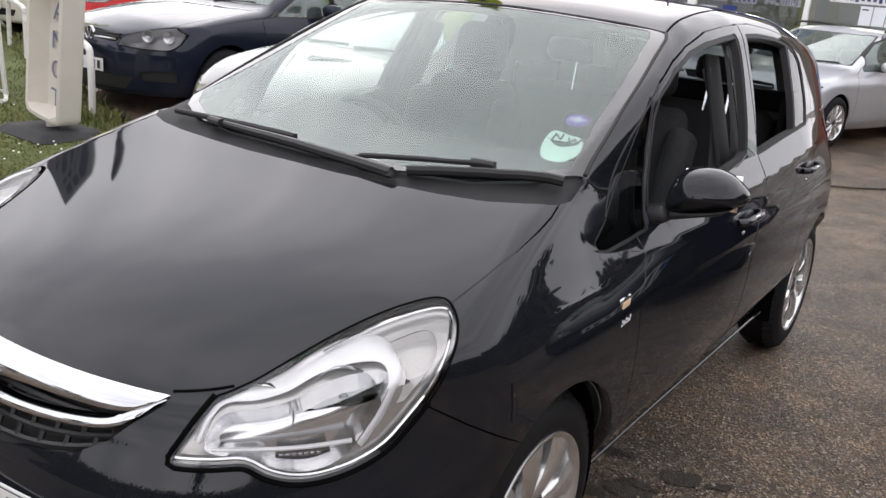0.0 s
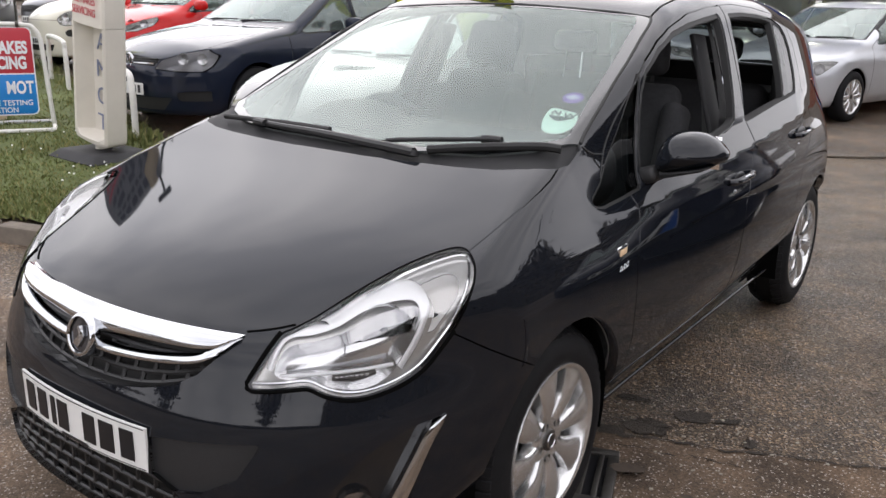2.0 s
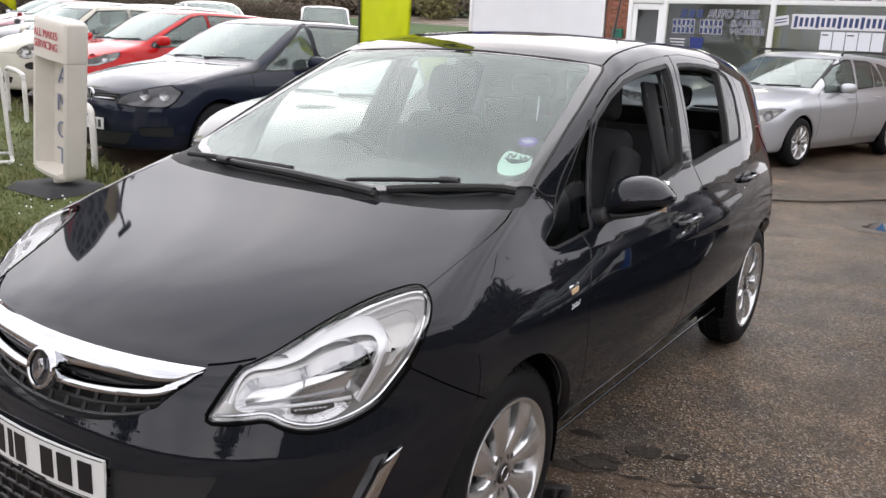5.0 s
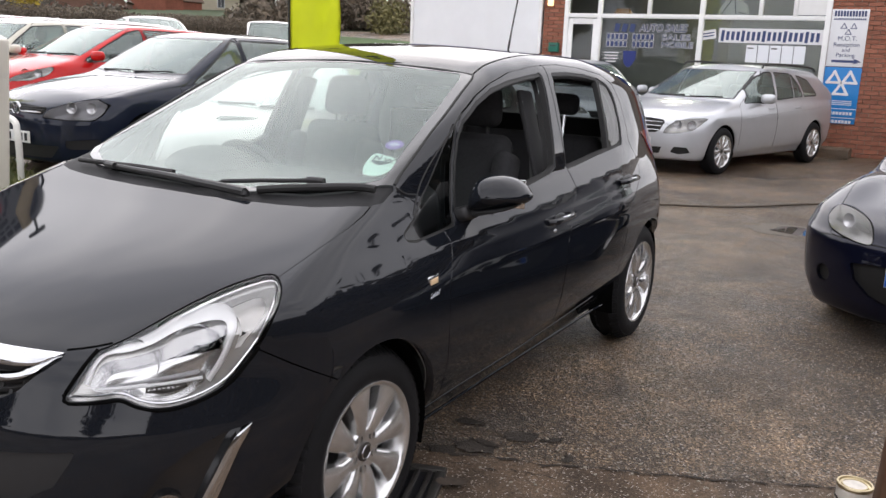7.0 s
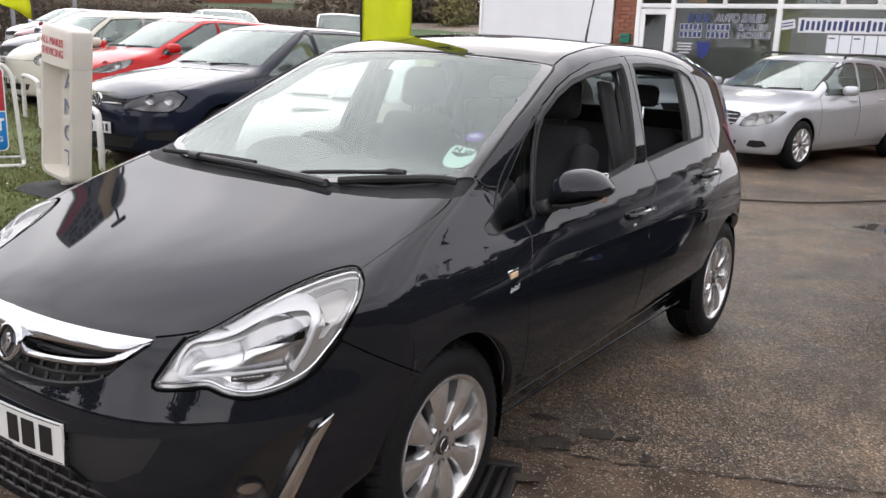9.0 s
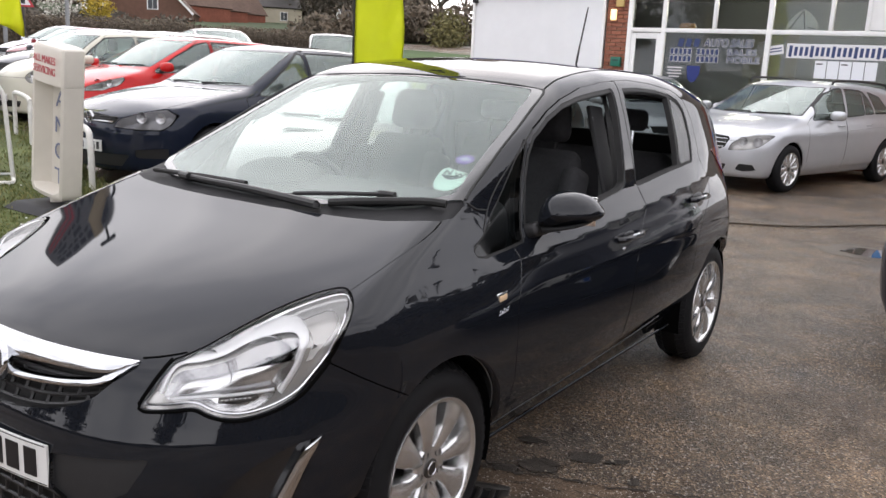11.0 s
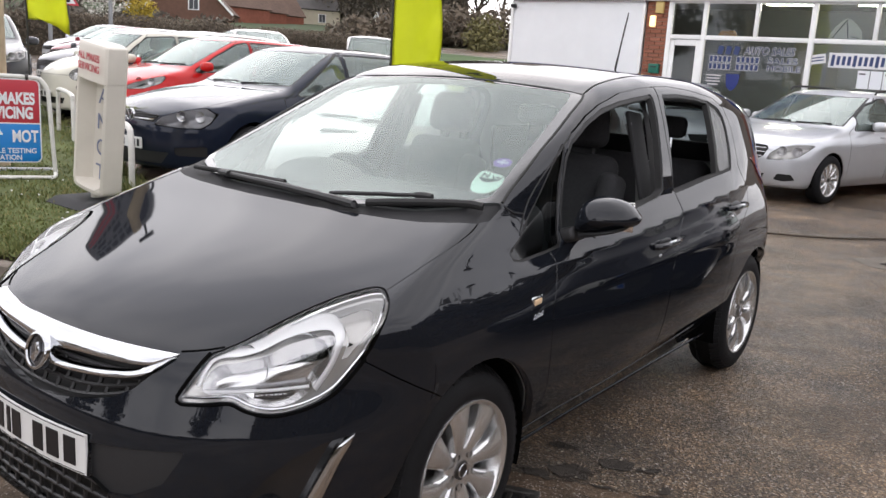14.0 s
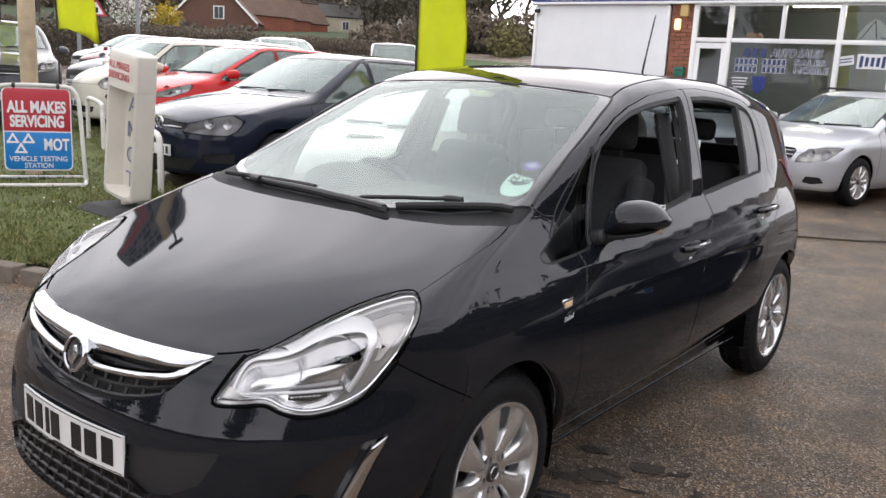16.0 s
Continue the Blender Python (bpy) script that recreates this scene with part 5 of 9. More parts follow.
def build_car(name, S, m, colour, label, wb, H, belt, wheel_r=0.31, hl=None, grille=None, lower=None, bpillar=1.05, windows=True, group="", rim=0.205, spokes=7, plate=True, chrome=0, doors=True, hl_dark=False, track=None, ny=56, extra=None, bowls=None, panes=None, mirror=None, mirrors=(1, -1), rails=False, band=False, badge=None, crease=None):
    F = car_skin(S)
    h = float(S["plan"](np.array([wb / 2]))[0])
    car = thing(name, m, label, "car", group)
    sk = Skin(F, 0.3, wb - 0.2, 0.58, ny, 70, 34, -30)
    side, top, front = from_side, from_top, from_front
    GAP = 50
    for cy in (0.0, wb):
        sk.cut(lambda P, cy=cy: np.hypot(P[:, 1] - cy, P[:, 2] - wheel_r) - wheel_r - 0.04, 99)
    ahead = lambda P: P[:, 1] - 0.3
    zc, wy, sl, wp = S["ws_z"], S["ws_y"], S["ws_slope"], S["ws_plan"]
    ztop = H - 0.055
    ylow, yup = wy + 0.05, wy + sl * (ztop - zc) + 0.2 * (ztop - zc) ** 2
    wl, wu = h - 0.19, h - 0.30
    sc = poly_sd([(-0.1, ylow), (0, ylow), (wl * 0.6, ylow + wp * (wl * 0.6) ** 2), (wl, ylow + wp * wl * wl + 0.02), (wu, yup + wp * wu * wu - 0.03), (wu * 0.6, yup + wp * (wu * 0.6) ** 2 - 0.05), (-0.1, yup - 0.05)], top)
    sk.cut(limit(lambda P: sc(P) - 0.012, lambda P: zc - 0.08 - P[:, 2]), 10, [0])
    sk.cut(lambda P: sc(P) + 0.012, 11, [10])
    # bonnet
    hb = poly_sd([(-0.1, wy - 0.03), (wl * 0.6, wy - 0.03 + wp * (wl * 0.6) ** 2), (wl + 0.01, wy - 0.05 + wp * wl * wl), (wl + 0.02, -0.1), (wl - 0.02, S["hl_back"] if "hl_back" in S else -0.35), (wl - 0.12, -0.95), (-0.1, -1.2)], top)
    zedge = float(S["hood"](np.array([-0.9]))[0]) + 0.0
    hood = lambda P: np.maximum(hb(P), zedge - 0.01 - P[:, 2])
    sk.cut(limit(lambda P: hood(P) - 0.004, lambda P: 0.5 - P[:, 2]), GAP, [0])
    sk.cut(lambda P: hood(P) + 0.003, 15, [GAP])
    if hl:
        lp = poly_sd(hl, front, 0.004)
        sk.cut(limit(lambda P: lp(P) - (0.010 if hl_dark else 0.006), lambda P: P[:, 1] - 0.1), GAP, [0, 15, GAP])
        sk.cut(limit(lp, lambda P: P[:, 1] - 0.1), 20, [GAP])
    if grille:
        sk.cut(limit(poly_sd(grille, front), ahead), 30, [0, 15, GAP])
    for lw in lower or ():
        sk.cut(limit(poly_sd(lw, front), ahead), 33, [0])
    # side glass
    L = S["tail"](np.array([0.6]))[0]
    ya = lambda z: wy + sl * (z - zc) + wp * (h - 0.2) ** 2 + 0.13
    zb, zt = belt + 0.02, H - 0.10
    yr = L - 0.62
    wins = []
    if windows:
        fw = [(ya(zb) + 0.05, zb), (ya(zb + 0.2), zb + 0.2), (min(ya(zt - 0.03), bpillar - 0.12), zt - 0.035), (bpillar - 0.05, zt), (bpillar - 0.05, zb + 0.02)]
        rw = [(bpillar + 0.05, zb + 0.02), (bpillar + 0.05, zt), (yr - 0.35, zt - 0.01), (yr + 0.02, zt - 0.06), (yr + 0.18, zb + 0.17), (yr + 0.12, zb + 0.06)]
        wins = [fw, rw]
    for q in panes or wins:
        f = poly_sd(q, side, 0.008 if panes else 0.012)
        sk.cut(limit(lambda P, f=f: f(P) - 0.016, lambda P: belt - 0.1 - P[:, 2]), 42, [0])
        sk.cut(f, 43, [42])
    if doors and windows:
        for q in ([(0.42, 0.28), (0.42, belt - 0.02), (ya(zb) - 0.02, belt), (ya(zt) + 0.0, zt + 0.04), (bpillar, zt + 0.05), (bpillar, 0.28)], [(bpillar + 0.006, 0.28), (bpillar + 0.006, zt + 0.05), (yr - 0.1, zt + 0.03), (yr + 0.1, belt + 0.1), (wb - 0.28, 0.75), (wb - 0.42, 0.5), (wb - 0.42, 0.28)]):
            f = poly_sd(q, side)
            sk.cut(lambda P, f=f: f(P) - 0.003, GAP, [0])
            sk.cut(lambda P, f=f: f(P) + 0.003, 60 if q[0][0] < 1 else 61, [GAP])
    sk.cut(limit(poly_sd([(-0.1, belt + 0.1), (h - 0.27, belt + 0.1), (h - 0.33, H - 0.16), (-0.1, H - 0.14)], front), lambda P: L - 0.75 - P[:, 1]), 17, [0])
    if extra:
        for f, tag in extra:
            sk.cut(f, tag, [0, 38])
    Pn = sk.panel
    Pn("body", [0], colour, car, lip=0.02)
    Pn("bonnet", [15], colour, car, lip=0.01)
    Pn("seam", [GAP], SHUT, car, offset=-0.008)
    Pn("screen_border", [10], INK, car)
    Pn("front_door", [60], colour, car, join=False)
    Pn("rear_door", [61], colour, car, join=False)
    Pn("window_seal", [42], RUBBER, car, offset=-0.003, join=False)
    for o in Pn("windscreen", [11], ROWGLASS, car) + Pn("side_window", [43], CARGLASS, car, offset=-0.004, join=False) + Pn("rear_window", [17], TINT, car):
        o.visible_shadow = False
    if hl:
        for s in (1, -1):
            lo = new("headlamp")
            lo.parent = car
            for o in Pn("lens", [20], ROWLENS, lo, sides=(s,), offset=0.002):
                o.visible_shadow = False
            Pn("reflector", [20], mat("dark_lamp_housing", (0.16, 0.16, 0.17), rough=0.28, metal=0.4, var=0.25) if hl_dark else mat("grey_lamp_housing", (0.36, 0.355, 0.34), rough=0.2, metal=0.7, var=0.2), lo, sides=(s,), offset=-0.075, lip=-0.075)
            xs = [p[0] for p in hl]
            zs = [p[1] for p in hl]
            for u in bowls or ((0.45, 0.78) if hl_dark else (0.32, 0.70)):
                x = min(xs) + (max(xs) - min(xs)) * u
                z = (min(zs) + max(zs)) / 2 + 0.012
                pt = np.array([[x, -0.4, z]])
                for _ in range(40):
                    g = F(pt)
                    pt[0, 1] -= -g[0] * 0.8
                    if abs(g[0]) < 1e-4:
                        break
                r = (max(zs) - min(zs)) * (0.27 if hl_dark else 0.27)
                bm = lathe([(-0.05, 0.01), (-0.035, r * 0.7), (0.0, r), (0.002, r + 0.005)], 24)
                bm.transform(Matrix.Translation((x * s, float(pt[0, 1]) + 0.03, z)) @ pose(0, 0, 0, 0, 0, -90 + 25 * s))
                part("lamp_bowl", bm, mat("bright_lamp_bowl", (0.6, 0.6, 0.61), rough=0.2, metal=0.7, var=0.1, scale=40), lo, smooth=1.0)
    if grille:
        Pn("grille", [30], RUBBER, car, offset=-0.03, lip=-0.03)
        xs = max(p[0] for p in grille)
        z0, z1 = min(p[1] for p in grille), max(p[1] for p in grille)
        for k in range(1, 4):
            z = z0 + (z1 - z0) * k / 4
            w = xs * (0.93 if k > 1 else 0.86)
            part("grille_slat", tube([(x, float(S["nose"](np.array([z]))[0]) + S["na"] * x * x + S["nb"] * x ** 4 + 0.008, z) for x in np.linspace(-w, w, 13)], 0.008, 6), CHROME if k <= chrome else TRIM, car)
    Pn("lower_grille", [33], RUBBER, car, offset=-0.02, lip=-0.02)
    for tag, matl in ((70, RED_LENS), (71, TRIM), (72, colour)):
        Pn({70: "tail_lamp", 71: "trim_panel", 72: "panel"}[tag], [tag], matl, car, join=False, offset=0.003)
    tr = track or h - 0.105
    w = make_wheel(car, wheel_r, rim, 0.2, spokes, (0.016, 0.036, 0.0), 40, False)
    w.matrix_basis = pose(tr, 0, wheel_r, 20)
    copy_wheel(w, car, pose(tr, wb, wheel_r, 50))
    copy_wheel(w, car, pose(-tr, 0, wheel_r, 0, 0, 180))
    copy_wheel(w, car, pose(-tr, wb, wheel_r, 0, 0, 180))
    for y in (0, wb):
        for s in (1, -1):
            bm = lathe([(-0.26, 0.0005), (-0.26, wheel_r + 0.045), (0.06, wheel_r + 0.045)], 24)
            bmesh.ops.delete(bm, geom=[v for v in bm.verts if v.co.z < -0.12], context="VERTS")
            bm.transform(pose(tr * s, y, wheel_r, 0, 0, 0 if s > 0 else 180))
            part("arch_liner", bm, SHUT, car)
    part("floor_pan", box((2 * h - 0.3, wb + 0.7, 0.06), (0, wb / 2, zc * 0 + S["floor"] + 0.05), 0.01), RUBBER, car)
    if plate:
        yn = float(S["nose"](np.array([0.45]))[0])
        pl = part("number_plate", box((0.5, 0.012, 0.108), (0, yn - 0.015, 0.43), 0.003), PLATE_W, car)
        if band:
            part("plate_band", box((0.045, 0.003, 0.10), (-0.224, yn - 0.0225, 0.43)), PLATE_Y, pl)
        for x, wd in ((-0.19, 0.05), (-0.12, 0.05), (-0.05, 0.05), (0.06, 0.05), (0.13, 0.05), (0.2, 0.05)):
            part("plate_bar", box((wd * 0.8, 0.002, 0.07), (x, yn - 0.023, 0.43)), INK, pl)
    my = mirror or ya(zb) + 0.12
    for s in mirrors:
        mo = new("door_mirror")
        mo.parent = car
        bm = bmesh.new()
        bmesh.ops.create_uvsphere(bm, u_segments=20, v_segments=12, radius=1.0)
        for v in bm.verts:
            q = Vector([math.copysign(abs(c) ** 0.75, c) for c in v.co])
            v.co = (0.10 * q.x * s, q.y * (0.075 if q.y < 0 else 0.04) + 0.02 * q.x, 0.068 * q.z)
        bmesh.ops.recalc_face_normals(bm, faces=bm.faces[:])
        bm.transform(pose((h + 0.06) * s, my, belt + 0.085))
        part("mirror_shell", bm, colour, mo, smooth=3)
        part("mirror_foot", box((0.12, 0.06, 0.03), ((h - 0.04) * s, my, belt + 0.03), 0.01), TRIM, mo)
        for y in ((bpillar - 0.16, wb - 0.62) if windows and doors else (0.95,)):
            hb_ = part("door_handle", tube(smooth_line([((h - 0.03) * s, y - 0.09, belt - 0.06), ((h + 0.012) * s, y, belt - 0.055), ((h - 0.03) * s, y + 0.09, belt - 0.05)], 4), 0.011, 8), colour, car)
    if badge:
        yb = float(S["nose"](np.array([badge[0]]))[0]) - 0.006
        bm = lathe([(-0.012, badge[1]), (0.006, badge[1]), (0.01, badge[1] * 0.93), (0.008, badge[1] * 0.84), (0.0, badge[1] * 0.82)], 32)
        bm.transform(pose(0, yb, badge[0], 0, 0, -90))
        bd = part("badge", bm, CHROME, car, "round chrome badge", smooth=1.0)
        bm = lathe([(0.002, badge[1] * 0.83), (0.003, 0.001)], 24)
        bm.transform(pose(0, yb, badge[0], 0, 0, -90))
        part("badge_face", bm, INK, bd)
        for a in (-20, 20):
            part("badge_relief", box((0.012, 0.006, badge[1] * 1.3), (0.018 * (1 if a > 0 else -1), yb - 0.006, badge[0]), 0.002, (0, a, 0)), CHROME, bd)
    for s in (1, -1):
        if rails:
            y0, y1, xr = wy + 1.05, L - 0.75, h - 0.245
            zr = lambda y: float(S["roof"](np.array([y]))[0]) - 0.03
            rl = part("roof_rail", tube(smooth_line([(xr * s, y0, zr(y0) + 0.0), (xr * s, y0 + 0.12, zr(y0 + 0.12) + 0.045), (xr * s, (y0 + y1) / 2, zr((y0 + y1) / 2) + 0.05), (xr * s, y1 - 0.14, zr(y1 - 0.14) + 0.045), (xr * s, y1, zr(y1))], 6), 0.016, 8), TRIM, car, "black roof rail")
        if crease:
            skin_line(F, [((h + 0.02) * s, 0.55, crease), ((h + 0.02) * s, wb * 0.5, crease + 0.06), ((h + 0.01) * s, wb + 0.15, crease + 0.12)], 0.005, "side_moulding", colour, car)
    for x in (-0.45, 0.1):
        part("wiper", tube([(x, wy + 0.06 + wp * x * x, zc + 0.045), (x + 0.45, wy + 0.10 + wp * (x + 0.45) ** 2, zc + 0.055)], 0.009, 6), RUBBER, car)
    # cabin seen through the glass
    part("cabin_floor", box((2 * h - 0.36, wb * 0.72, 0.3), (0, wb * 0.56, 0.5), 0.05), CABIN, car)
    part("dashboard", box((2 * h - 0.4, 0.4, 0.2), (0, wy + 0.42, zc - 0.1), 0.06, (6, 0, 0), 3), DASH, car)
    steering_wheel(car, (-0.36, wy + 0.72, zc - 0.08))
    headrest_seat(car, -0.36, wy + 1.0)
    headrest_seat(car, 0.36, wy + 1.0)
    part("rear_bench", box((1.15, 0.16, 0.6), (0, wb - 0.15, 0.85), 0.05, (-14, 0, 0), 3), CLOTH, car)
    return car


ROWLENS = glass_mat("parked_lamp_lens", (0.98, 0.98, 0.98), 1.34)
# strong film here paints in the bright sky seen on parked cars' glass
ROWGLASS = glass_mat("parked_windscreen_glass", (0.78, 0.88, 0.82), 2.3, 0.12)
CARGLASS = glass_mat("car_side_glass", (0.80, 0.89, 0.86), 1.9, 0.10)
NAVY = paint("navy_metallic_paint", (0.010, 0.014, 0.027), 0.15)
RED = paint("red_car_paint", (0.50, 0.012, 0.012))
WHITE = paint("white_car_paint", (0.72, 0.72, 0.70))
SILVER = paint("silver_metallic_paint", (0.57, 0.585, 0.61), 0.55, 0.32)
BEIGE = paint("pale_silver_paint", (0.075, 0.074, 0.071), 0.0, 0.4)
CREAM = paint("cream_car_paint", (0.60, 0.58, 0.50))
GREY = paint("grey_metallic_paint", (0.055, 0.057, 0.065), 0.4, 0.32)
BLUE = paint("dark_blue_paint", (0.004, 0.005, 0.015), 0.1)
MAROON = paint("maroon_car_paint", (0.18, 0.012, 0.02))


def lot(x, y):
    """Height of the ground: level forecourt and road; the verge and the car rows climb gently behind the kerb."""
    if x > -1.6:
        return 0.0
    d = y - (0.56 + 0.30 * (x + 3.3))
    if d <= 0:
        return 0.0
    a = min(1.0, (-1.6 - x) / 0.9)
    return a * (0.10 + 0.02 * min(d, 60.0) + 0.0004 * min(d, 60.0) ** 2)


def parked(x, y, rz):
    return pose(x, y, lot(x, y + 0.8), 0, 0, rz)


ROW = "cars parked in the row"
GOLF = car_spec(1.79, 1.452, 2.637, 0.84, 0.78, 0.74, 0.98, 0.40, 1.85, 0.92, na=0.24, nb=0.55)
build_car("hatchback", GOLF, pose(-5.4, 3.8, 0.15, 0, 0, -1), NAVY, "dark navy blue hatchback with black grille, nose to the verge", 2.637, 1.452, 0.92, 0.316,
          hl=[(0.367, 0.623), (0.402, 0.686), (0.504, 0.731), (0.629, 0.771), (0.708, 0.784), (0.795, 0.736), (0.777, 0.659), (0.739, 0.608), (0.581, 0.608)],
          grille=[(-0.1, 0.655), (0.05, 0.65), (0.345, 0.637), (0.382, 0.70), (0.05, 0.722), (-0.1, 0.724)],
          lower=[[(-0.1, 0.24), (0.42, 0.24), (0.52, 0.36), (-0.1, 0.36)], [(0.56, 0.33), (0.78, 0.33), (0.78, 0.43), (0.56, 0.41)]], bpillar=1.38, group=ROW, hl_dark=True, chrome=1, badge=(0.683, 0.062), mirrors=(1,), mirror=1.25)
FIESTA = car_spec(1.722, 1.49, 2.489, 0.80, 0.68, 0.76, 1.0, 0.05, 2.1, 0.95, na=0.45, nb=0.6, drop=0.09)
build_car("hatchback", FIESTA, pose(-9.12, 5.75, 0.22, 0, 0, -3), RED, "bright red hatchback with white-lensed headlamps, parked nose out", 2.489, 1.49, 0.95, 0.305,
          hl=[(0.42, 0.68), (0.47, 0.74), (0.60, 0.81), (0.74, 0.875), (0.76, 0.85), (0.74, 0.77), (0.64, 0.70)], grille=[(-0.1, 0.36), (0.42, 0.40), (0.46, 0.56), (0.34, 0.62), (-0.1, 0.64)], bpillar=1.3, group=ROW, chrome=3)
build_car("hatchback", FIESTA, parked(-11.7, 7.4, 0), WHITE, "white hatchback parked in the row of cars", 2.489, 1.49, 0.95, 0.305,
          hl=[(0.42, 0.68), (0.47, 0.74), (0.60, 0.81), (0.74, 0.875), (0.76, 0.85), (0.74, 0.77), (0.64, 0.70)], grille=[(-0.1, 0.36), (0.42, 0.40), (0.46, 0.56), (-0.1, 0.58)], bpillar=1.3, group=ROW, ny=40)
CITY = car_spec(1.63, 1.49, 2.3, 0.68, 0.56, 0.80, 1.02, 0.0, 1.45, 0.95, na=0.5, nb=0.9, drop=0.12, hatch=0.3)
build_car("city_car", CITY, pose(-10.95, 5.85, 0.26, 0, 0, -5), CREAM, "small cream city car with round headlamps and a blank nose", 2.3, 1.49, 0.95, 0.29,
          hl=disc(0.56, 0.76, 0.10, 16), lower=[[(-0.1, 0.28), (0.38, 0.29), (0.42, 0.38), (-0.1, 0.40)], disc(0.60, 0.55, 0.055, 12)], bpillar=1.25, group=ROW, ny=40)
SEDAN = car_spec(1.76, 1.46, 2.6, 0.85, 0.8, 0.74, 0.98, 0.15, 2.0, 0.92)
HLS = [(0.42, 0.65), (0.47, 0.72), (0.62, 0.76), (0.78, 0.78), (0.80, 0.72), (0.72, 0.66), (0.6, 0.64)]
GRS = [(-0.1, 0.56), (0.36, 0.58), (0.40, 0.68), (-0.1, 0.70)]
for i, (x, y, c, label) in enumerate(((-15.4, 8.4, GREY, "grey hatchback parked in the row of cars"), (-15.0, 9.6, SILVER, "silver hatchback parked in the row of cars"), (-18.4, 10.9, WHITE, "white hatchback far along the row of cars"), (-21.2, 11.9, MAROON, "dark red hatchback at the end of the row"), (-24.0, 13.2, SILVER, "silver car at the far end of the row"))):
    build_car("hatchback", SEDAN, parked(x, y, 3), c, label, 2.6, 1.46, 0.92, 0.31, hl=HLS, grille=GRS, bpillar=1.3, group=ROW, ny=36)
SUV = car_spec(1.78, 1.60, 2.63, 0.88, 0.80, 0.88, 1.12, 0.15, 1.75, 1.05, na=0.28, nb=0.7, zl=0.24)
build_car("crossover_car", SUV, pose(-12.0, 4.5, 0.33, 0, 0, 66), GREY, "grey crossover car with a black grille beside the pole", 2.63, 1.60, 1.05, 0.335,
          hl=[(0.48, 0.80), (0.52, 0.90), (0.66, 0.96), (0.78, 0.97), (0.78, 0.88), (0.68, 0.82)], grille=[(-0.1, 0.72), (0.38, 0.76), (0.42, 0.88), (-0.1, 0.90)], lower=[[(-0.1, 0.32), (0.5, 0.34), (0.52, 0.48), (-0.1, 0.50)]], bpillar=1.38, group=ROW, chrome=1)
saloon = build_car("saloon_car", SEDAN, pose(-2.64, 2.95, 0.0, 0, 0, -4), BEIGE, "pale silver car with rounded nose beside the verge rails", 2.6, 1.46, 0.92, 0.31, hl=HLS, grille=GRS, lower=[[(-0.1, 0.26), (0.5, 0.27), (0.6, 0.42), (-0.1, 0.44)]], bpillar=1.3, group=ROW, mirrors=(1,))
for k in range(9):
    part("bonnet_louvre", box((0.022, 0.09, 0.006), (0.02 + 0.034 * k, -0.12 + 0.012 * k, 0.948), 0.002, (12, 0, 20)), RUBBER, saloon)
ESTATE = car_spec(1.77, 1.475, 2.76, 0.79, 1.0, 0.74, 0.97, 0.25, 2.05, 0.92, na=0.20, nb=0.55, drop=0.09, hatch=0.58, tail_z=0.97)
build_car("estate_car", ESTATE, pose(-1.36, 10.26, 0, 0, 0, -16), SILVER, "silver estate car with chrome-slatted grille and roof rails", 2.76, 1.455, 0.93, 0.318,
          hl=[(0.40, 0.556), (0.425, 0.631), (0.499, 0.702), (0.633, 0.747), (0.767, 0.757), (0.80, 0.748), (0.756, 0.674), (0.703, 0.605), (0.569, 0.567)],
          grille=[(-0.1, 0.53), (0.06, 0.535), (0.29, 0.553), (0.346, 0.587), (0.379, 0.686), (0.334, 0.722), (0.10, 0.738), (-0.1, 0.740)],
          lower=[[(-0.1, 0.27), (0.349, 0.271), (0.386, 0.366), (0.144, 0.357), (-0.1, 0.357)], [(0.493, 0.299), (0.537, 0.378), (0.672, 0.373), (0.71, 0.30), (0.588, 0.276)]],
          panes=[[(0.61, 0.967), (0.745, 1.125), (1.05, 1.277), (1.339, 1.36), (1.49, 1.365), (1.405, 0.992), (1.076, 0.979)], [(1.60, 1.36), (2.05, 1.348), (2.02, 1.208), (2.015, 1.035), (1.53, 1.008)], [(2.105, 1.338), (2.245, 1.208), (2.315, 1.05), (2.08, 1.04)], [(2.285, 1.325), (2.58, 1.262), (2.80, 1.055), (2.40, 1.05)]],
          bpillar=1.46, rails=True, crease=0.745, chrome=3, spokes=10, rim=0.215, mirror=1.0)
build_car("hatchback", SEDAN, pose(-3.0, 11.7, 0, 0, 0, 40), SILVER, "pale silver hatchback parked before the shop window", 2.6, 1.46, 0.92, 0.31, hl=HLS, grille=GRS, bpillar=1.3)
ROAD = car_spec(1.78, 1.24, 2.33, 0.82, 0.87, 0.64, 0.86, 0.20, 1.75, 0.80, na=0.34, nb=0.26, drop=0.3, hatch=0.8, zl=0.13, tail_z=0.88)
ROAD["bulge"] = lambda X, y, z: 0.030 * np.exp(-((X - 0.70) / 0.12) ** 2 - ((y + 0.02) / 0.36) ** 2) * np.clip((z - 0.5) / 0.15, 0, 1)
build_car("sports_car", ROAD, pose(2.41, 3.75, 0, 0, 0, -14), BLUE, "dark blue two-seat sports car with teardrop headlamps", 2.33, 1.22, 0.80, 0.305,
          hl=spline2([(0.673, 0.622), (0.697, 0.668), (0.679, 0.702), (0.594, 0.699), (0.493, 0.677), (0.422, 0.645), (0.379, 0.590), (0.394, 0.568), (0.507, 0.577), (0.619, 0.596)], 3).tolist(),
          lower=[[(-0.1, 0.245), (0.239, 0.254), (0.346, 0.288), (0.439, 0.359), (0.47, 0.447), (0.353, 0.468), (-0.1, 0.47)], disc(0.645, 0.345, 0.05, 16)], band=True, bowls=(0.61,), track=0.725, mirrors=(1,), bpillar=1.15, rim=0.21, doors=False)
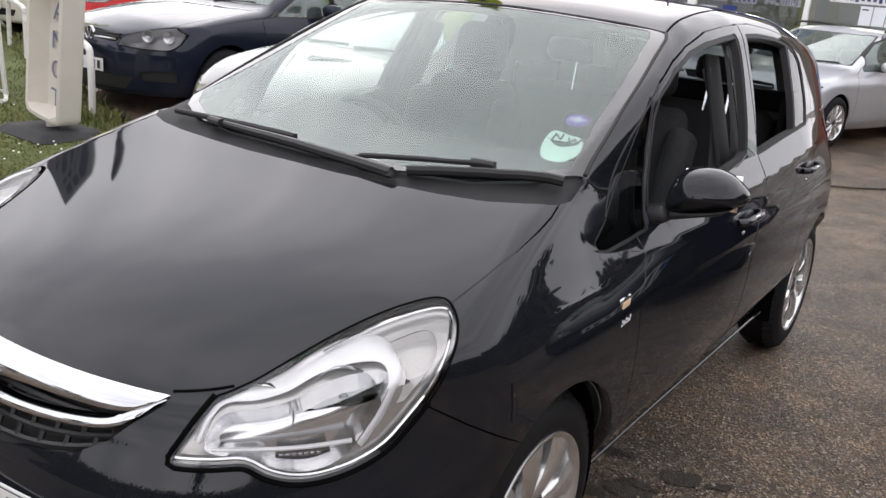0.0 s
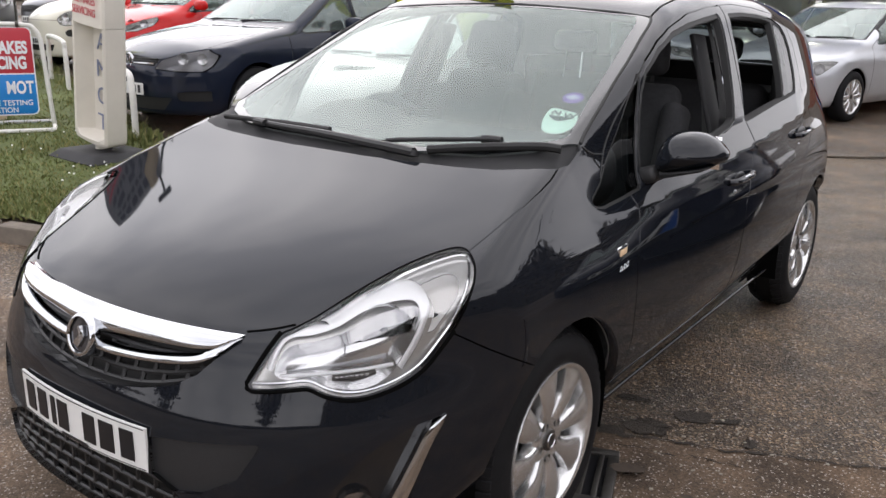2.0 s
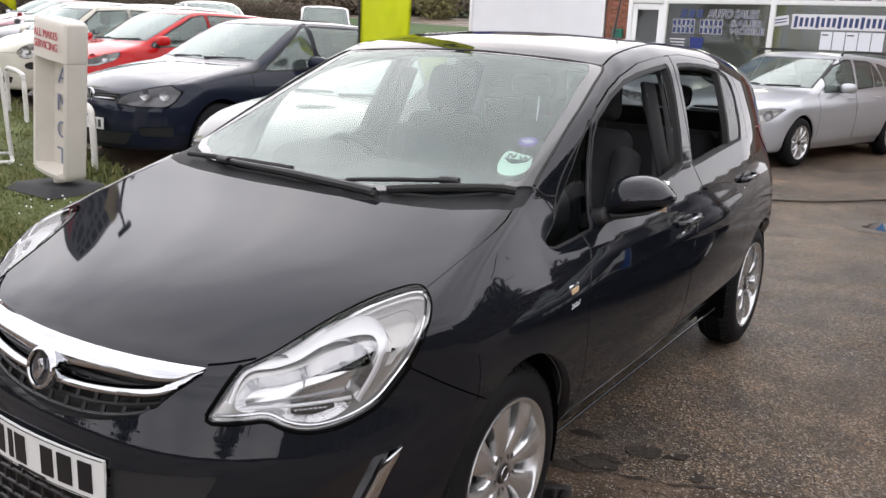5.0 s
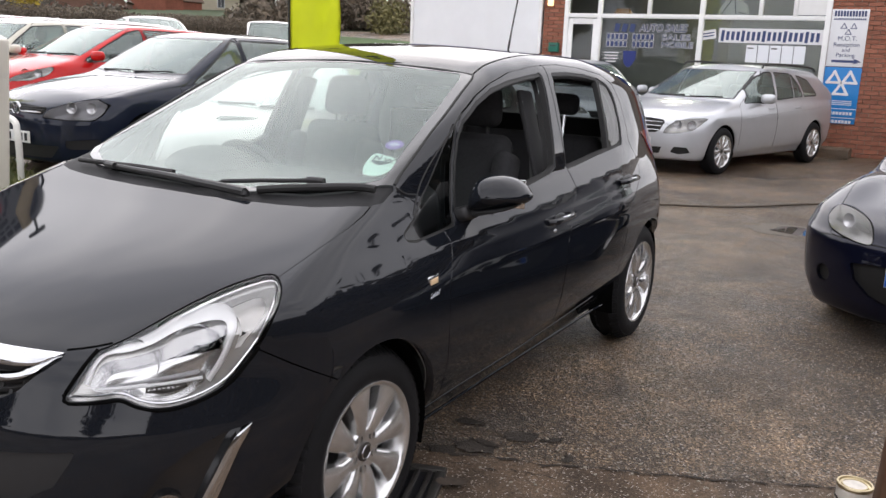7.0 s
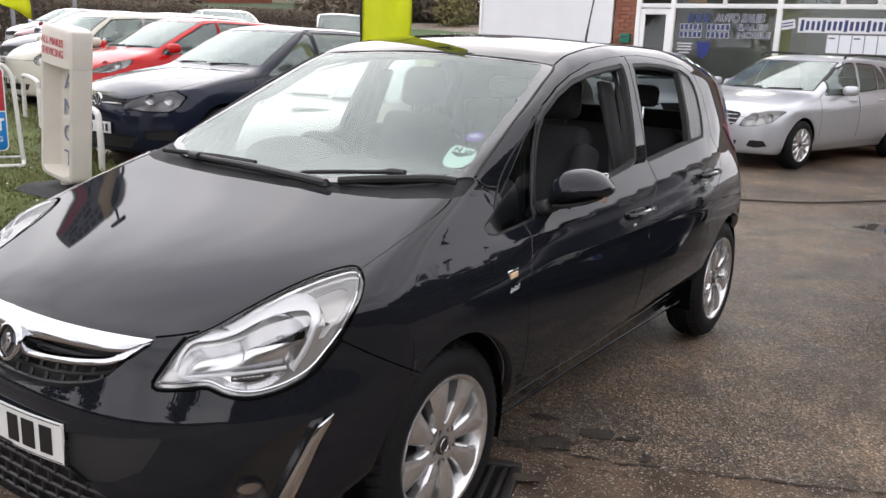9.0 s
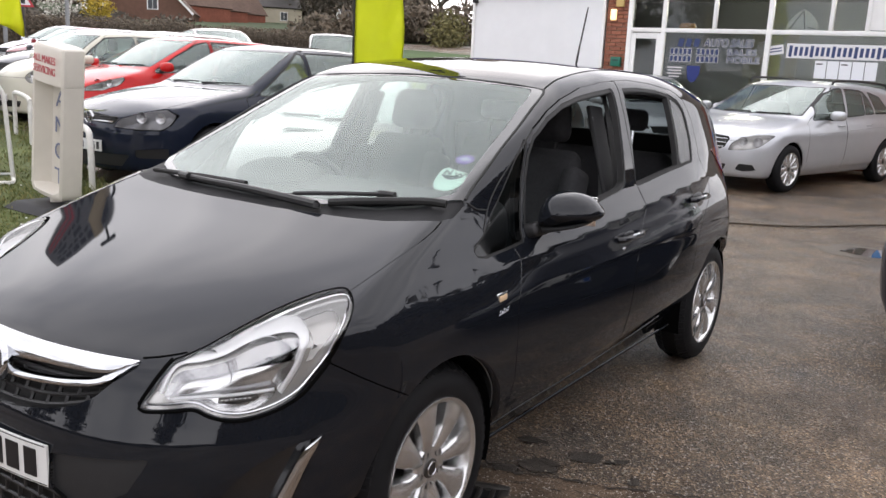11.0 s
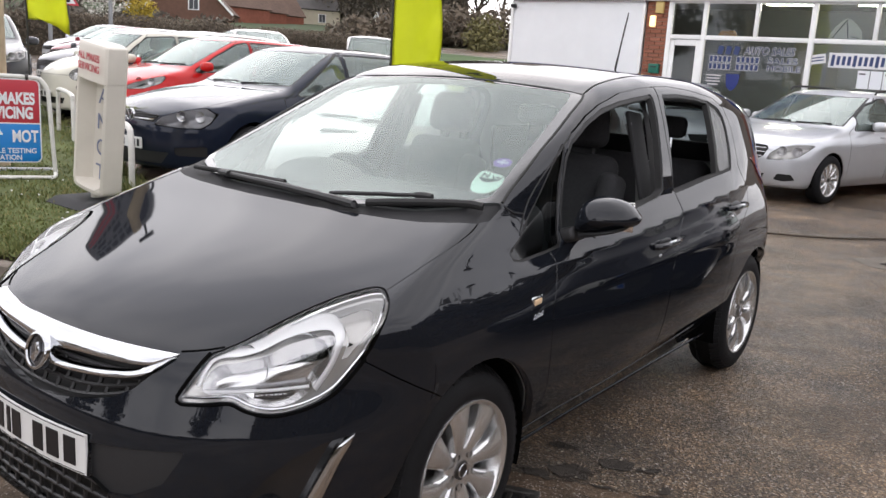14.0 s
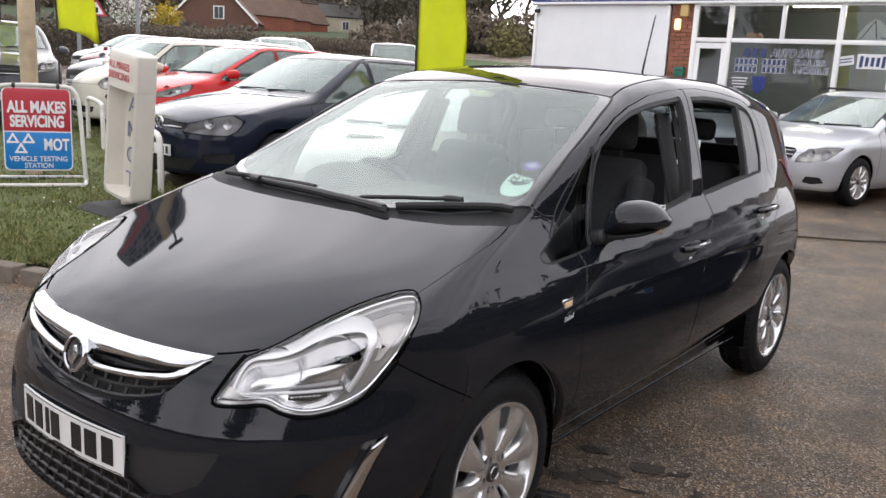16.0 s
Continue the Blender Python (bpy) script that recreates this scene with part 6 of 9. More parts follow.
VAN = car_spec(1.95, 2.0, 3.1, 0.85, 0.95, 0.95, 1.25, -0.1, 0.95, 1.15, na=0.15, nb=0.4, drop=0.04, hatch=0.12, tail_z=1.1, tumble=0.6)
build_car("panel_van", VAN, pose(-17.9, 20.4, 0.30, 0, 0, 42), WHITE, "white panel van behind the row of cars", 3.1, 2.0, 1.15, 0.33, windows=False, doors=False, ny=30, plate=False)
build_car("hatchback", SEDAN, pose(-14.6, 12.9, lot(-14.6, 12.9) + 0.12, 0, 0, 60), WHITE, "white car parked behind the first row", 2.6, 1.46, 0.92, 0.31, ny=30, bpillar=1.3, plate=False)


# ---- the place ----
def ground_material(name, tones, stone, glint, relief):
    """Old paving with loose grit, stains and damp patches."""
    m = bpy.data.materials.new(name)
    m.use_nodes = True
    t = m.node_tree
    b = t.nodes["Principled BSDF"]
    co = t.nodes.new("ShaderNodeTexCoord")

    def noise_node(scale, detail=4, rough=0.6):
        n = t.nodes.new("ShaderNodeTexNoise")
        n.inputs["Scale"].default_value, n.inputs["Detail"].default_value, n.inputs["Roughness"].default_value = scale, detail, rough
        t.links.new(co.outputs["Object"], n.inputs["Vector"])
        return n

    def ramp(src, *stops):
        r = t.nodes.new("ShaderNodeValToRGB")
        r.color_ramp.elements[0].position, r.color_ramp.elements[0].color = stops[0][0], (*stops[0][1], 1)
        r.color_ramp.elements[1].position, r.color_ramp.elements[1].color = stops[-1][0], (*stops[-1][1], 1)
        for p, c in stops[1:-1]:
            e = r.color_ramp.elements.new(p)
            e.color = (*c, 1)
        t.links.new(src, r.inputs["Fac"])
        return r

    def mix(kind, a, c, f):
        x = t.nodes.new("ShaderNodeMix")
        x.data_type, x.blend_type = "RGBA", kind
        if isinstance(f, float):
            x.inputs[0].default_value = f
        else:
            t.links.new(f, x.inputs[0])
        t.links.new(a, x.inputs[6])
        t.links.new(c, x.inputs[7])
        return x.outputs[2]
    broad = ramp(noise_node(0.55, 5).outputs["Fac"], (0.3, tones[0]), (0.52, tones[1]), (0.72, tones[2]))
    mid = ramp(noise_node(3.2, 6, 0.7).outputs["Fac"], (0.30, (0.34, 0.33, 0.32)), (0.47, (0.92, 0.90, 0.87)), (0.68, (1.8, 1.72, 1.62)))
    v = t.nodes.new("ShaderNodeTexVoronoi")
    v.inputs["Scale"].default_value = stone
    t.links.new(co.outputs["Object"], v.inputs["Vector"])
    stones = t.nodes.new("ShaderNodeSeparateColor")
    t.links.new(v.outputs["Color"], stones.inputs[0])
    # stone tones vary; the brightest carry painted wet glints
    grit = ramp(stones.outputs[0], (0.0, (0.20, 0.19, 0.18)), (0.6, (0.90, 0.87, 0.82)), (0.82, (1.5, 1.5, 1.46)), (0.94, (glint * 0.85, glint * 0.89, glint * 0.92)), (1.0, (glint * 1.3, glint * 1.42, glint * 1.52)))
    col = mix("MULTIPLY", broad.outputs["Color"], mid.outputs["Color"], 1.0)
    col = mix("MULTIPLY", col, grit.outputs["Color"], 1.0 if relief > 0.5 else 0.55)
    # scattered pale stones, with white wet glints painted into their colour
    glint_chips = ramp(stones.outputs[1], (0.93, (0.0, 0.0, 0.0)), (0.955, (0.75, 0.75, 0.75)))
    pale = t.nodes.new("ShaderNodeRGB")
    pale.outputs[0].default_value = (0.42, 0.38, 0.34, 1)
    col = mix("MIX", col, pale.outputs[0], glint_chips.outputs["Color"])
    t.links.new(col, b.inputs["Base Color"])
    wet = ramp(noise_node(0.8, 4).outputs["Fac"], (0.40, (0.28, 0.28, 0.28)), (0.62, (0.66, 0.66, 0.66)))
    t.links.new(wet.outputs["Color"], b.inputs["Roughness"])
    b.inputs["Specular IOR Level"].default_value = 0.5 if relief > 0.5 else 0.25
    if relief < 0.5:
        wet.color_ramp.elements[0].color, wet.color_ramp.elements[1].color = (0.68, 0.68, 0.68, 1), (0.9, 0.9, 0.9, 1)
    bp = t.nodes.new("ShaderNodeBump")
    bp.inputs["Strength"].default_value, bp.inputs["Distance"].default_value = relief, 0.009
    t.links.new(v.outputs["Distance"], bp.inputs["Height"])
    t.links.new(bp.outputs["Normal"], b.inputs["Normal"])
    return m


TARMAC = ground_material("worn_tarmac", ((0.034, 0.0245, 0.0160), (0.104, 0.073, 0.0465), (0.190, 0.134, 0.087)), 140, 2.7, 0.95)
CONCRETE = ground_material("old_concrete", ((0.066, 0.047, 0.033), (0.112, 0.080, 0.056), (0.160, 0.118, 0.085)), 190, 1.5, 0.35)
KERB = mat("kerb_stone", (0.15, 0.125, 0.10), rough=0.85, var=0.35, scale=16, bump=0.3, bscale=90)
GRASS = mat("grass_ground", (0.085, 0.105, 0.030), rough=0.95, var=0.5, scale=9, bump=0.5, bscale=60)


def kerb_y(x):
    return 0.56 + 0.30 * (x + 3.3)


# one sheet of ground out to the horizon
xs = sorted(set([-300, -150, -80, -50] + [round(-40 + 0.8 * i, 2) for i in range(48)] + [-1.6, -1.4, -1.0, 0, 2, 6, 20, 60, 150, 300]))
bm = bmesh.new()
vgrid = []
for x in xs:
    ys = [-300, -60, -10, kerb_y(max(x, -40)) - 0.02 if x < -1.5 else 0.5] + [kerb_y(max(x, -40)) + d if x < -1.5 else 0.56 + d for d in (0.02, 0.3, 1, 2, 4, 7, 11, 16, 24, 36, 60, 100, 200, 320)]
    vgrid.append([bm.verts.new((x, y, lot(x, y) - (0.05 if lot(x, y) > 0 else 0.0))) for y in ys])
for A, B in zip(vgrid, vgrid[1:]):
    for j in range(len(A) - 1):
        bm.faces.new((A[j], B[j], B[j + 1], A[j + 1]))
bmesh.ops.recalc_face_normals(bm, faces=bm.faces[:])
ground = tagged(part("ground", bm, TARMAC, None, smooth=0), kind="structure")

# car park behind the verge and the verge itself
def sheet(name, inside, material, lift, step=0.25, x0=-16.0, x1=-1.7, y0=-5.0, y1=9.0):
    bm = bmesh.new()
    cache = {}

    def vert(i, j):
        if (i, j) not in cache:
            x, y = x0 + i * step, y0 + j * step
            cache[i, j] = bm.verts.new((x, y, lot(x, y) + lift + 0.008 * noise.noise((x * 1.7, y * 1.7, 0))))
        return cache[i, j]
    for i in range(int((x1 - x0) / step)):
        for j in range(int((y1 - y0) / step)):
            if inside(x0 + (i + 0.5) * step, y0 + (j + 0.5) * step):
                bm.faces.new((vert(i, j), vert(i + 1, j), vert(i + 1, j + 1), vert(i, j + 1)))
    bmesh.ops.recalc_face_normals(bm, faces=bm.faces[:])
    return tagged(part(name, bm, material, None), kind="structure")


def rails_y(x):
    return 2.85 - 0.43 * (x + 5.2)


verge = sheet("verge", lambda x, y: kerb_y(x) + 0.10 < y < rails_y(x) + 0.15, GRASS, 0.0)
carpark = sheet("car_park", lambda x, y: y >= rails_y(x) + 0.12, TARMAC, 0.0, 0.5, -45, -1.7, -5, 26)

# concrete crossing between road and forecourt, in slabs
pave = tagged(part("pavement", prism([(-9, -1.25), (-1.0, 0.30), (-0.3, 0.26), (0.62, 0.65), (1.32, 0.93), (2.1, 1.31), (4.5, 2.45), (6.0, 2.3), (6.0, -0.9), (-9, -3.0)], 0.03, "z", (0, 0, -0.011)), CONCRETE, None, smooth=0), kind="structure")

# kerb stones
kst = new("kerb")
tagged(kst, "worn concrete kerb stones along the grass verge", "kerb", kind="structure")
kmesh = None
for i in range(16):
    x = -1.95 - 0.92 * i
    ang = math.degrees(math.atan(0.30))
    if kmesh is None:
        o = part("kerb_stone", box((0.90, 0.13, 0.24), (0, 0, -0.02), 0.018, None, 2), KERB, kst)
        kmesh = o.data
    else:
        o = new("kerb_stone", kmesh)
        o.parent = kst
    o.matrix_basis = pose(x, kerb_y(x) + 0.04, 0.0 + 0.004 * (i % 3), 0, 0, ang)

# ---- shop ----
BRICK = mat("red_brick", (0.27, 0.105, 0.065), rough=0.85, var=0.3, scale=25, bump=0.3, bscale=120, rand=0.22)
MORTAR = mat("mortar", (0.30, 0.26, 0.22), rough=0.9, var=0.2, scale=20)
WHITEPAINT = mat("white_frame_paint", (0.82, 0.82, 0.81), rough=0.4, var=0.06, scale=8)
FASCIA = mat("blue_fascia", (0.012, 0.03, 0.16), rough=0.3, var=0.06, scale=6)
Y = 14.2


def wall_box(name, x0, x1, z0, z1, material, y0=Y, th=0.25, label=""):
    o = part(name, box((x1 - x0, th, z1 - z0), ((x0 + x1) / 2, y0 + th / 2, (z0 + z1) / 2)), material, None, smooth=0)
    return tagged(o, label, kind="structure")


pier_l = wall_box("wall_pier", -5.2, -4.72, 0, 2.93, MORTAR, Y + 0.012)
pier_r = wall_box("wall_side", 0.06, 2.4, 0, 4.3, MORTAR, Y + 0.012)
white_wall = wall_box("wall_white", -8.30, -5.26, 0, 2.93, mat("white_panel_wall", (0.80, 0.82, 0.84), rough=0.5, var=0.05, scale=3), Y - 0.02)
for x in (-8.30, -5.27):
    tagged(part("trim", box((0.06, 0.05, 2.9), (x + 0.02, Y - 0.04, 1.45), 0.008), WHITEPAINT, None), kind="structure")
fascia = wall_box("fascia", -8.34, 0.06, 2.95, 3.75, FASCIA, Y - 0.08, 0.3)
part("fascia_edge", box((8.42, 0.04, 0.05), (-4.14, Y - 0.10, 2.955), 0.008), WHITEPAINT, fascia)
for i in range(26):
    part("fascia_text_bar", box((0.03 + 0.05 * ((i * 7) % 3), 0.004, 0.028), (-8.0 + 0.1 * i + 0.03 * ((i * 5) % 2), Y - 0.083, 3.03)), WHITEPAINT, fascia)
wall_box("wall_upper", -8.3, 0.06, 3.75, 4.3, MORTAR, Y)
wall_box("wall_back", -8.3, 2.4, 0, 4.3, mat("inner_wall", (0.34, 0.34, 0.35), rough=0.9, var=0.15, scale=2), Y + 4.0)
wall_box("wall_right", 2.2, 2.4, 0, 4.3, MORTAR, Y + 0.27, 3.7)
wall_box("wall_left", -8.3, -8.1, 0, 4.3, MORTAR, Y + 0.25, 4.0)
tagged(part("ceiling", box((8.4, 4.0, 0.1), (-4.1, Y + 2.2, 3.15)), mat("shop_ceiling", (0.72, 0.71, 0.68), rough=0.9, var=0.1, scale=2), None, smooth=0), kind="structure")
tagged(part("roof", box((11.0, 4.5, 0.15), (-2.95, Y + 2.2, 4.36)), MORTAR, None, smooth=0), kind="structure")
shop_floor = tagged(part("floor", box((8.2, 3.8, 0.1), (-4.1, Y + 2.1, 0.10)), mat("shop_floor", (0.25, 0.23, 0.20), rough=0.5, var=0.2, scale=3), None, smooth=0), kind="structure")

# shop front: posts, transoms and panes
front_w = thing("shop_window", pose(0, Y, 0), "white-framed shop window with lettered panes", "window", kind="structure")
posts = ((-4.70, 0, 2.93, 0.09), (-4.02, 0, 2.93, 0.08), (-3.06, 2.3, 2.93, 0.07), (-2.08, 0, 2.93, 0.09), (-1.07, 2.3, 2.93, 0.07), (-0.50, 2.3, 2.93, 0.07), (0.03, 0, 2.93, 0.09))
for x, z0, z1, w in posts:
    part("post", box((w, 0.10, z1 - z0), (x, 0, (z0 + z1) / 2), 0.008), WHITEPAINT, front_w)
for z, h in ((2.275, 0.08), (2.92, 0.06), (0.42, 0.10)):
    for x0, x1 in zip((-4.70, -4.02, -2.08), (-4.02, -2.08, 0.03)):
        if z < 1 and x0 == -4.70:
            continue
        part("transom", box((x1 - x0 - 0.085, 0.09, h), ((x0 + x1) / 2, 0.002, z), 0.008), WHITEPAINT, front_w)
SHOPGLASS = glass_mat("shop_glass", (0.74, 0.78, 0.80), 1.52)
tops = [p[0] for p in posts]
for x0, x1 in zip(tops, tops[1:]):
    o = part("pane", box((x1 - x0 - 0.08, 0.008, 0.58), ((x0 + x1) / 2, 0.01, 2.605)), SHOPGLASS, front_w, smooth=0)
    o.visible_shadow = False
for x0, x1 in ((-4.02, -2.08), (-2.08, 0.03)):
    o = part("pane", box((x1 - x0 - 0.09, 0.008, 1.76), ((x0 + x1) / 2, 0.01, 1.355)), SHOPGLASS, front_w, smooth=0)
    o.visible_shadow = False
tagged(part("wall_plinth", box((4.05, 0.2, 0.37), (-2.0, Y + 0.04, 0.185)), BRICK, None, smooth=0), kind="structure")
# white infill at the right end of the top lights
part("infill_panel", box((0.45, 0.02, 0.56), (-0.24, -0.012, 2.61), 0.003), WHITEPAINT, front_w)
# glazed door
door = thing("door_1", pose(-4.36, Y + 0.01, 0), "white-framed glazed shop door, closed", "door", kind="structure")
for x in (-0.255, 0.255):
    part("stile", box((0.09, 0.05, 2.2), (x, 0, 1.12), 0.006), WHITEPAINT, door)
for z, h in ((0.15, 0.26), (2.17, 0.11)):
    part("rail", box((0.42, 0.048, h), (0, 0, z), 0.006), WHITEPAINT, door)
o = part("pane", box((0.42, 0.008, 1.86), (0, 0, 1.2)), SHOPGLASS, door, smooth=0)
o.visible_shadow = False
part("door_handle", tube([(0.25, -0.03, 0.95), (0.25, -0.06, 0.97), (0.25, -0.06, 1.15), (0.25, -0.03, 1.17)], 0.009, 8), DARK_METAL, door)

# letters on the glass
LETTER_B = mat("blue_vinyl", (0.035, 0.055, 0.15), rough=0.4, var=0.05)
LETTER_W = mat("white_vinyl", (0.72, 0.72, 0.74), rough=0.5, var=0.04)


def window_text(text, x, z, size, material=LETTER_B, squeeze=1.0, shear=0.0, halo=True, width=None):
    bm = lettering(text, size, 0.003, "CENTER", squeeze, shear)
    if width:
        xs_ = [v.co.x for v in bm.verts]
        k = width / (max(xs_) - min(xs_))
        bmesh.ops.scale(bm, vec=(k, 1, 1), verts=bm.verts[:])
    bm.transform(pose(x, Y - 0.012, z))
    sign = part("window_lettering", bm, material, None, smooth=0)
    tagged(sign, "dark blue vinyl letters with pale edge on the glass", "lettering")
    if halo:
        bm = lettering(text, size, 0.001, "CENTER", squeeze, shear)
        if width:
            bmesh.ops.scale(bm, vec=(k, 1, 1), verts=bm.verts[:])
        for dx, dz in ((0.011, 0), (-0.011, 0), (0, 0.011), (0, -0.011)):
            b2 = bm.copy()
            b2.transform(pose(x + dx, Y - 0.006, z + dz))
            part("letter_edge", b2, LETTER_W, sign, smooth=0)
        bm.free()
    return sign


window_text("AUTO SALES", -2.78, 2.06, 0.19, width=0.90, shear=0.2)
for i in range(3):
    tagged(part("window_lettering", box((0.10, 0.004, 0.15), (-3.66 + 0.15 * i, Y - 0.012, 2.06), 0.0, (0, 12, 0)), LETTER_B, None, smooth=0), "dark blue vinyl block letter shape on the glass", "lettering")
for z in (1.90, 1.765):
    sgn = tagged(part("window_lettering", box((0.006, 0.004, 0.006), (-3.8, Y - 0.011, z)), LETTER_B, None, smooth=0), "row of dark blue vinyl number bars on glass", "lettering")
    for i in range(11):
        if i == 5:
            continue
        part("number_bar", box((0.055, 0.004, 0.10), (-3.82 + 0.085 * i, Y - 0.012, z)), LETTER_B, sgn, smooth=0)
        part("number_edge", box((0.072, 0.002, 0.117), (-3.82 + 0.085 * i, Y - 0.007, z)), LETTER_W, sgn, smooth=0)
window_text("SALES", -2.52, 1.90, 0.14, width=0.52)
window_text("MOBILE", -2.49, 1.765, 0.14, width=0.58)
part_sign = tagged(part("web_banner", box((1.74, 0.006, 0.25), (-0.88, Y - 0.012, 1.965), 0.0), LETTER_W, None, smooth=0), "white banner strip with dark blue bars", "sign")
for i in range(19):
    part("banner_bar", box((0.052, 0.004, 0.15 if i % 4 else 0.19), (-1.68 + 0.088 * i, Y - 0.017, 1.96), 0.0, (0, 3, 0)), LETTER_B, part_sign, smooth=0)
tag1 = tagged(part("small_banner", box((0.26, 0.006, 0.16), (-1.93, Y - 0.012, 1.97), 0.0, (0, -10, 0)), LETTER_W, None, smooth=0), "small tilted white label with blue bars", "sign")
for z in (1.945, 1.995):
    part("label_bar", box((0.2, 0.003, 0.02), (-1.93, Y - 0.016, z), 0.0, (0, -10, 0)), LETTER_B, tag1, smooth=0)
for i in range(5):
    ps = tagged(part("paper_notice", box((0.185, 0.003, 0.30), (-1.16 + 0.20 * i, Y - 0.002, 1.66)), mat("white_paper", (0.80, 0.82, 0.86), rough=0.8, var=0.03), None, smooth=0), "white paper notice taped to the window glass", "notice", "paper notices in the window")
    if i in (0, 2):
        part("notice_bar", box((0.10, 0.002, 0.02), (-1.18 + 0.20 * i, Y - 0.006, 1.755)), INK, ps, smooth=0)
shield = tagged(part("shield_sticker", prism([(-0.13, 0.14), (0.13, 0.14), (0.12, -0.02), (0.05, -0.14), (-0.02, -0.17), (-0.10, -0.10)], 0.004, "y", (-3.38, Y - 0.01, 1.50)), mat("royal_blue_vinyl", (0.02, 0.035, 0.18), rough=0.4, var=0.05), None, smooth=0), "royal blue shield sticker on the window", "sticker")
for i, w in enumerate((0.3, 0.26, 0.28, 0.2)):
    tagged(part("opening_hours_bar", box((w, 0.003, 0.022), (-3.74, Y - 0.01, 1.60 - 0.055 * i)), LETTER_W, None, smooth=0), "thin white vinyl line on the glass", "lettering", "opening hours lines")

# wall board and signs at the right
board = thing("wall_sign", pose(0.365, Y, 0), "tall white and blue testing centre sign on brick", "sign")
SIGNW = mat("sign_white", (0.76, 0.77, 0.79), rough=0.4, var=0.05, scale=5)
SIGNB = mat("sign_blue", (0.010, 0.19, 0.52), rough=0.35, var=0.05, scale=5)
part("white_board", box((0.57, 0.02, 0.93), (0, -0.012, 1.965), 0.003), SIGNW, board)
part("blue_board", box((0.57, 0.02, 0.94), (0, -0.012, 1.02), 0.003), SIGNB, board)
for i, (w, z, hh) in enumerate(((0.5, 2.36, 0.09), (0.5, 2.27, 0.03))):
    n = 11 if i == 0 else 16
    for k in range(n):
        part("name_bar", box((w / n * 0.7, 0.003, hh), (-w / 2 + (k + 0.5) * w / n, -0.025, z)), LETTER_B, board, smooth=0)
for text, z, sz in (("M.O.T.", 1.955, 0.10), ("Reception", 1.855, 0.095), ("and", 1.77, 0.085), ("Parking", 1.685, 0.095)):
    bm = lettering(text, sz, 0.003, squeeze=1.05)
    bm.transform(pose(0.0, -0.025, z))
    part("letters", bm, LETTER_B, board, smooth=0)
part("arrow", prism([(-0.22, 0.02), (0.12, 0.02), (0.12, 0.045), (0.24, 0), (0.12, -0.045), (0.12, -0.02), (-0.22, -0.02)], 0.004, "y", (0.02, -0.025, 1.585)), LETTER_B, board, smooth=0)


def triangle_ring(parent, cx, cz, s, w, material, y=-0.025):
    """An open triangle made of three strokes."""
    pts = [(cx, cz + s * 0.62), (cx - s * 0.62, cz - s * 0.45), (cx + s * 0.62, cz - s * 0.45)]
    for k, (a, b) in enumerate(zip(pts, pts[1:] + pts[:1])):
        l = math.hypot(b[0] - a[0], b[1] - a[1])
        part("triangle_stroke", box((l + w, 0.003, w), ((a[0] + b[0]) / 2, y - 0.0007 * k, (a[1] + b[1]) / 2), 0.0, (0, -math.degrees(math.atan2(b[1] - a[1], b[0] - a[0])), 0)), material, parent, smooth=0)


for cx, cz in ((-0.075, 2.155), (0.075, 2.155), (0.0, 2.06)):
    triangle_ring(board, cx, cz, 0.075, 0.012, LETTER_B)
for cx, cz in ((-0.12, 1.31), (0.12, 1.31), (0.0, 1.12)):
    triangle_ring(board, cx, cz, 0.17, 0.042, LETTER_W)
for z in (0.93, 0.90, 0.87):
    part("text_bar", box((0.4, 0.003, 0.012), (0, -0.025, z)), LETTER_W, board, smooth=0)
for z in (0.80, 0.65):
    part("band_line", box((0.57, 0.003, 0.012), (0, -0.024, z)), LETTER_W, board, smooth=0)
for z in (0.725, 0.585):
    for k in range(9):
        part("text_bar", box((0.038, 0.003, 0.05), (-0.21 + 0.052 * k, -0.025, z)), LETTER_W, board, smooth=0)
# wall fittings
tagged(part("alarm_box", box((0.16, 0.07, 0.22), (-4.93, Y - 0.03, 2.81), 0.012), mat("yellowed_plastic", (0.62, 0.46, 0.18), rough=0.5, var=0.08), None), "yellowed plastic alarm box on the brick pier", "alarm box")
wl = tagged(part("wall_light", box((0.11, 0.08, 0.21), (-5.05, Y - 0.04, 2.55), 0.02, None, 3), mat("warm_lamp_glass", (1.0, 0.78, 0.42), rough=0.4, emit=1.2), None), "lit warm bulkhead light on the brick pier", "wall lamp")
gb = tagged(part("letter_box", box((0.2, 0.10, 0.18), (-4.92, Y - 0.05, 1.66), 0.012), mat("green_metal", (0.012, 0.13, 0.09), rough=0.4, var=0.1), None), "dark green metal letter box on the pier", "letter box")
part("slot", box((0.13, 0.006, 0.02), (-4.92, Y - 0.101, 1.69)), INK, gb)
cctv = thing("security_camera", pose(-8.22, Y - 0.05, 2.80), "small black security camera on the wall corner", "security camera")
part("housing", box((0.07, 0.16, 0.07), (0, -0.06, 0), 0.012), INK, cctv)
part("bracket", box((0.03, 0.06, 0.03), (0, 0.02, 0.03)), DARK_METAL, cctv)
